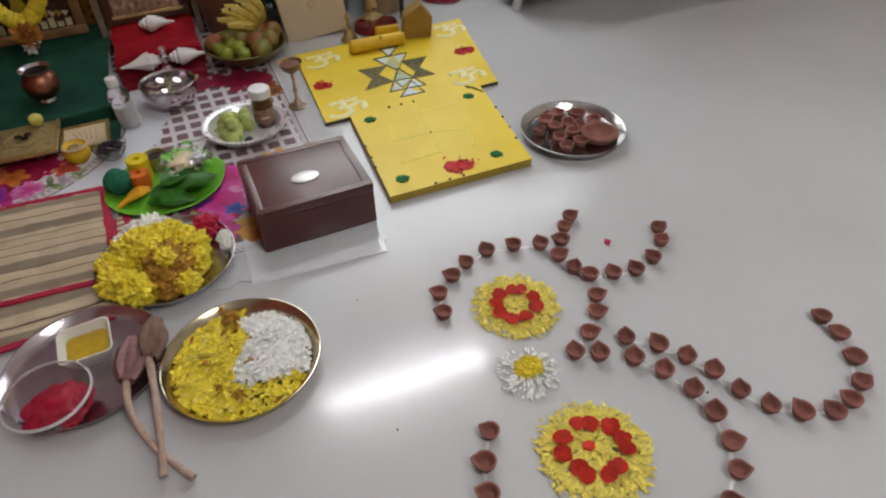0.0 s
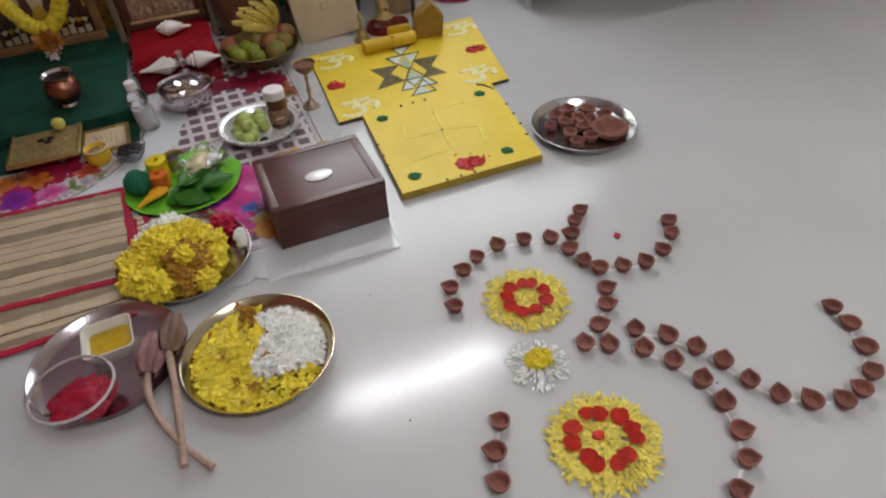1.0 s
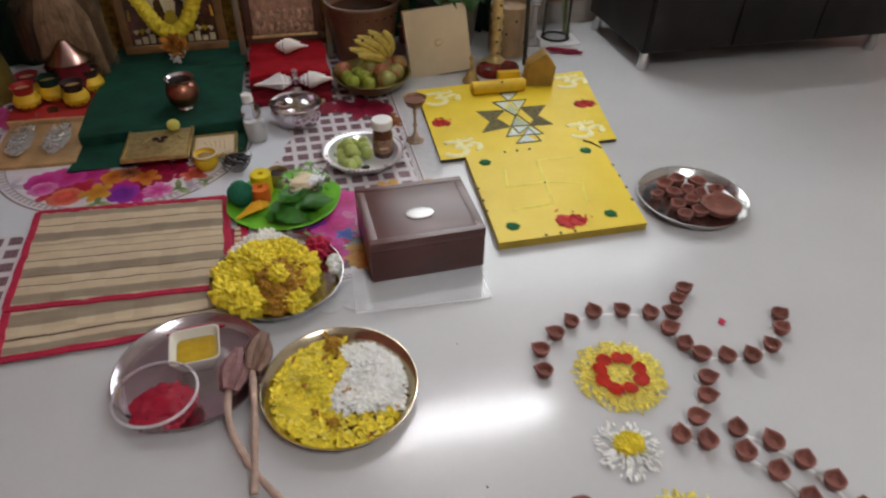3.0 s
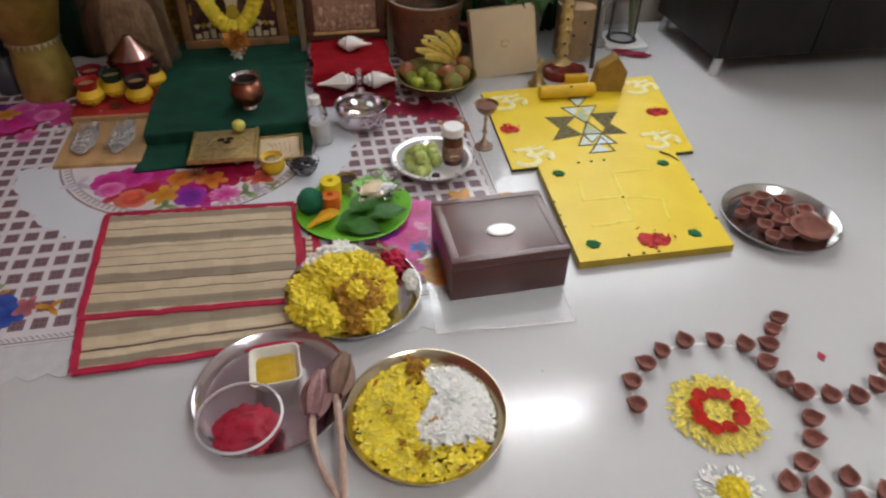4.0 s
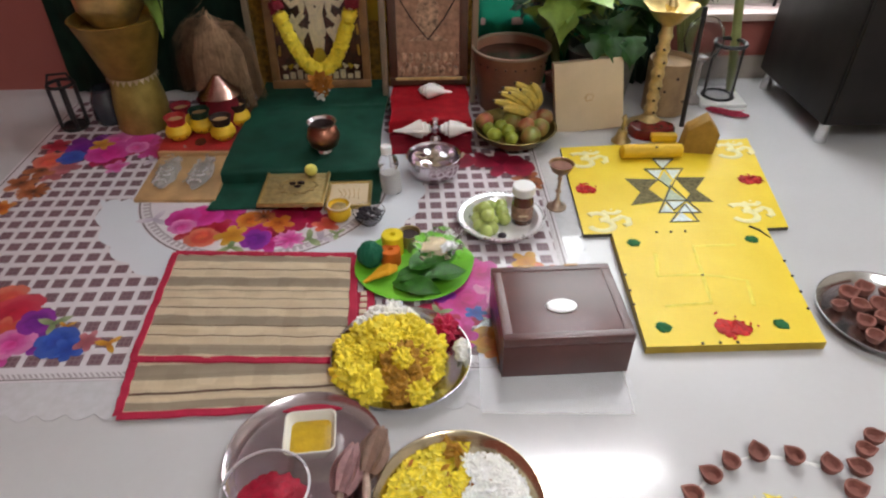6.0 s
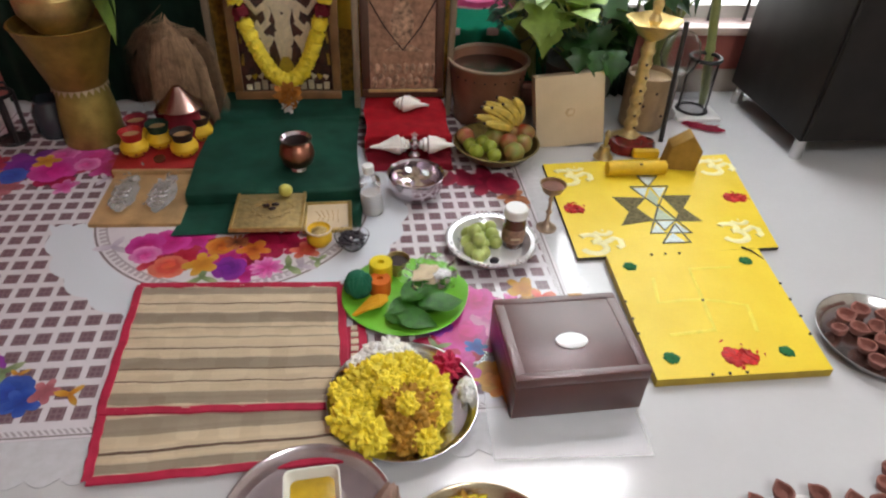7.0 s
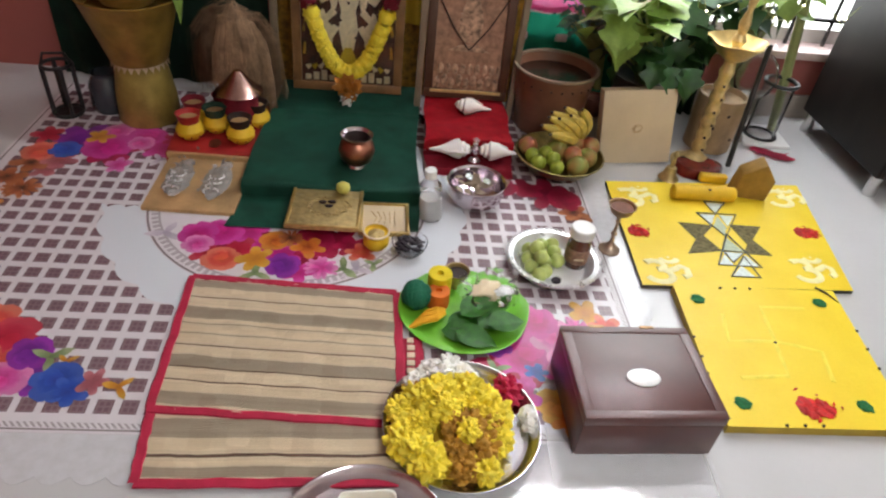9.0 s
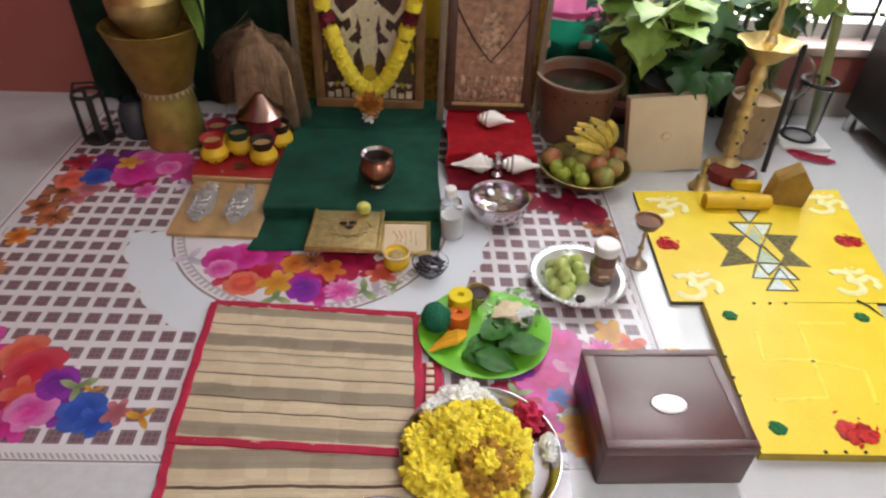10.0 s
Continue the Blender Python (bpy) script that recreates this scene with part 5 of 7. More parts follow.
# ---- leaf plate ----
lp = thing("leaf_plate", pose(-0.012, 1.728, 0.003, 0, 0, -12), "bright green leaf-shaped plastic plate", "plate")
b = B()
rings = []
for f, z in ((0, 0.001), (0.5, 0.001), (0.8, 0.004), (1.0, 0.016), (1.02, 0.0155), (0.8, 0.0005), (0.5, -0.002), (0, -0.002)):
    ring = []
    for i in range(48):
        a = 2 * math.pi * i / 48
        R = 0.150 * (1 + 0.10 * math.exp(-((a - 0.5) / 0.25) ** 2) + 0.008 * math.sin(9 * a))
        ring.append(b.verts.new((R * f * math.cos(a), 0.92 * R * f * math.sin(a), z + 0.0015 * f * math.sin(9 * a))))
    rings.append(ring)
for p, q in zip(rings, rings[1:]):
    for i in range(48):
        b.faces.new((p[i], p[(i + 1) % 48], q[(i + 1) % 48], q[i]))
bmesh.ops.remove_doubles(b, verts=b.verts, dist=1e-5)
part("dish", b, M_LEAFPL, lp, smooth=50)
for k in range(7):
    s = k - 3
    part("vein", tube(B(), [(0, -0.01 + 0.02 * s * 0.3, 0.0022), (0.04 + 0.01 * abs(s), 0.02 * s, 0.0030), (0.10 - 0.012 * abs(s), 0.032 * s, 0.0072)], [0.0016, 0.0013, 0.0008], 6), M_LEAFPL, lp)


def leaf_mesh(L, W, lobes=0, droop=0.3, seed=0, fold=0.2):
    """A leaf lying along +x with a midrib fold and a bent tip."""
    bm = B()
    n = 9
    rows = []
    for i in range(n + 1):
        f = i / n
        w = W * math.sin(math.pi * f ** 0.75) * (1 + (0.38 * math.sin(f * math.pi * 2 * lobes) if lobes else 0)) / 2 + 0.0006
        z = -droop * L * f * f
        rows.append([bm.verts.new((L * f, s * w, z + fold * abs(s) * w + 0.04 * L * noise.noise(Vector((f * 3 + seed, s * 2, 0))))) for s in (-1, -0.5, 0, 0.5, 1)])
    for p, q in zip(rows, rows[1:]):
        for k in range(4):
            bm.faces.new((p[k], p[k + 1], q[k + 1], q[k]))
    return bm


for i, (x, y, a, L) in enumerate(((-0.065, 1.660, -8, 0.12), (-0.055, 1.668, 18, 0.12), (-0.035, 1.650, -20, 0.10), (0.02, 1.665, 35, 0.10), (0.03, 1.69, 60, 0.10), (0.055, 1.70, 75, 0.11), (-0.02, 1.69, 40, 0.11), (0.04, 1.66, 15, 0.09))):
    b = leaf_mesh(L, 0.065, 0, 0.08, i, 0.25)
    bmesh.ops.solidify(b, geom=b.faces[:], thickness=0.0008)
    solo("betel_leaf", b, M_LEAFD, pose(x, y, 0.016 + 0.003 * i, 4, 0, a), "glossy dark green betel leaf on the leaf plate", "leaf", "betel leaves", smooth=60)


def ball_of_thread(x, y, z, r, material, label):
    th = thing("thread_ball", pose(x, y, z), label, "thread")
    part("core", blob(B(), (0, 0, r), r * 0.96, 3, 0.03), material, th)
    rr3 = random.Random(int(x * 1000))
    for k in range(14):
        q = Euler((rr3.uniform(0, 3), rr3.uniform(0, 3), 0)).to_matrix()
        part("strand", tube(B(), [q @ Vector((r * math.cos(t), r * math.sin(t), 0)) + Vector((0, 0, r)) for t in np.linspace(0, 6.28, 22)], 0.0016, 5), material, th)


ball_of_thread(-0.122, 1.748, 0.006, 0.035, M_THREADG, "round ball of dark green thread")


def spool(x, y, z, r, h, material, label, tilt=0):
    th = thing("thread_spool", pose(x, y, z, tilt, tilt * 0.5, 0), label, "spool", "thread spools")
    prof = [(0.3 * r, 0), (r, 0.001)]
    for k in range(9):
        prof += [(r * 0.97, h * (k + 0.2) / 9), (r * 1.0, h * (k + 0.6) / 9)]
    prof += [(r * 0.96, h), (r * 0.3, h), (r * 0.3, h * 0.8), (0, h * 0.8)]
    part("winding", lathe(B(), prof, 28), material, th)


spool(-0.066, 1.800, 0.006, 0.029, 0.060, M_THREADY, "upright spool of bright yellow thread")
spool(-0.070, 1.756, 0.006, 0.0265, 0.044, M_THREADO, "upright spool of orange thread")
sk = thing("thread_skein", pose(0, 0, 0), "loose saffron thread skein on the leaf plate", "thread")
for k in range(16):
    a = 0.004 * k
    part("strand", tube(B(), [(-0.138 + 0.002 * k, 1.664 + 0.0028 * k, 0.014), (-0.11 + 0.001 * k, 1.672 + 0.0026 * k + 0.004 * math.sin(k), 0.024), (-0.075, 1.682 + 0.0026 * k, 0.027 + 0.003 * math.sin(2 * k)), (-0.055, 1.715 + 0.001 * k, 0.014)], 0.0042, 6), M_SAFFRON, sk)
cup = thing("brass_tumbler", pose(-0.022, 1.832, 0.002), "small dark metal cup with liquid", "cup")
part("wall", lathe(B(), [(0, 0), (0.022, 0), (0.024, 0.01), (0.030, 0.045), (0.031, 0.047), (0.029, 0.046), (0.022, 0.012), (0, 0.01)], 32), M_BRASSD, cup)
part("liquid", lathe(B(), [(0, 0.036), (0.0272, 0.036)], 32), M_DARKIN, cup, "dark liquid")
pk = thing("clear_packet", pose(0.055, 1.775, 0.0165, 0, 0, 20), "crumpled clear plastic packet with an added silver glint", "packet")
b = blob(B(), (0, 0, 0.028), (0.064, 0.056, 0.034), 4, 0.55, 2.4)
part("film", b, M_FILM, pk).visible_shadow = False
part("contents", blob(B(), (-0.008, 0.0, 0.02), (0.036, 0.026, 0.016), 3, 0.5, 3.0), M_PEACH, pk, "pale contents")
# silver lump added for the highlights on the crumpled film
part("glint_piece", blob(B(), (0.022, -0.026, 0.036), (0.022, 0.013, 0.008), 3, 0.7, 3.5), M_SILVER, pk, "silver lump in place of the film's highlights", smooth=0)

# ---- gooseberry plate ----
gp = thing("beaded_plate", pose(0.236, 1.918, 0.003), "silver plate with a beaded rim", "plate")
part("dish", lathe(B(), [(0.084, 0.004), (0.092, 0.008), (0.106, 0.032), (0.121, 0.035), (0.122, 0.032), (0.108, 0.027), (0.095, 0.004), (0.088, 0), (0, 0)], 64), M_SILVER, gp)
# white disc stands in for the polished bottom's bright reflection
part("base", lathe(B(), [(0, 0.0045), (0.0845, 0.0042)], 64), M_EMBLEM, gp, "plate bottom with its bright reflection put into white colour")
for k in range(56):
    a = 2 * math.pi * k / 56
    part("bead", blob(B(), (0.1205 * math.cos(a), 0.1205 * math.sin(a), 0.034), 0.0052, 1, 0), M_SILVER, gp)
am = None
for i, (dx, dy, z) in enumerate(((-0.06, 0.0, 0.024), (-0.058, -0.036, 0.024), (-0.028, 0.02, 0.024), (-0.022, -0.016, 0.024), (-0.025, -0.052, 0.024), (-0.055, 0.035, 0.024), (-0.02, 0.055, 0.024), (0.012, 0.028, 0.024), (0.012, 0.06, 0.024), (-0.042, 0.008, 0.052), (-0.036, -0.03, 0.050), (0.014, -0.008, 0.024), (-0.042, -0.066, 0.024))):
    m = pose(0.232 + dx, 1.922 + dy, z + 0.003, i * 30, i * 50, 0)
    if am is None:
        am = solo("gooseberry", blob(B(), (0, 0, 0), (0.0195, 0.0195, 0.0185), 3, 0.05, 1.5), M_AMLA, m, "round pale green gooseberry on the silver plate", "fruit", "gooseberries")
    else:
        copy_thing(am, m)
jar = thing("honey_jar", pose(0.298, 1.930, 0.0078), "small jar of brown honey with a white lid", "jar")
part("glass", lathe(B(), [(0, 0), (0.028, 0), (0.0305, 0.004), (0.0305, 0.075), (0.026, 0.088), (0.026, 0.1), (0, 0.1)], 40), M_JARTXT, jar)
part("label", lathe(B(), [(0.0309, 0.018), (0.0311, 0.02), (0.0311, 0.06), (0.0309, 0.062)], 40), M_LABEL, jar, "faded brown paper label")
part("lid", lathe(B(), [(0, 0.094), (0.0305, 0.094), (0.0315, 0.097), (0.0315, 0.117), (0.029, 0.1205), (0, 0.121)], 40), M_LID, jar, "white ribbed plastic lid")
part("print_bar", box(B(), -0.014, 0.012, -0.0325, -0.0305, 0.034, 0.039), M_PEACH, jar)
solo("black_stone", blob(B(), (0, 0, 0), (0.013, 0.012, 0.009), 2, 0.2), M_RAISIN, pose(0.234, 1.848, 0.0165), "small black seed on the silver plate", "seed")

# ---- brass goblet lamp, bottle, bowl ----
gl = thing("goblet_lamp", pose(0.413, 2.005, 0.0022) @ Matrix.Diagonal((0.92, 0.92, 0.95, 1)), "slender brass goblet lamp with dark oil", "oil lamp")
part("base", lathe(B(), [(0, 0), (0.032, 0), (0.032, 0.004), (0.016, 0.012), (0.006, 0.03), (0.005, 0.05)], 32), M_PALEB, gl)
part("stem", lathe(B(), [(0.005, 0.05), (0.010, 0.058), (0.005, 0.068), (0.0045, 0.095), (0.008, 0.102), (0.005, 0.112), (0.011, 0.122)], 24), M_PALEB, gl, "pale worn stem")
part("cup", lathe(B(), [(0.010, 0.120), (0.028, 0.132), (0.039, 0.154), (0.040, 0.156), (0.037, 0.155), (0.027, 0.137), (0, 0.132)], 36), M_CUP, gl)
part("oil", lathe(B(), [(0, 0.148), (0.0335, 0.148)], 36), M_BROWNOIL, gl, "dark red oil")
bt = thing("small_bottle", pose(-0.078, 2.115, 0.0022, 3, -4, 0) @ Matrix.Diagonal((1.2, 1.2, 1.22, 1)), "small clear plastic bottle with a white cap", "bottle")
part("body", lathe(B(), [(0, 0), (0.024, 0), (0.026, 0.004), (0.026, 0.055), (0.022, 0.07), (0.026, 0.078), (0.024, 0.092), (0.011, 0.108), (0.0105, 0.12), (0, 0.12)], 32), M_PLASTIC, bt)
part("water", lathe(B(), [(0, 0.003), (0.0235, 0.004), (0.0235, 0.06), (0, 0.06)], 28), M_LID, bt, "cloudy white contents")
part("cap", lathe(B(), [(0, 0.112), (0.0135, 0.112), (0.0135, 0.130), (0.012, 0.132), (0, 0.132)], 24), M_LID, bt)
st = thing("steel_bowl", pose(0.053, 2.205, 0.0022), "round stainless steel bowl of leaf cuttings and coins", "bowl")
part("wall", lathe(B(), [(0, 0), (0.048, 0), (0.072, 0.014), (0.084, 0.045), (0.081, 0.066), (0.086, 0.072), (0.084, 0.0735), (0.078, 0.068), (0.080, 0.045), (0.069, 0.018), (0.045, 0.004), (0, 0.004)], 56), M_STEELD, st)
b = B()
for k in range(26):
    chip(b, rnd.gauss(0, 0.028), rnd.gauss(0, 0.026), rnd.uniform(0.048, 0.062), rnd.uniform(0.03, 0.05), 0.02, rnd.uniform(0, 360), 25, rnd)
part("cuttings", b, M_POST, st, "pale grey-green cuttings", smooth=0)["kind"] = "stuff"
for x, y in ((-0.02, 0.03), (0.03, 0.01)):
    part("coin", lathe(B(), [(0, 0), (0.012, 0), (0.012, 0.002), (0, 0.002)], 20, pose(x, y, 0.064, 15, 20, 0)), M_STEEL, st)

# ---- fruit bowl ----
fbw = solo("fruit_bowl", lathe(B(), [(0, 0.004), (0.06, 0.002), (0.062, 0.0), (0.075, 0.008), (0.115, 0.035), (0.138, 0.064), (0.142, 0.066), (0.136, 0.067), (0.112, 0.04), (0.07, 0.014), (0, 0.010)], 56), M_BASKET, pose(0.333, 2.405, 0.0022), "round tarnished brass bowl full of fruit", "bowl")
for name, material, label, items in (
        ("lime", M_LIME, "small green lime in the fruit bowl", ((-0.075, -0.055, 0.062, 0.025), (-0.05, -0.02, 0.078, 0.023), (-0.02, -0.075, 0.058, 0.024), (-0.03, -0.045, 0.072, 0.024), (-0.09, -0.02, 0.066, 0.024))),
        ("mango", M_MANGO, "green mango with a red blush", ((-0.01, 0.0, 0.082, 0.036), (0.045, -0.07, 0.062, 0.036), (0.08, -0.03, 0.072, 0.034))),
        ("pomegranate", M_APPLE, "reddish pomegranate in the fruit bowl", ((0.035, -0.03, 0.078, 0.032), (-0.1, 0.02, 0.075, 0.032), (0.05, 0.035, 0.08, 0.036), (0.1, 0.03, 0.078, 0.034)))):
    for i, (dx, dy, z, r) in enumerate(items):
        b = blob(B(), (0, 0, 0), (r, r * 0.94, r * 0.96), 3, 0.07, 1.3)
        th = thing(name, pose(0.333 + dx, 2.405 + dy, z, i * 40, 30, i * 70), label, "fruit", "fruit in the bowl")
        part("flesh", b, material, th)
        part("stalk", tube(B(), [(0, 0, r * 0.9), (0.001, 0, r * 1.08)], 0.002, 6), M_OPETAL, th)
bunch = thing("banana_bunch", pose(0.318, 2.455, 0.112, 0, 28, 8), "hand of ripe yellow bananas resting on the fruit", "bananas")
crown = Vector((0.075, 0.0, 0.0))
for tx, ty, tz, bu in ((-0.085, -0.055, 0.015, 0.03), (-0.075, -0.045, 0.045, 0.04), (-0.048, -0.05, 0.058, 0.045), (-0.018, -0.045, 0.082, 0.045), (0.008, -0.035, 0.112, 0.04), (-0.06, -0.015, 0.055, 0.05), (-0.03, -0.01, 0.085, 0.05), (-0.055, -0.075, 0.01, 0.03)):
    tip = Vector((tx, ty, tz))
    mid = crown.lerp(tip, 0.45) + Vector((0.03, -0.025, bu))
    pts = [(1 - t) ** 2 * crown + 2 * t * (1 - t) * mid + t * t * tip for t in (q / 8 for q in range(9))]
    bn = part("banana", tube(B(), pts, [0.008, 0.013, 0.018, 0.020, 0.0205, 0.020, 0.0175, 0.013, 0.007], 7), M_BANANA, bunch, smooth=40)
    part("tip", tube(B(), [pts[-1], pts[-1] + (pts[-1] - pts[-2]) * 0.3], [0.006, 0.004], 6), M_DARKIN, bn)
part("crown", blob(B(), (0.076, 0.0, 0.002), (0.018, 0.02, 0.016), 2, 0.2), M_BANANA, bunch)

# ---- green altar cloth ----


def cloth_sheet(fn, nu, nv, thick=0.002):
    bm = B()
    g = [[bm.verts.new(fn(i / nu, j / nv)) for i in range(nu + 1)] for j in range(nv + 1)]
    for j in range(nv):
        for i in range(nu):
            bm.faces.new((g[j][i], g[j][i + 1], g[j + 1][i + 1], g[j + 1][i]))
    bmesh.ops.solidify(bm, geom=bm.faces[:], thickness=thick)
    return bm


def green_fn(u, v):
    x = -0.592 + 0.478 * u + 0.006 * math.sin(v * 9) - 0.034 * (1 - u) * (1 - v) ** 2
    prof = [(0.0, 2.018 + 0.014 * u, 0.006), (0.17, 2.135 + 0.02 * u, 0.008), (0.2, 2.160, 0.012), (0.24, 2.158, 0.050), (0.27, 2.175, 0.056), (0.6, 2.45, 0.055), (1.0, 2.84, 0.055)]
    for (a, y0, z0), (c, y1, z1) in zip(prof, prof[1:]):
        if v <= c:
            f = (v - a) / (c - a)
            y, z = y0 + (y1 - y0) * f, z0 + (z1 - z0) * f
            break
    z += 0.004 * noise.noise(Vector((x * 7, y * 6, 0.5))) + 0.0035 * math.exp(-((y - 2.60) / 0.012) ** 2) + 0.002 * math.sin(x * 60) * math.exp(-((v - 0.15) / 0.06) ** 2)
    return Vector((x, y, max(z, 0.005)))


solo("green_cloth", cloth_sheet(green_fn, 40, 90), M_GREEN, pose(0, 0, 0), "dark green cotton cloth draped over a low platform", "cloth", smooth=70)
solo("low_platform", box(B(), -0.58, -0.13, 2.17, 2.83, 0.003, 0.048, 0.004), M_WOODF, pose(0, 0, 0), "low wooden platform under the green cloth", "platform")
stool = thing("brass_plate_stand", pose(-0.366, 2.087, 0.003, 0, 0, -1), "square embossed brass plate over an added low red block", "stand")
# added block; its dark red stands for the shadow and crimson print below
part("stand", box(B(), -0.075, 0.075, -0.065, 0.07, 0.004, 0.030, 0.004), M_REDD, stool, "dark red block in place of red shade and print")
b = box(B(), -0.097, 0.097, -0.103, 0.093, 0.031, 0.041, 0.002)
part("plate", b, M_EMBOSS, stool, "embossed brass plate")
b = B()
for a in ((-0.096, 0.096, -0.102, -0.094), (-0.096, 0.096, 0.084, 0.092), (-0.096, -0.088, -0.094, 0.084), (0.088, 0.096, -0.094, 0.084)):
    box(b, *a, 0.0405, 0.0445, 0.0012)
part("rim", b, M_BRASS, stool)
for k in range(14):
    a = k * 0.45
    part("embossing", tube(B(), [(0.02 * math.cos(a) * (1 + k * 0.12), 0.018 * math.sin(a) * (1 + k * 0.12), 0.042), (0.03 * math.cos(a + 0.4) * (1 + k * 0.1), 0.028 * math.sin(a + 0.4) * (1 + k * 0.1), 0.043), (0.022 * math.cos(a + 0.9) * (1 + k * 0.12), 0.02 * math.sin(a + 0.9) * (1 + k * 0.12), 0.042)], 0.0016, 5), M_BRASSD, stool)
for k, (x, y) in enumerate(((0.01, -0.012), (-0.008, 0.004), (0.016, 0.008))):
    part("knob", blob(B(), (x, y, 0.047), (0.011, 0.005, 0.005), 2, 0.3), M_DARKIN, stool)
solo("lemon", blob(B(), (0, 0, 0), (0.0195, 0.018, 0.0185), 3, 0.05), M_LEMON, pose(-0.324, 2.142, 0.0655), "small pale yellow lemon on the brass plate", "fruit")
cp = thing("copper_pot", pose(-0.296, 2.275, 0.056), "rounded copper water pot with a silvery rim", "pot")
part("body", lathe(B(), [(0, 0.012), (0.025, 0.012), (0.044, 0.028), (0.052, 0.055), (0.046, 0.08), (0.035, 0.09), (0.036, 0.094)], 40), M_COPPER, cp)
part("rim", lathe(B(), [(0.036, 0.093), (0.046, 0.102), (0.047, 0.105), (0.043, 0.105), (0.036, 0.097)], 40), M_STEELD, cp, "silvery flared rim")
part("inside", lathe(B(), [(0.0365, 0.0975), (0.034, 0.094), (0.03, 0.07), (0, 0.066)], 40), M_DARKIN, cp, "near-black brown inside")
part("foot", lathe(B(), [(0, 0), (0.024, 0), (0.026, 0.003), (0.022, 0.013), (0, 0.013)], 32), M_STEEL, cp, "steel foot ring")
gf = thing("gold_tile", pose(-0.207, 2.078, 0.003, 0, 0, 1), "small flat gold-framed plaque", "plaque")
part("panel", box(B(), -0.062, 0.062, -0.066, 0.066, 0.004, 0.012, 0.001), M_PEACH, gf)
b = B()
for a in ((-0.068, 0.068, -0.072, -0.062), (-0.068, 0.068, 0.062, 0.072), (-0.068, -0.058, -0.062, 0.062), (0.058, 0.068, -0.062, 0.062)):
    box(b, *a, 0.004, 0.017, 0.002)
part("frame", b, M_BRASS, gf)
for k in range(5):
    part("tracing", tube(B(), [(-0.03 + 0.015 * k, -0.03 + 0.01 * (k % 2), 0.0125), (-0.02 + 0.012 * k, 0.0, 0.013), (-0.035 + 0.016 * k, 0.03, 0.0125)], 0.0012, 5), M_WOODL, gf)
yp = thing("clay_pot", pose(-0.225, 1.968, 0.003), "small yellow painted clay pot with offerings", "pot")
part("body", lathe(B(), [(0, 0), (0.022, 0), (0.033, 0.014), (0.034, 0.028), (0.028, 0.038), (0.033, 0.046), (0.034, 0.05), (0.031, 0.051), (0.027, 0.044), (0, 0.036)], 32), M_ROLL, yp)
part("rim", lathe(B(), [(0.0335, 0.047), (0.0355, 0.049), (0.0345, 0.052), (0.0305, 0.052), (0.0305, 0.049)], 32), M_PEACH, yp, "pale rim")
part("offering", blob(B(), (0, 0, 0.04), (0.021, 0.021, 0.008), 3, 0.4, 3), M_BRASSD, yp, "brown offering")
rz = thing("raisin_bowl", pose(-0.138, 1.945, 0.003) @ Matrix.Diagonal((1.18, 1.18, 1.15, 1)), "little glass bowl of black raisins", "bowl")
part("bowl", lathe(B(), [(0, 0), (0.02, 0), (0.034, 0.018), (0.04, 0.036), (0.0385, 0.0365), (0.032, 0.02), (0.018, 0.003), (0, 0.003)], 36), M_PLASTIC, rz)
b = B()
for k in range(70):
    d, a = 0.03 * math.sqrt(rnd.random()), rnd.uniform(0, 6.28)
    blob(b, (d * math.cos(a), d * math.sin(a), 0.024 + rnd.uniform(0, 0.016) * (1 - d / 0.04)), (0.0065, 0.0045, 0.004), 1, 0.3)
part("raisin_heap", b, M_RAISIN, rz, "black raisins")["kind"] = "stuff"

# ---- red stepped stand with conches ----
rs = thing("red_stand", pose(0, 0, 0), "two-step stand covered in red cloth", "stand")


def red_fn(u, v):
    x = -0.092 + 0.278 * u + 0.004 * math.sin(v * 14 + u * 3)
    prof = [(0.0, 2.335, 0.006), (0.08, 2.345, 0.026), (0.3, 2.425, 0.030), (0.38, 2.432, 0.080), (0.45, 2.445, 0.084), (1.0, 2.73, 0.084)]
    for (a, y0, z0), (c, y1, z1) in zip(prof, prof[1:]):
        if v <= c:
            f = (v - a) / (c - a)
            y, z = y0 + (y1 - y0) * f, z0 + (z1 - z0) * f
            break
    return Vector((x, y, z + 0.004 * noise.noise(Vector((x * 16, y * 14, 2))) - 0.006 * abs(2 * u - 1) ** 6))


part("upper_drape", cloth_sheet(lambda u, v: red_fn(u, 0.32 + 0.68 * v), 24, 40), M_RED, rs, "red velvet cloth", smooth=70)
part("lower_drape", cloth_sheet(lambda u, v: red_fn(u, 0.32 * v) - Vector((0, 0, 0.0015)), 24, 24), M_WINE, rs, "wine-red velvet cloth", smooth=70)
part("base", box(B(), -0.085, 0.178, 2.44, 2.72, 0.003, 0.076, 0.004), M_REDD, rs)


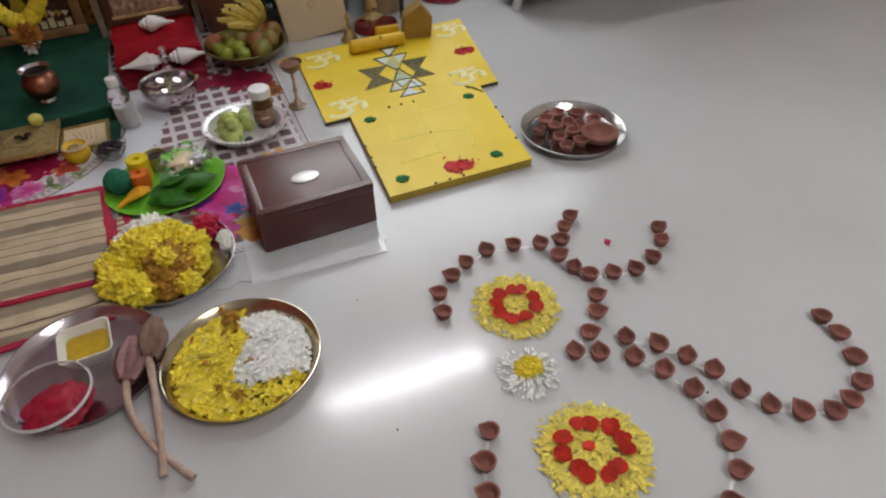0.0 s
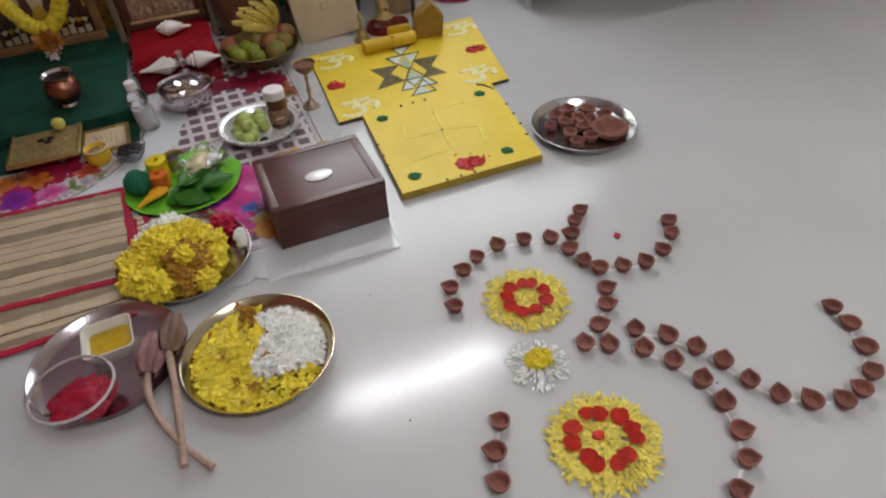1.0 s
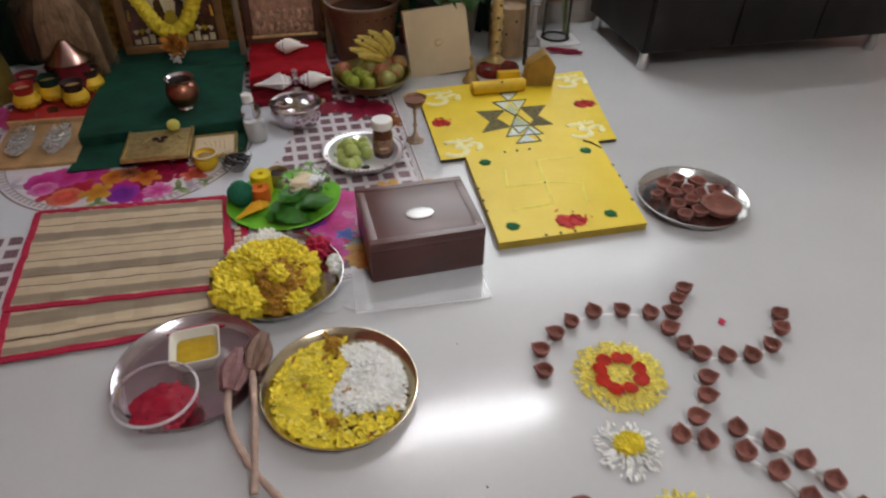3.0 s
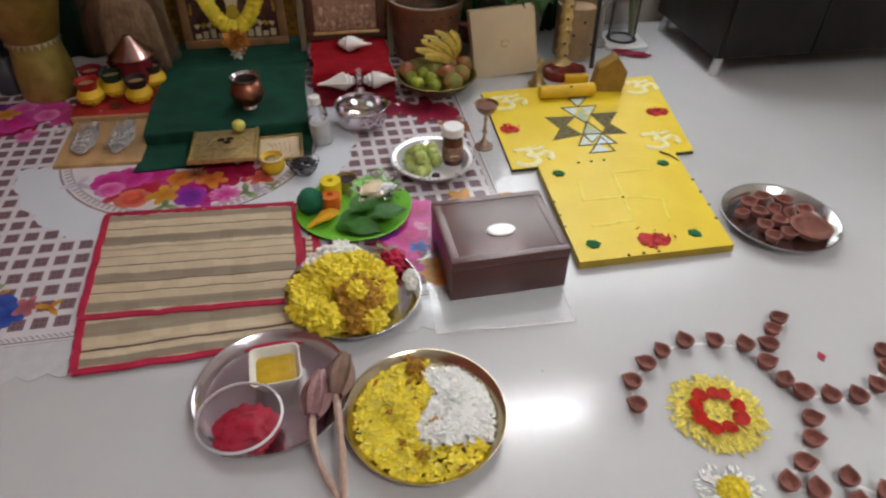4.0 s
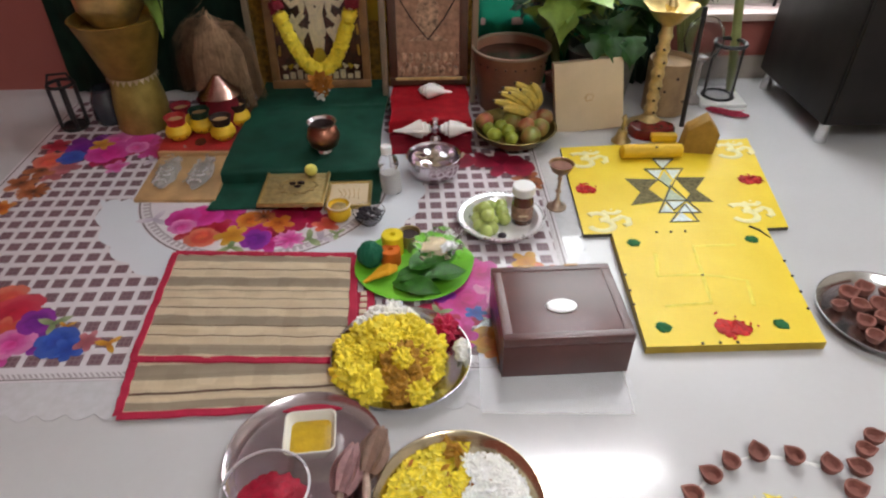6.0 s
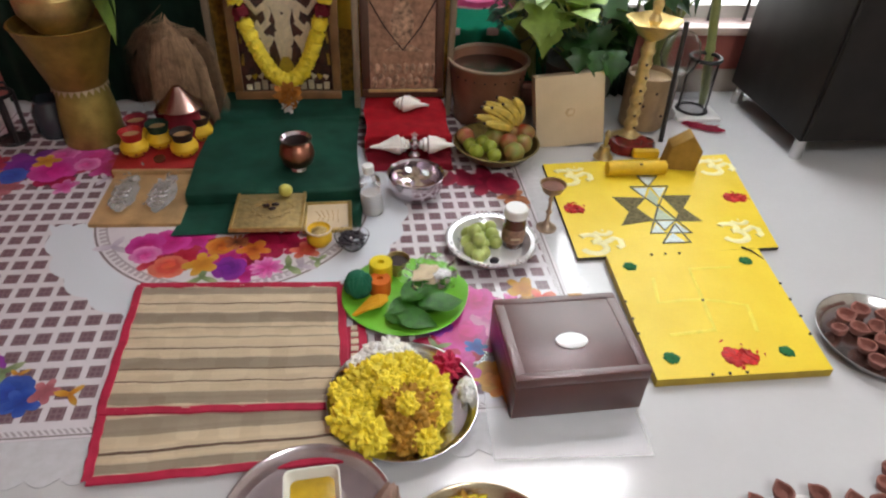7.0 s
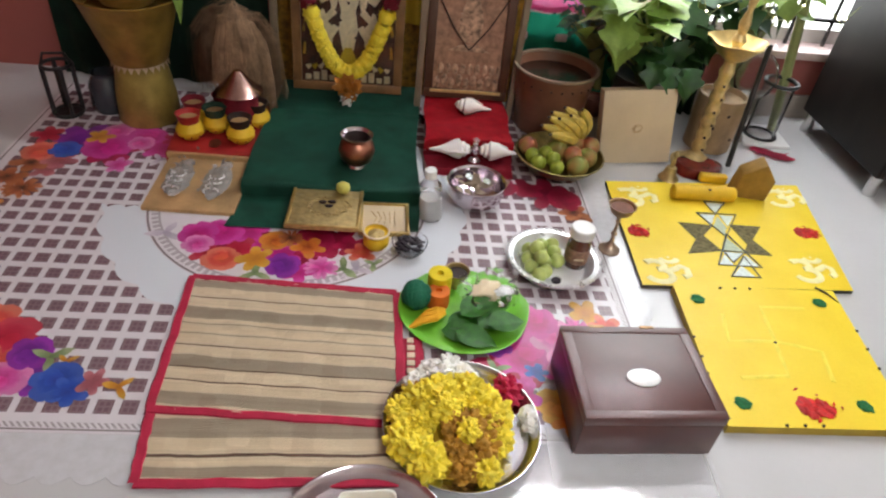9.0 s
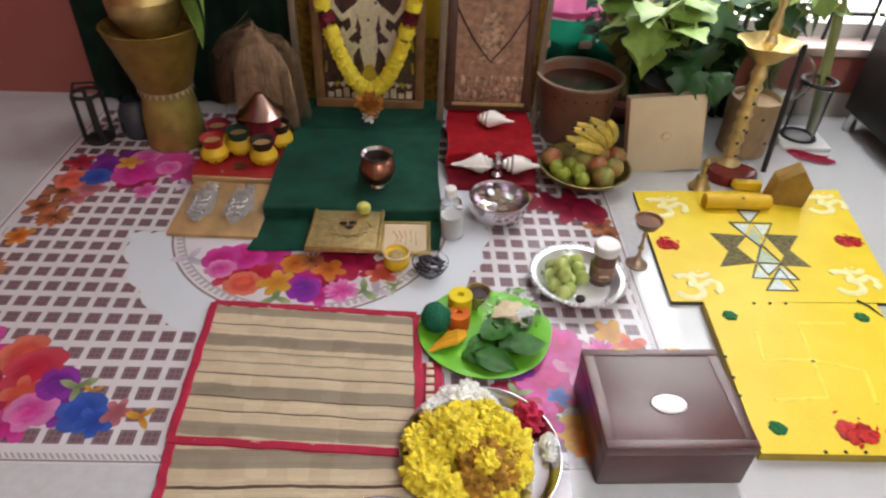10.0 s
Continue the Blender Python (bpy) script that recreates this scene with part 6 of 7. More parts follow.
def conch(x, y, z, s, yaw, label):
    th = thing("conch_shell", pose(x, y, z, 0, 0, yaw), label, "conch", "conch shells")
    prof = [(0.0, -0.075), (0.004, -0.07), (0.009, -0.045), (0.02, -0.02), (0.031, 0.0), (0.034, 0.014), (0.024, 0.020), (0.026, 0.028), (0.016, 0.034), (0.017, 0.040), (0.008, 0.046), (0.0, 0.052)]
    m = Matrix.Rotation(radians(90), 4, "Y") @ Matrix.Diagonal((0.8, 1, 1, 1))
    part("whorl", lathe(B(), [(r * s, h * s) for r, h in prof], 28, m, 0.06), M_BONE, th)
    part("lip", tube(B(), [(0.035 * s, -0.028 * s, 0.004), (0.0, -0.034 * s, 0.01), (-0.04 * s, -0.018 * s, 0.004)], [0.003, 0.006, 0.003], 8), M_BONE, th)
    return th


conch(0.0, 2.40, 0.062, 1.1, 6, "white conch shell lying on red cloth")
conch(0.125, 2.40, 0.062, 1.05, 176, "white conch shell pointing outward on red cloth")
conch(0.055, 2.60, 0.112, 1.0, 168, "white conch shell on the upper red step")
bl = thing("silver_idol_bell", pose(0.062, 2.385, 0.030), "small ornate silver stand between the conches", "ornament")
part("body", lathe(B(), [(0, 0), (0.018, 0), (0.02, 0.006), (0.01, 0.018), (0.016, 0.034), (0.017, 0.05), (0.008, 0.06), (0.009, 0.066), (0, 0.076)], 24), M_STEELD, bl)
part("flower", blossom(0.013, 7, 3, 5, 0.008), M_PINKP, bl, "pink flower on top", smooth=0).matrix_basis = pose(0, 0, 0.072)
solo("silver_cup", lathe(B(), [(0, 0), (0.012, 0), (0.014, 0.03), (0.013, 0.03), (0.01, 0.004), (0, 0.004)], 20), M_STEEL, pose(-0.1, 2.66, 0.0022), "tiny steel cup beside the red stand", "cup")

# ---- framed pictures ----


def picture(name, x0, x1, y, z0, h, fw, lean, mw, label):
    th = thing(name, pose((x0 + x1) / 2, y, z0, -lean, 0, 0), label, "picture", "framed pictures")
    w = (x1 - x0) / 2
    for nm, a in (("rail", (-w, w, 0, fw)), ("rail", (-w, w, h - fw, h)), ("stile", (-w, -w + fw, fw, h - fw)), ("stile", (w - fw, w, fw, h - fw))):
        part(nm, box(B(), a[0], a[1], -0.012, 0.012, a[2], a[3], 0.003), mw, th)
    return th, w


pic, w = picture("framed_picture", -0.545, -0.172, 2.77, 0.058, 0.66, 0.03, 6, M_WOODF, "brown-framed picture with plain cream shapes, hung with a garland")
part("ground", box(B(), -w + 0.03, w - 0.03, 0.0, 0.006, 0.03, 0.63), M_PICD, pic)
for k in range(11):
    x = -0.135 + 0.027 * k
    part("band_shape", box(B(), x - 0.010, x + 0.010, -0.003, -0.0005, 0.034, 0.052 + 0.008 * (k % 3)), M_PICL, pic, smooth=0)
for nm, o in (("cream_shape", [(-0.018, 0.14), (0.018, 0.14), (0.032, 0.21), (0.024, 0.27), (0.044, 0.34), (0.02, 0.37), (0.026, 0.42), (0.0, 0.46), (-0.026, 0.42), (-0.02, 0.37), (-0.044, 0.34), (-0.024, 0.27), (-0.032, 0.21)]),
              ("cream_shape", [(-0.075, 0.42), (-0.06, 0.44), (-0.05, 0.40), (-0.06, 0.38)]), ("cream_shape", [(0.075, 0.42), (0.06, 0.44), (0.05, 0.40), (0.06, 0.38)]),
              ("cream_shape", [(-0.085, 0.13), (-0.06, 0.12), (-0.055, 0.22), (-0.075, 0.24)]), ("cream_shape", [(0.085, 0.13), (0.06, 0.12), (0.055, 0.22), (0.075, 0.24)])):
    b = prism(B(), o, 0, 0.002)
    bmesh.ops.transform(b, matrix=Matrix.Translation((0, -0.0005, 0)) @ Matrix.Rotation(radians(90), 4, "X"), verts=b.verts)
    part(nm, b, M_PICL, pic, smooth=0)
for k in range(8):
    sx = -1 if k % 2 else 1
    x, zc = sx * (0.03 + 0.018 * (k // 2)), (0.44, 0.30, 0.17, 0.24)[k // 2]
    b = B()
    blob(b, (x, -0.0015, zc), (0.012, 0.0025, 0.03), 2, 0.4, 3)
    part("cream_shape", b, M_PICL, pic)
for k in range(5):
    part("dark_shape", blob(B(), (0.03 * math.sin(k * 2.1), -0.003, 0.13 + 0.055 * k), (0.005, 0.002, 0.005), 2, 0.4, 3), M_PICD, pic)
def band_shape(pts, r, m):
    bm = tube(B(), [(x, 0, z) for x, z in pts], r, 8)
    for v in bm.verts:
        v.co.y = -0.0022 + 0.12 * v.co.y
    part("cream_shape", bm, m, pic, smooth=0)


for sx in (-1, 1):
    band_shape([(sx * 0.04, 0.33), (sx * 0.085, 0.30), (sx * 0.115, 0.34), (sx * 0.125, 0.40)], [0.013, 0.012, 0.010, 0.008], M_PICL)
    band_shape([(sx * 0.045, 0.27), (sx * 0.09, 0.225), (sx * 0.12, 0.255), (sx * 0.132, 0.30)], [0.012, 0.011, 0.009, 0.007], M_PICL)
    band_shape([(sx * 0.04, 0.22), (sx * 0.075, 0.16), (sx * 0.10, 0.13)], [0.012, 0.011, 0.008], M_PICL)
    band_shape([(sx * 0.05, 0.40), (sx * 0.075, 0.46), (sx * 0.06, 0.53)], [0.012, 0.010, 0.006], M_PICL)
    for k in range(6):
        band_shape([(sx * (0.02 + 0.021 * k), 0.105 - 0.004 * k), (sx * (0.03 + 0.022 * k), 0.075)], [0.004, 0.010], M_PICL if k % 2 else M_YCLOTH)
    for k in range(5):
        band_shape([(sx * 0.148, 0.12 + 0.075 * k), (sx * 0.144, 0.16 + 0.075 * k)], [0.005, 0.004], M_BROCADE)
b = prism(B(), [(-0.05, 0.06), (0.05, 0.06), (0.012, 0.15), (-0.012, 0.15)], 0, 0.002)
bmesh.ops.transform(b, matrix=Matrix.Translation((0, -0.0028, 0)) @ Matrix.Rotation(radians(90), 4, "X"), verts=b.verts)
part("gold_shape", b, M_YCLOTH, pic, smooth=0)
part("pane", box(B(), -w + 0.03, w - 0.03, -0.0065, -0.005, 0.03, 0.63), M_GLASS, pic, "clear glass")
pic2, w = picture("framed_picture", -0.098, 0.190, 2.715, 0.086, 0.40, 0.030, 7, M_DWOOD, "dark-framed bronze relief picture with plain shapes")
part("ground", box(B(), -w + 0.024, w - 0.024, 0.0, 0.006, 0.024, 0.376), M_PICB, pic2)
part("gilt_slip", box(B(), -w + 0.022, w - 0.022, -0.0155, -0.0125, 0.020, 0.031, 0.001), M_LAMPB, pic2, "gilt inner strip")
for nm, o in (("relief", [(-0.03, 0.19), (0.03, 0.19), (0.04, 0.26), (0.02, 0.33), (-0.02, 0.33), (-0.04, 0.26)]), ("relief", [(-0.07, 0.16), (0.07, 0.16), (0.03, 0.18), (-0.03, 0.18)])):
    b = prism(B(), o, 0, 0.004)
    bmesh.ops.transform(b, matrix=Matrix.Translation((0, 0.001, 0)) @ Matrix.Rotation(radians(90), 4, "X"), verts=b.verts)
    part(nm, b, M_PICB2, pic2, smooth=0)
for k in range(9):
    x = -0.1 + 0.025 * k
    part("relief", blob(B(), (x, -0.001, 0.05 + 0.012 * (k % 2)), (0.011, 0.004, 0.022), 2, 0.3), M_PICB2, pic2)
    part("relief", blob(B(), (x + 0.01, -0.001, 0.10), (0.010, 0.003, 0.02), 2, 0.4), M_PICB2, pic2)
for s in (-1, 1):
    part("string", tube(B(), [(s * 0.118, -0.008, 0.34), (s * 0.06, -0.007, 0.24), (0, -0.006, 0.165)], 0.0022, 6), M_DARKIN, pic2, "dark cord")

gar = thing("flower_garland", pose(0, 0, 0), "thick garland of yellow flowers hung round the frame", "garland")
pts = []
for k in range(25):
    f = k / 24
    t = -1 + 2 * f
    pts.append(Vector((-0.352 + 0.148 * math.copysign(min(1, abs(t) ** 0.8 * 1.12), t), 2.715 + 0.03 * abs(t), 0.150 + 0.37 * abs(t) ** 1.7)))
rr = random.Random(3)
for k, p in enumerate(pts):
    d = (pts[min(k + 1, 24)] - pts[max(k - 1, 0)]).normalized()
    q = d.to_track_quat("Z", "Y").to_matrix().to_4x4()
    b = B()
    for i in range(46):
        a, e = rr.uniform(0, 2 * math.pi), rr.uniform(-0.014, 0.014)
        m = Matrix.Translation(p) @ q @ Matrix.Rotation(a, 4, "Z") @ pose(0.020, 0, e, 0, rr.uniform(-90, -40), rr.uniform(-20, 20))
        vs = [b.verts.new(m @ Vector(c)) for c in ((-0.006, -0.006, 0), (0.011, -0.009, 0.001), (0.016, 0, 0.003), (0.011, 0.009, 0.001), (-0.006, 0.006, 0))]
        b.faces.new(vs)
    lathe(b, [(0, -0.017), (0.024, -0.015), (0.0265, 0), (0.024, 0.015), (0, 0.017)], 14, Matrix.Translation(p) @ q @ (Matrix.Diagonal((0.8, 0.8, 0.6, 1)) if k in (3, 21) else Matrix()))
    part("flower_ring", b, M_REDD if k in (3, 21) else M_YPETAL, gar, "dark red joint" if k in (3, 21) else "", smooth=0)
tas = part("pendant", blossom(0.044, 10, 5, 12, 0.030), M_OPETAL, gar, "rust and white pendant flower", smooth=0)
tas.matrix_basis = pose(-0.353, 2.68, 0.108, 60, 0, 0) @ Matrix.Diagonal((1.25, 1.25, 1.25, 1))
t2 = part("pendant", blossom(0.032, 9, 3, 14, 0.018), M_WHITEP, gar, "white pendant flower", smooth=0)
t2.matrix_basis = pose(-0.353, 2.665, 0.086, 100, 0, 20) @ Matrix.Diagonal((1.2, 1.2, 1.2, 1))

# ---- posts and drapes behind ----
for x, y, lx in ((-0.60, 2.76, 0.03), (-0.116, 2.70, 0.01), (0.212, 2.74, 0.01)):
    th = solo("altar_post", box(B(), -0.011, 0.011, -0.011, 0.011, 0, 0.95, 0.003), M_POST, pose(x, y, 0.0022, 2, lx * 40, 0), "slim grey-brown wooden post beside the frames", "post", "altar posts")


def drape(name, x0, x1, y, z0, z1, material, label, waves=5, amp=0.012):
    th = thing(name, pose(0, 0, 0), label, "drape", "hanging drapes")
    wave = lambda u, v: y + amp * math.sin(u * waves * 6.28 + 0.6 * math.sin(v * 3)) * (1.1 - 0.5 * v)
    part("fabric", cloth_sheet(lambda u, v: Vector((x0 + (x1 - x0) * u, wave(u, v), z0 + (z1 - z0) * v)), 60, 14), material, th, smooth=70)
    part("hem", cloth_sheet(lambda u, v: Vector((x0 + (x1 - x0) * u, wave(u, 0.02 * v) - 0.003, z0 + 0.002 + 0.018 * v)), 60, 1, 0.0015), material, th, smooth=70)
    return th


drape("green_drape", -1.36, -0.635, 2.88, 0.004, 1.15, M_GREEND, "dark green cloth hanging against the wall", 6)
drape("brocade_drape", -0.632, 0.24, 2.885, 0.004, 1.1, M_BROCADE, "gold-brown brocade cloth hanging behind the pictures", 7, 0.008)
drape("yellow_drape", -0.190, -0.105, 2.825, 0.29, 1.0, M_YCLOTH, "bright yellow cloth strip beside the frame", 1, 0.006)
drape("sea_green_drape", 0.22, 0.80, 2.895, 0.004, 0.34, M_CLOTHG, "sea-green cloth hung low behind the plants", 4)
drape("pink_drape", 0.22, 0.80, 2.90, 0.345, 0.60, M_CLOTHP, "pink cloth edge above the green one", 4)
drape("window_shade_cloth", 0.81, 0.95, 2.885, 0.004, 0.30, M_GREEND, "dark cloth hung low under the window", 4)

# ---- vase, lantern, fibre mound ----
vs_ = thing("tall_gold_vase", pose(-0.985, 2.60, 0.0035), "tall gold cloth-wrapped vase with a flared basket top", "vase")
part("base", lathe(B(), [(0, 0), (0.092, 0), (0.095, 0.006), (0.09, 0.09), (0.078, 0.17), (0.076, 0.19), (0, 0.19)], 40), M_GOLDL, vs_, "khaki-gold cloth wrap, lightened to carry the vase's shading")
part("basket", lathe(B(), [(0.076, 0.19), (0.085, 0.2), (0.115, 0.30), (0.142, 0.385), (0.146, 0.39), (0.14, 0.392), (0.12, 0.36), (0, 0.34)], 40), M_GOLD, vs_)
b = B()
for k in range(26):
    a0, a1, am_ = (2 * math.pi * (k + d) / 26 for d in (0, 1, 0.5))
    r0, r1 = 0.0815, 0.088
    vsq = [b.verts.new((r0 * math.cos(a0), r0 * math.sin(a0), 0.196)), b.verts.new((r0 * math.cos(a1), r0 * math.sin(a1), 0.196)), b.verts.new((r1 * math.cos(am_), r1 * math.sin(am_), 0.178))]
    b.faces.new(vsq)
bmesh.ops.solidify(b, geom=b.faces[:], thickness=0.001)
part("zigzag_trim", b, M_PEACH, vs_, "pale zigzag trim", smooth=0)
part("pot", lathe(B(), [(0, 0.35), (0.07, 0.37), (0.105, 0.42), (0.11, 0.47), (0.08, 0.52), (0.065, 0.53), (0.075, 0.55), (0.06, 0.55), (0, 0.5)], 40), M_BRASS, vs_, "shiny brass pot")
for k in range(2):
    b = leaf_mesh(0.19, 0.115, 0, 0.75, k, 0.2)
    bmesh.ops.solidify(b, geom=b.faces[:], thickness=0.001)
    lf = part("leaf", b, M_LEAFB if k == 0 else M_LEAF, vs_, "drooping green leaf", smooth=60)
    lf.matrix_basis = pose(0.085, 0.0, 0.545, 0, 38, (-12, 30)[k])


def lantern(x, y, s, label, glass):
    th = thing("wire_lantern", pose(x, y, 0.0025, 0, 0, 12), label, "lantern", "wire lanterns")
    for z in (0.008, 0.165):
        part("ring", tube(B(), [(0.042 * s * math.cos(t), 0.042 * s * math.sin(t), z * s) for t in np.linspace(0, 6.2832, 25)], 0.006 * s, 6), M_IRON, th)
    for k in range(2 if glass else 4):
        a = math.pi * k - 0.3 if glass else math.pi / 2 * k + 0.4
        part("upright", tube(B(), [(0.042 * s * math.cos(a), 0.042 * s * math.sin(a), 0.004), (0.042 * s * math.cos(a), 0.042 * s * math.sin(a), 0.165 * s)], (0.003 if glass else 0.007) * s, 6), M_IRON, th)
    if not glass:
        part("handle", tube(B(), [(-0.042 * s, 0, 0.165 * s), (-0.03 * s, 0, 0.2 * s), (0.03 * s, 0, 0.2 * s), (0.042 * s, 0, 0.165 * s)], 0.0045 * s, 6), M_IRON, th)
    part("base_plate", lathe(B(), [(0, 0), (0.044 * s, 0), (0.044 * s, 0.006), (0, 0.006)], 24), M_IRON, th)
    if glass:
        part("chimney", lathe(B(), [(0.037 * s, 0.007), (0.038 * s, 0.1 * s), (0.038 * s, 0.155 * s), (0.0365 * s, 0.155 * s), (0.0365 * s, 0.1 * s), (0.0355 * s, 0.007)], 28), M_PLASTIC, th, "clear glass chimney")


lantern(-1.235, 2.585, 1.0, "small black wire lantern beside the vase", False)
solo("smoked_glass_jar", lathe(B(), [(0, 0), (0.05, 0), (0.058, 0.02), (0.055, 0.09), (0.04, 0.12), (0.042, 0.13), (0.036, 0.13), (0.05, 0.088), (0.05, 0.02), (0, 0.006)], 32), mat("smoked_glass", (0.04, 0.05, 0.06), 0.12, 0, 0.1, 20, 0, coat=0.5), pose(-1.12, 2.635, 0.0025), "dark smoked glass jar behind the lantern", "jar")

hm = thing("fibre_mound", pose(-0.69, 2.60, 0.003), "shaggy brown coir fibre mound over a copper cone", "fibre mound")
rr = random.Random(17)
part("core", blob(B(), (0, 0.045, 0.16), (0.08, 0.035, 0.15), 3, 0.2), M_DARKIN, hm, "dark core")
b = B()
LOCKS = [(rr.uniform(-0.5, 3.64), rr.uniform(0.7, 1.12), rr.gauss(0, 0.02), rr.uniform(0, 1)) for _ in range(30)]
for k in range(2600):
    a, wide, lift, low = LOCKS[k % 30]
    a += rr.gauss(0, 0.07)
    ca, sa = math.cos(a), -math.sin(a) * 0.62
    out = 0.118 * wide + rr.gauss(0, 0.005)
    top = 0.318 + lift + rr.uniform(-0.02, 0.012)
    front = -0.065 < ca * out < 0.085 and sa < -0.15
    end = (0.14 + 0.06 * low if front else 0.12 + 0.08 * low if ca < 0 else 0.03 + 0.12 * low) + rr.uniform(-0.015, 0.015)
    j, r0 = rr.gauss(0, 0.006), rr.uniform(0, 0.02)
    p = [Vector((r0 * ca, 0.02 + r0 * sa, top + rr.uniform(-0.03, 0.0) + 0.06 * rr.random() ** 6)), Vector((out * 0.72 * ca + j, 0.02 + out * 0.72 * sa, top - 0.004)), Vector((out * 1.0 * ca + j, 0.02 + out * sa, top - 0.05)),
         Vector((out * 1.06 * ca + j, 0.02 + out * 1.04 * sa, (top - 0.065) * 0.55 + end * 0.45)), Vector((out * ca + j * 2.4, 0.02 + out * sa, end))]
    wv = Vector((-sa, ca, 0)).normalized() * rr.uniform(0.0008, 0.0017)
    l0 = [b.verts.new(q + wv) for q in p]
    l1 = [b.verts.new(q - wv) for q in p]
    for i in range(4):
        b.faces.new((l0[i], l0[i + 1], l1[i + 1], l1[i]))
fib = part("fibre_cover", b, M_HAIR, hm, "long coarse coir fibres", smooth=0)
fib["kind"] = "stuff"
part("cone", lathe(B(), [(0, 0.245), (0.012, 0.24), (0.02, 0.22), (0.05, 0.15), (0.07, 0.115), (0.074, 0.11), (0.06, 0.108), (0, 0.108)], 36, pose(0.016, -0.075, 0.094) @ Matrix.Diagonal((0.98, 0.98, 0.49, 1))), M_TINNED, hm, "polished tinned copper cone")
part("cone_base", lathe(B(), [(0, 0), (0.05, 0), (0.06, 0.05), (0.05, 0.145), (0, 0.145)], 32, pose(0.016, -0.072, 0.0)), M_REDD, hm, "dark red pot under the cone")

# ---- red board with little pots, carved tray ----
solo("red_board", box(B(), -0.145, 0.155, -0.165, 0.16, 0.0, 0.032, 0.003), M_REDB, pose(-0.722, 2.495, 0.0025, 0, 0, 3), "flat red painted wooden board", "board")
potm = None
for i, (x, y, nc) in enumerate(((-0.808, 2.425, M_REDB), (-0.656, 2.418, M_DARKIN), (-0.742, 2.475, M_GREEND), (-0.628, 2.525, M_DARKIN), (-0.735, 2.565, M_REDD), (-0.815, 2.515, M_REDD))):
    th = thing("painted_pot", pose(x, y, 0.0345, 0, 0, i * 50) @ Matrix.Diagonal((1.12, 1.12, 1.15, 1)), "little yellow clay pot with a dark painted neck", "pot", "painted pots")
    part("body", lathe(B(), [(0, 0), (0.022, 0), (0.036, 0.014), (0.038, 0.026), (0.03, 0.042), (0.026, 0.046)], 32), M_ROLL, th)
    part("neck", lathe(B(), [(0.026, 0.045), (0.0265, 0.052), (0.032, 0.068), (0.033, 0.07), (0.030, 0.07), (0.024, 0.056), (0, 0.054)], 32), nc, th, "dark painted neck")
    part("filling", lathe(B(), [(0, 0.0585), (0.02, 0.058), (0.0255, 0.0575)], 24), M_WOODL, th, "pale brown filling")
    for k in range(10):
        a = 2 * math.pi * k / 10
        part("dot", blob(B(), (0.036 * math.cos(a), 0.036 * math.sin(a), 0.014), 0.0032, 1, 0), M_REDD, th)
tag = solo("gold_medallion", lathe(B(), [(0, 0), (0.018, 0), (0.018, 0.003), (0, 0.004)], 28), M_COPPER, pose(-0.728, 2.385, 0.038, 15, 0, 0), "small round copper medallion on the red board", "medallion")
ft = thing("wooden_tray", pose(-0.733, 2.198, 0.0025, 2.5, 0, -2), "flat wooden tray with two clear glass ornaments", "tray")
part("panel", box(B(), -0.118, 0.128, -0.125, 0.125, 0.0, 0.016, 0.003), M_WOODL, ft)
part("lip", box(B(), -0.124, 0.134, 0.118, 0.130, 0.010, 0.03, 0.002), M_WOODL, ft)
for sx in (-0.055, 0.052):
    b = B()
    blob(b, (sx, 0.0, 0.026), (0.036, 0.074, 0.007), 3, 0.35, 3)
    blob(b, (sx + 0.006, 0.085, 0.024), (0.018, 0.016, 0.009), 2, 0.3)
    part("glass_ornament", b, M_FROST, ft, "clear moulded glass footprint shape", smooth=0)
    b = B()
    for k in range(46):
        chip(b, sx + rnd.gauss(0, 0.016), rnd.gauss(0.005, 0.045), rnd.uniform(0.034, 0.040), rnd.uniform(0.010, 0.022), 0.009, rnd.uniform(0, 360), 35, rnd)
    part("frosting", b, M_FROST, ft, "frosted white facets of the glass", smooth=0)["kind"] = "stuff"
    for k in range(4):
        part("silver_curl", tube(B(), [(sx + 0.02 * math.cos(k + t), -0.06 + 0.024 * k + 0.014 * math.sin(k + t), 0.036) for t in np.linspace(0, 4, 8)], 0.0022, 5), M_SILVER, ft)

# ---- back right: tub, card box, plants, brass lamp ----
tub = thing("plastic_tub", pose(0.348, 2.715, 0.0025), "round translucent brown plastic tub of water", "tub")
part("wall", lathe(B(), [(0, 0), (0.105, 0), (0.11, 0.004), (0.138, 0.215), (0.142, 0.222), (0.138, 0.224), (0.132, 0.214), (0.106, 0.008), (0, 0.008)], 56), M_BUCKET, tub)
part("rim", lathe(B(), [(0.136, 0.216), (0.145, 0.219), (0.146, 0.227), (0.136, 0.228), (0.134, 0.222), (0.136, 0.216)], 56), M_POST, tub, "pale brown rolled rim")
part("water", lathe(B(), [(0, 0.19), (0.129, 0.19)], 48), M_SOIL, tub, "dark water")
for k in range(9):
    a = -2.6 + 0.26 * k
    part("dot", blob(B(), (0.136 * math.cos(a), 0.136 * math.sin(a), 0.185), 0.004, 1, 0), M_DARKIN, tub)
cbx = thing("card_box", pose(0.613, 2.492, 0.0028, -13, -5.5, 0), "plain cream card gift box leaning back", "box")
part("body", box(B(), -0.117, 0.117, 0.001, 0.05, 0.0, 0.240, 0.002), M_PEACH, cbx)
part("lid", box(B(), -0.119, 0.119, -0.012, 0.0, -0.001, 0.242, 0.002), M_PEACH, cbx)
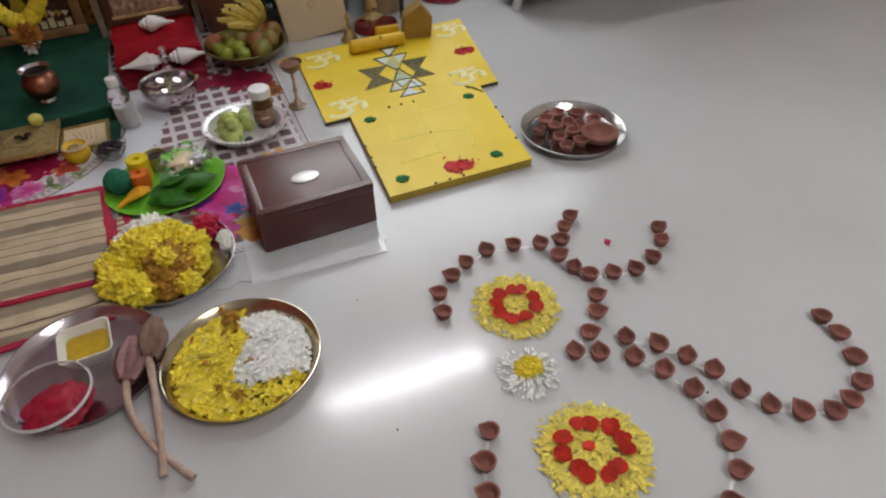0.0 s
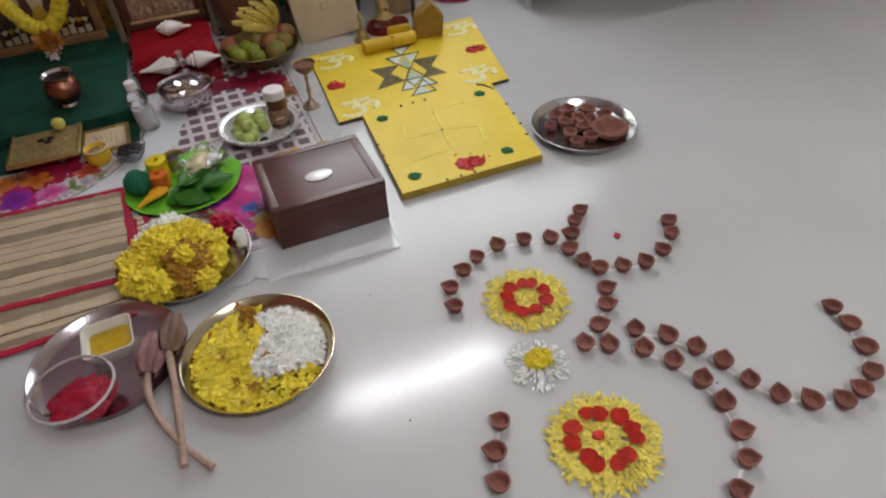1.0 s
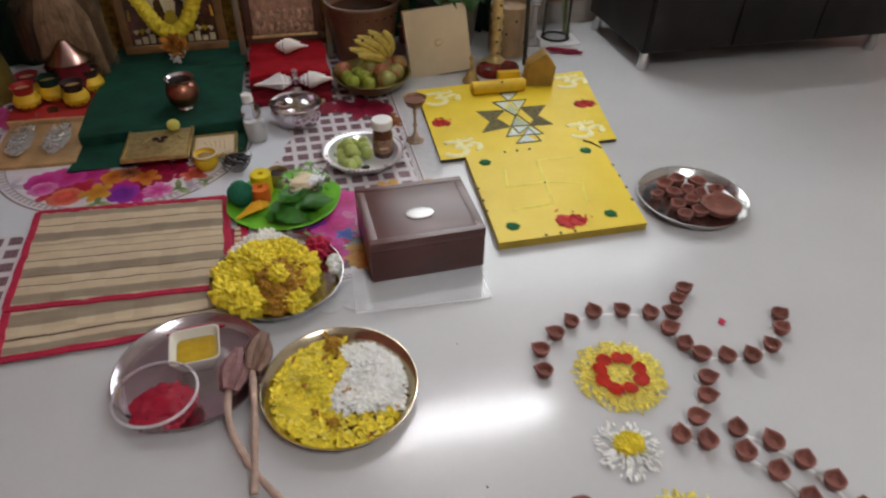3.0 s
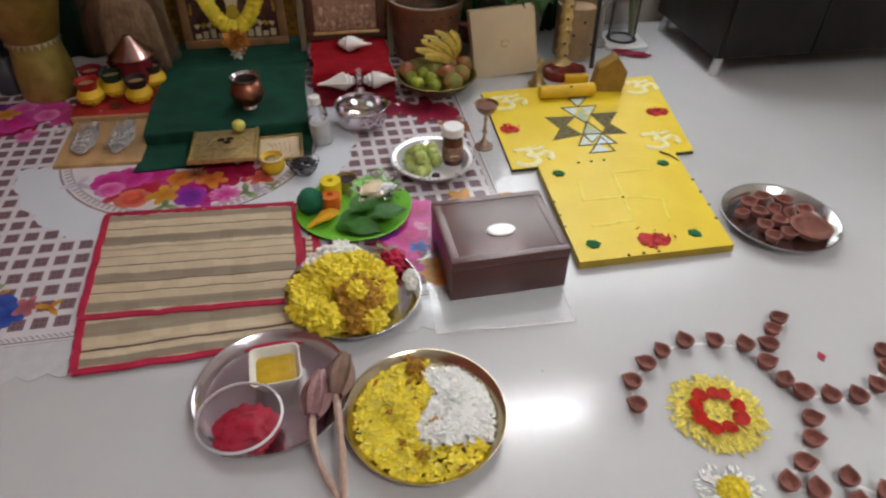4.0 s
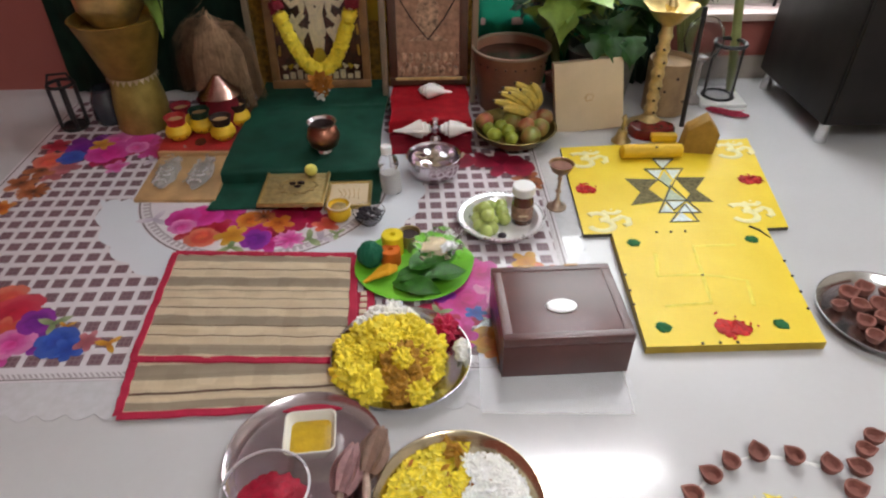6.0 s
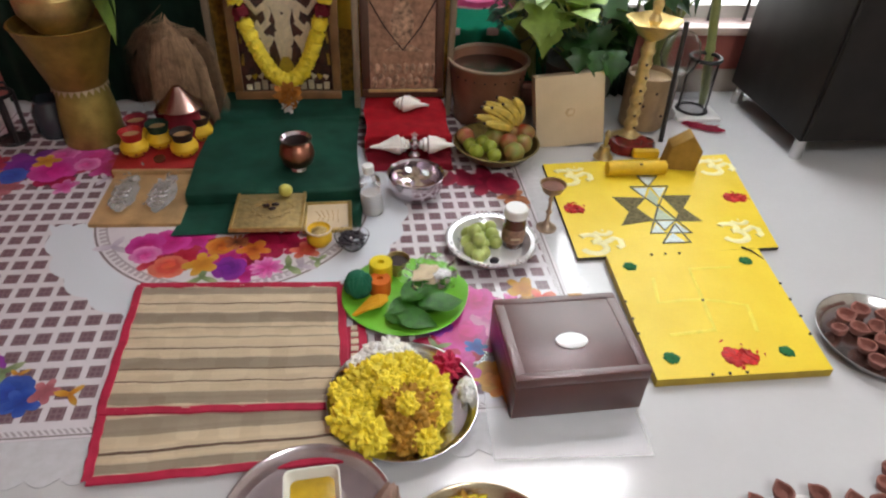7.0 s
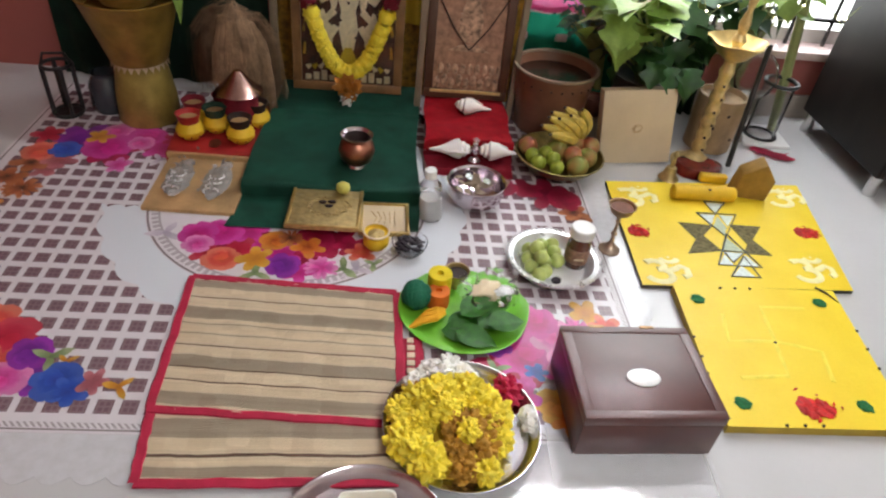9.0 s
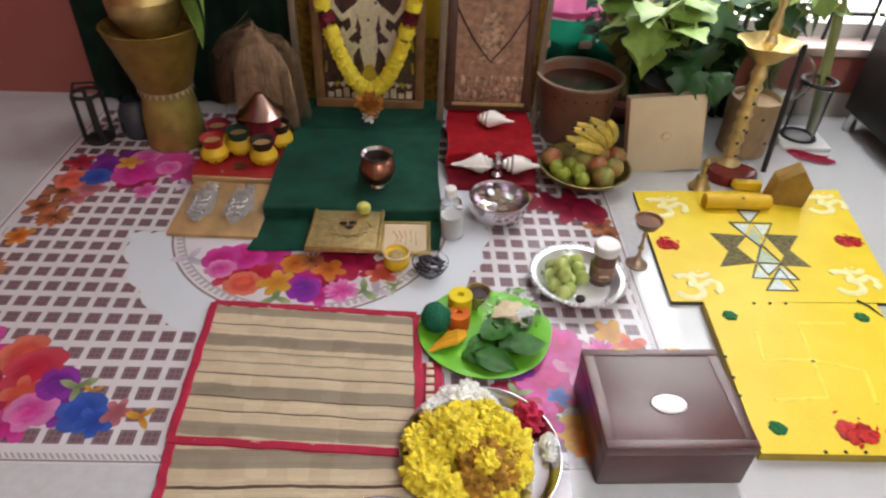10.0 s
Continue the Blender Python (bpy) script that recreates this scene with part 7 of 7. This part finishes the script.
for t0, r in ((0.0, 0.016), (1.0, 0.010), (2.0, 0.013)):
    part("stamped_mark", tube(B(), [(r * math.cos(t0 + t), -0.0125, 0.115 + r * math.sin(t0 + t) * 0.9) for t in np.linspace(0, 4.4, 14)], 0.0009, 5), M_WOODL, cbx, "faint stamped round mark")


def plant(name, x, y, n, L, W, lobes, zc, sx, sy, sz, material, label, seed, droop=0.5, young=0, ox=0.0, ps=1.0, pm=M_CLAYD):
    rr = random.Random(seed)
    th = thing(name, pose(x, y, 0.0025), label, "plant")
    part("pot", lathe(B(), [(0, 0), (0.06, 0), (0.075, 0.12), (0.08, 0.125), (0.072, 0.126), (0.066, 0.11), (0, 0.105)], 28, Matrix.Diagonal((ps, ps, ps, 1))), pm, th)
    leaves = []
    stems = B()
    for i in range(n):
        a, u = rr.uniform(0, 2 * math.pi), math.sqrt(rr.random())
        p = Vector((ox + sx * u * math.cos(a), sy * u * math.sin(a), zc + sz * rr.uniform(-1, 1) * math.sqrt(max(0.05, 1 - u * u * 0.7))))
        big = 1.0
        if i >= n - young:
            p = Vector((-0.16 + 0.09 * u * math.cos(a), -0.135 + 0.03 * math.sin(a), 0.44 + 0.06 * rr.uniform(-1, 1)))
            big = 1.35
        b = leaf_mesh(big * L * rr.uniform(0.7, 1.25), big * W * rr.uniform(0.7, 1.2), lobes, droop * rr.uniform(0.4, 1.5), i, 0.3)
        m = Matrix.Translation(p) @ pose(0, 0, 0, rr.uniform(-35, 35), rr.uniform(-40, 45), math.degrees(a) + rr.uniform(-50, 50))
        bmesh.ops.transform(b, matrix=m, verts=b.verts)
        lo = part("leaf", b, M_LEAFB if i >= n - young else (material if not isinstance(material, list) else material[i % len(material)]), th, smooth=60)
        tube(stems, [(0.01 * math.cos(a), 0.01 * math.sin(a), 0.1), (p.x * 0.4, p.y * 0.4, 0.1 + (p.z - 0.1) * 0.65), tuple(p)], [0.003, 0.0025, 0.0015], 5)
    part("stem_cluster", stems, M_BAMBOO, th)["kind"] = "stuff"
    return th


leafy = plant("leafy_plant", 0.69, 2.735, 100, 0.095, 0.10, 2, 0.37, 0.15, 0.08, 0.13, M_LEAF, "bushy potted plant with dark lobed leaves and pale young ones", 5, young=20, ox=-0.03, ps=1.7, pm=M_GREY)
for k, (x, y, z, a) in enumerate(((-0.02, -0.155, 0.30, -80), (0.02, -0.16, 0.285, -60), (0.06, -0.15, 0.30, -95), (-0.06, -0.15, 0.31, -110))):
    b = leaf_mesh(0.085, 0.075, 2, 0.6, 40 + k, 0.3)
    bmesh.ops.transform(b, matrix=pose(x, y, z, 0, 28, a), verts=b.verts)
    part("leaf", b, M_LEAF, leafy, smooth=60)
plant("fine_leaved_plant", 0.545, 2.835, 90, 0.035, 0.022, 0, 0.40, 0.08, 0.05, 0.10, M_LEAFT, "bluish fine-leaved potted herb", 7, ox=-0.11, ps=0.55)
plant("window_plant", 1.035, 2.825, 60, 0.08, 0.08, 2, 0.50, 0.16, 0.06, 0.12, [M_LEAFB, M_LEAF], "light green climbing plant against the window", 8, ox=-0.03, ps=0.6)

bl = thing("brass_lamp", pose(0.826, 2.505, 0.0025), "tall brass oil lamp with a flared cup and dotted stem", "oil lamp")
part("base", lathe(B(), [(0, 0.001), (0.075, 0.001), (0.075, 0.008), (0.055, 0.02), (0.03, 0.038), (0.02, 0.05)], 40), M_LAMPB, bl)
prof = [(0.02, 0.05)]
for k in range(7):
    z = 0.055 + k * 0.043
    prof += [(0.019, z), (0.0235, z + 0.012), (0.0245, z + 0.018), (0.0205, z + 0.028), (0.0185, z + 0.036)]
part("stem", lathe(B(), prof + [(0.018, 0.37)], 24), M_LAMPB, bl)
b = B()
rings = []
for r, z in ((0.018, 0.365), (0.045, 0.382), (0.072, 0.414), (0.086, 0.428), (0.082, 0.431), (0.045, 0.396), (0.012, 0.385)):
    rings.append([b.verts.new((r * (1 + 0.10 * math.cos(5 * a) * (r / 0.1)) * math.cos(a), r * (1 + 0.10 * math.cos(5 * a) * (r / 0.1)) * math.sin(a), z)) for a in (2 * math.pi * i / 40 for i in range(40))])
for p, q in zip(rings, rings[1:]):
    for i in range(40):
        b.faces.new((p[i], p[(i + 1) % 40], q[(i + 1) % 40], q[i]))
part("cup", b, M_BRASS, bl, "five-lobed brass oil cup")
part("finial", lathe(B(), [(0.012, 0.385), (0.014, 0.41), (0.022, 0.43), (0.012, 0.45), (0.018, 0.48), (0.008, 0.52), (0.014, 0.55), (0, 0.60)], 24), M_LAMPB, bl)
for k in range(6):
    part("dot", blob(B(), (0.004 * (-1) ** k, -0.0245, 0.066 + 0.045 * k), 0.0055, 1, 0), M_DARKIN, bl, "dark kumkum dot")
# translucent maroon container under the lamp, simplified to a low glossy disc
rc = solo("maroon_lamp_container", lathe(B(), [(0, 0.03), (0.05, 0.032), (0.082, 0.03), (0.09, 0.02), (0.094, 0.0), (0.0, 0.0)], 36, None, 0.08), M_LAMPRED, pose(0.822, 2.455, 0.0025) @ Matrix.Diagonal((0.9, 0.62, 1, 1)), "glossy maroon container under the lamp's foot", "cloth")
solo("turmeric_piece", box(B(), -0.045, 0.045, -0.014, 0.014, 0, 0.03, 0.008), M_ROLL, pose(0.842, 2.375, 0.0125, 0, 0, -3), "short yellow wooden block with a dark dot", "block")
rl = thing("yellow_roll", pose(0.668, 2.268, 0.036), "thick yellow cloth roll with a dark dot", "roll")
part("roll", lathe(B(), [(0, 0), (0.018, 0.001), (0.023, 0.004), (0.0235, 0.1), (0.023, 0.196), (0.018, 0.2), (0, 0.2)], 32, Matrix.Rotation(radians(90), 4, "Y")), M_ROLL, rl)
part("dot", blob(B(), (0.11, -0.012, 0.020), (0.006, 0.004, 0.004), 1, 0.2), M_DARKIN, rl)
b = prism(B(), [(-0.052, 0), (0.052, 0), (0.060, 0.072), (0.018, 0.125), (-0.042, 0.082)], -0.03, 0.03)
bmesh.ops.transform(b, matrix=Matrix.Rotation(radians(90), 4, "X"), verts=b.verts)
bmesh.ops.bevel(b, geom=b.edges[:], offset=0.002, segments=1, affect="EDGES")
solo("mustard_block", b, M_WEDGE, pose(0.932, 2.315, 0.0125, 0, 0, -10), "pointed mustard-brown card box like a little house", "card box")
tb = thing("hand_bell", pose(0.70, 2.385, 0.0125) @ Matrix.Diagonal((1.3, 1.3, 1.45, 1)), "tiny brass hand bell", "bell")
part("bell", lathe(B(), [(0.0, 0.03), (0.012, 0.028), (0.016, 0.012), (0.026, 0.0), (0.024, 0.0), (0, 0.02)], 28), M_BRASSD, tb)
part("handle", lathe(B(), [(0.004, 0.028), (0.006, 0.04), (0.004, 0.05), (0.008, 0.058), (0.004, 0.066), (0, 0.07)], 16), M_BRASSD, tb)
solo("dark_rod", tube(B(), [(0.944, 2.488, 0.009), (0.950, 2.52, 0.2), (0.956, 2.55, 0.41)], 0.0085, 12), M_IRON, pose(0, 0, 0), "dark slender wooden rod leaning upright", "rod")
stalk = thing("green_stalk", pose(0, 0, 0), "upright pale green cane stalk", "cane")
for k in range(5):
    z0, z1 = 0.01 + 0.22 * k, 0.01 + 0.22 * (k + 1)
    f = lambda z: (1.235 - 0.16 * z, 2.78 + 0.02 * z, z)
    part("segment", tube(B(), [f(z0), f(z0 + 0.012), f(z1 - 0.012), f(z1)], [0.019, 0.0165, 0.0165, 0.019], 14), M_BAMBOO, stalk)
cn = thing("tan_canister", pose(0.925, 2.648, 0.0025), "tan canister with dark dots behind the brass lamp", "canister")
part("body", lathe(B(), [(0, 0), (0.076, 0), (0.08, 0.004), (0.082, 0.19), (0.080, 0.196), (0.074, 0.197), (0.072, 0.18), (0, 0.178)], 40), M_TAN, cn)
for x, z in ((0.0, 0.15), (-0.035, 0.10), (0.04, 0.06)):
    part("dot", blob(B(), (x, -math.sqrt(0.0815 ** 2 - x * x), z), (0.006, 0.003, 0.006), 1, 0), M_DARKIN, cn, "dark painted dot")
gg = thing("glass_globe", pose(1.05, 2.715, 0.0025), "round clear glass globe on a short glass foot", "glass globe")
part("foot", lathe(B(), [(0, 0), (0.042, 0), (0.044, 0.006), (0.02, 0.03), (0.018, 0.15), (0.03, 0.17), (0, 0.17)], 32), M_FROST, gg, "frosted glass foot")
part("globe", lathe(B(), [(0.03, 0.165), (0.06, 0.19), (0.072, 0.235), (0.06, 0.285), (0.035, 0.312), (0.033, 0.310), (0.057, 0.283), (0.069, 0.235), (0.057, 0.192), (0.03, 0.169)], 40), M_FILM, gg, "thin hazy glass globe")
solo("white_tile", box(B(), -0.085, 0.085, -0.085, 0.085, 0, 0.012, 0.002), M_LID, pose(1.165, 2.735, 0.001, 0, 0, -3), "loose square white floor tile", "tile")
lantern(1.164, 2.735, 1.3, "black wire lantern with a glass chimney on a white tile", True)
scrap = cloth_sheet(lambda u, v: Vector((-0.065 + 0.13 * u + 0.012 * math.sin(7 * v), -0.028 + 0.055 * v + 0.014 * math.sin(5 * u + 1), 0.006 + 0.007 * abs(noise.noise(Vector((u * 5, v * 4, 3)))))), 24, 12)
solo("red_cloth_scrap", scrap, M_CPETAL, pose(1.155, 2.60, 0.0, 0, 0, -8), "crumpled crimson cloth scrap on the floor", "cloth", smooth=60)

# ---- fairy lights on the plants ----
fl = thing("fairy_lights", pose(0, 0, 0), "thin string of tiny warm fairy lights over the plants", "string lights")
M_LED = glow("warm_led", (1.0, 0.9, 0.65), 9)
wire = []
rr = random.Random(9)
for k in range(22):
    wire.append((0.62 + 0.03 * k, 2.62 + 0.03 * math.sin(k * 1.3), 0.50 + 0.05 * math.sin(k * 0.9) + 0.02 * rr.random()))
part("wire", tube(B(), wire, 0.0015, 5), M_BAMBOO, fl)
for k, p in enumerate(wire):
    if k % 2 == 0:
        part("bulb", blob(B(), (p[0], p[1], p[2] + 0.004), 0.003, 1, 0), M_LED, fl)

# ---- crumbs on the tiles ----
for x, y, r in ((0.30, 0.78, 0.0022), (0.86, 0.62, 0.002), (0.84, 0.70, 0.0018), (0.33, 1.12, 0.0015)):
    solo("crumb", blob(B(), (0, 0, 0), r, 1, 0.3), M_DARKIN, pose(x, y, r * 0.9), "tiny dark crumb on the floor tiles", "crumb", "floor crumbs")
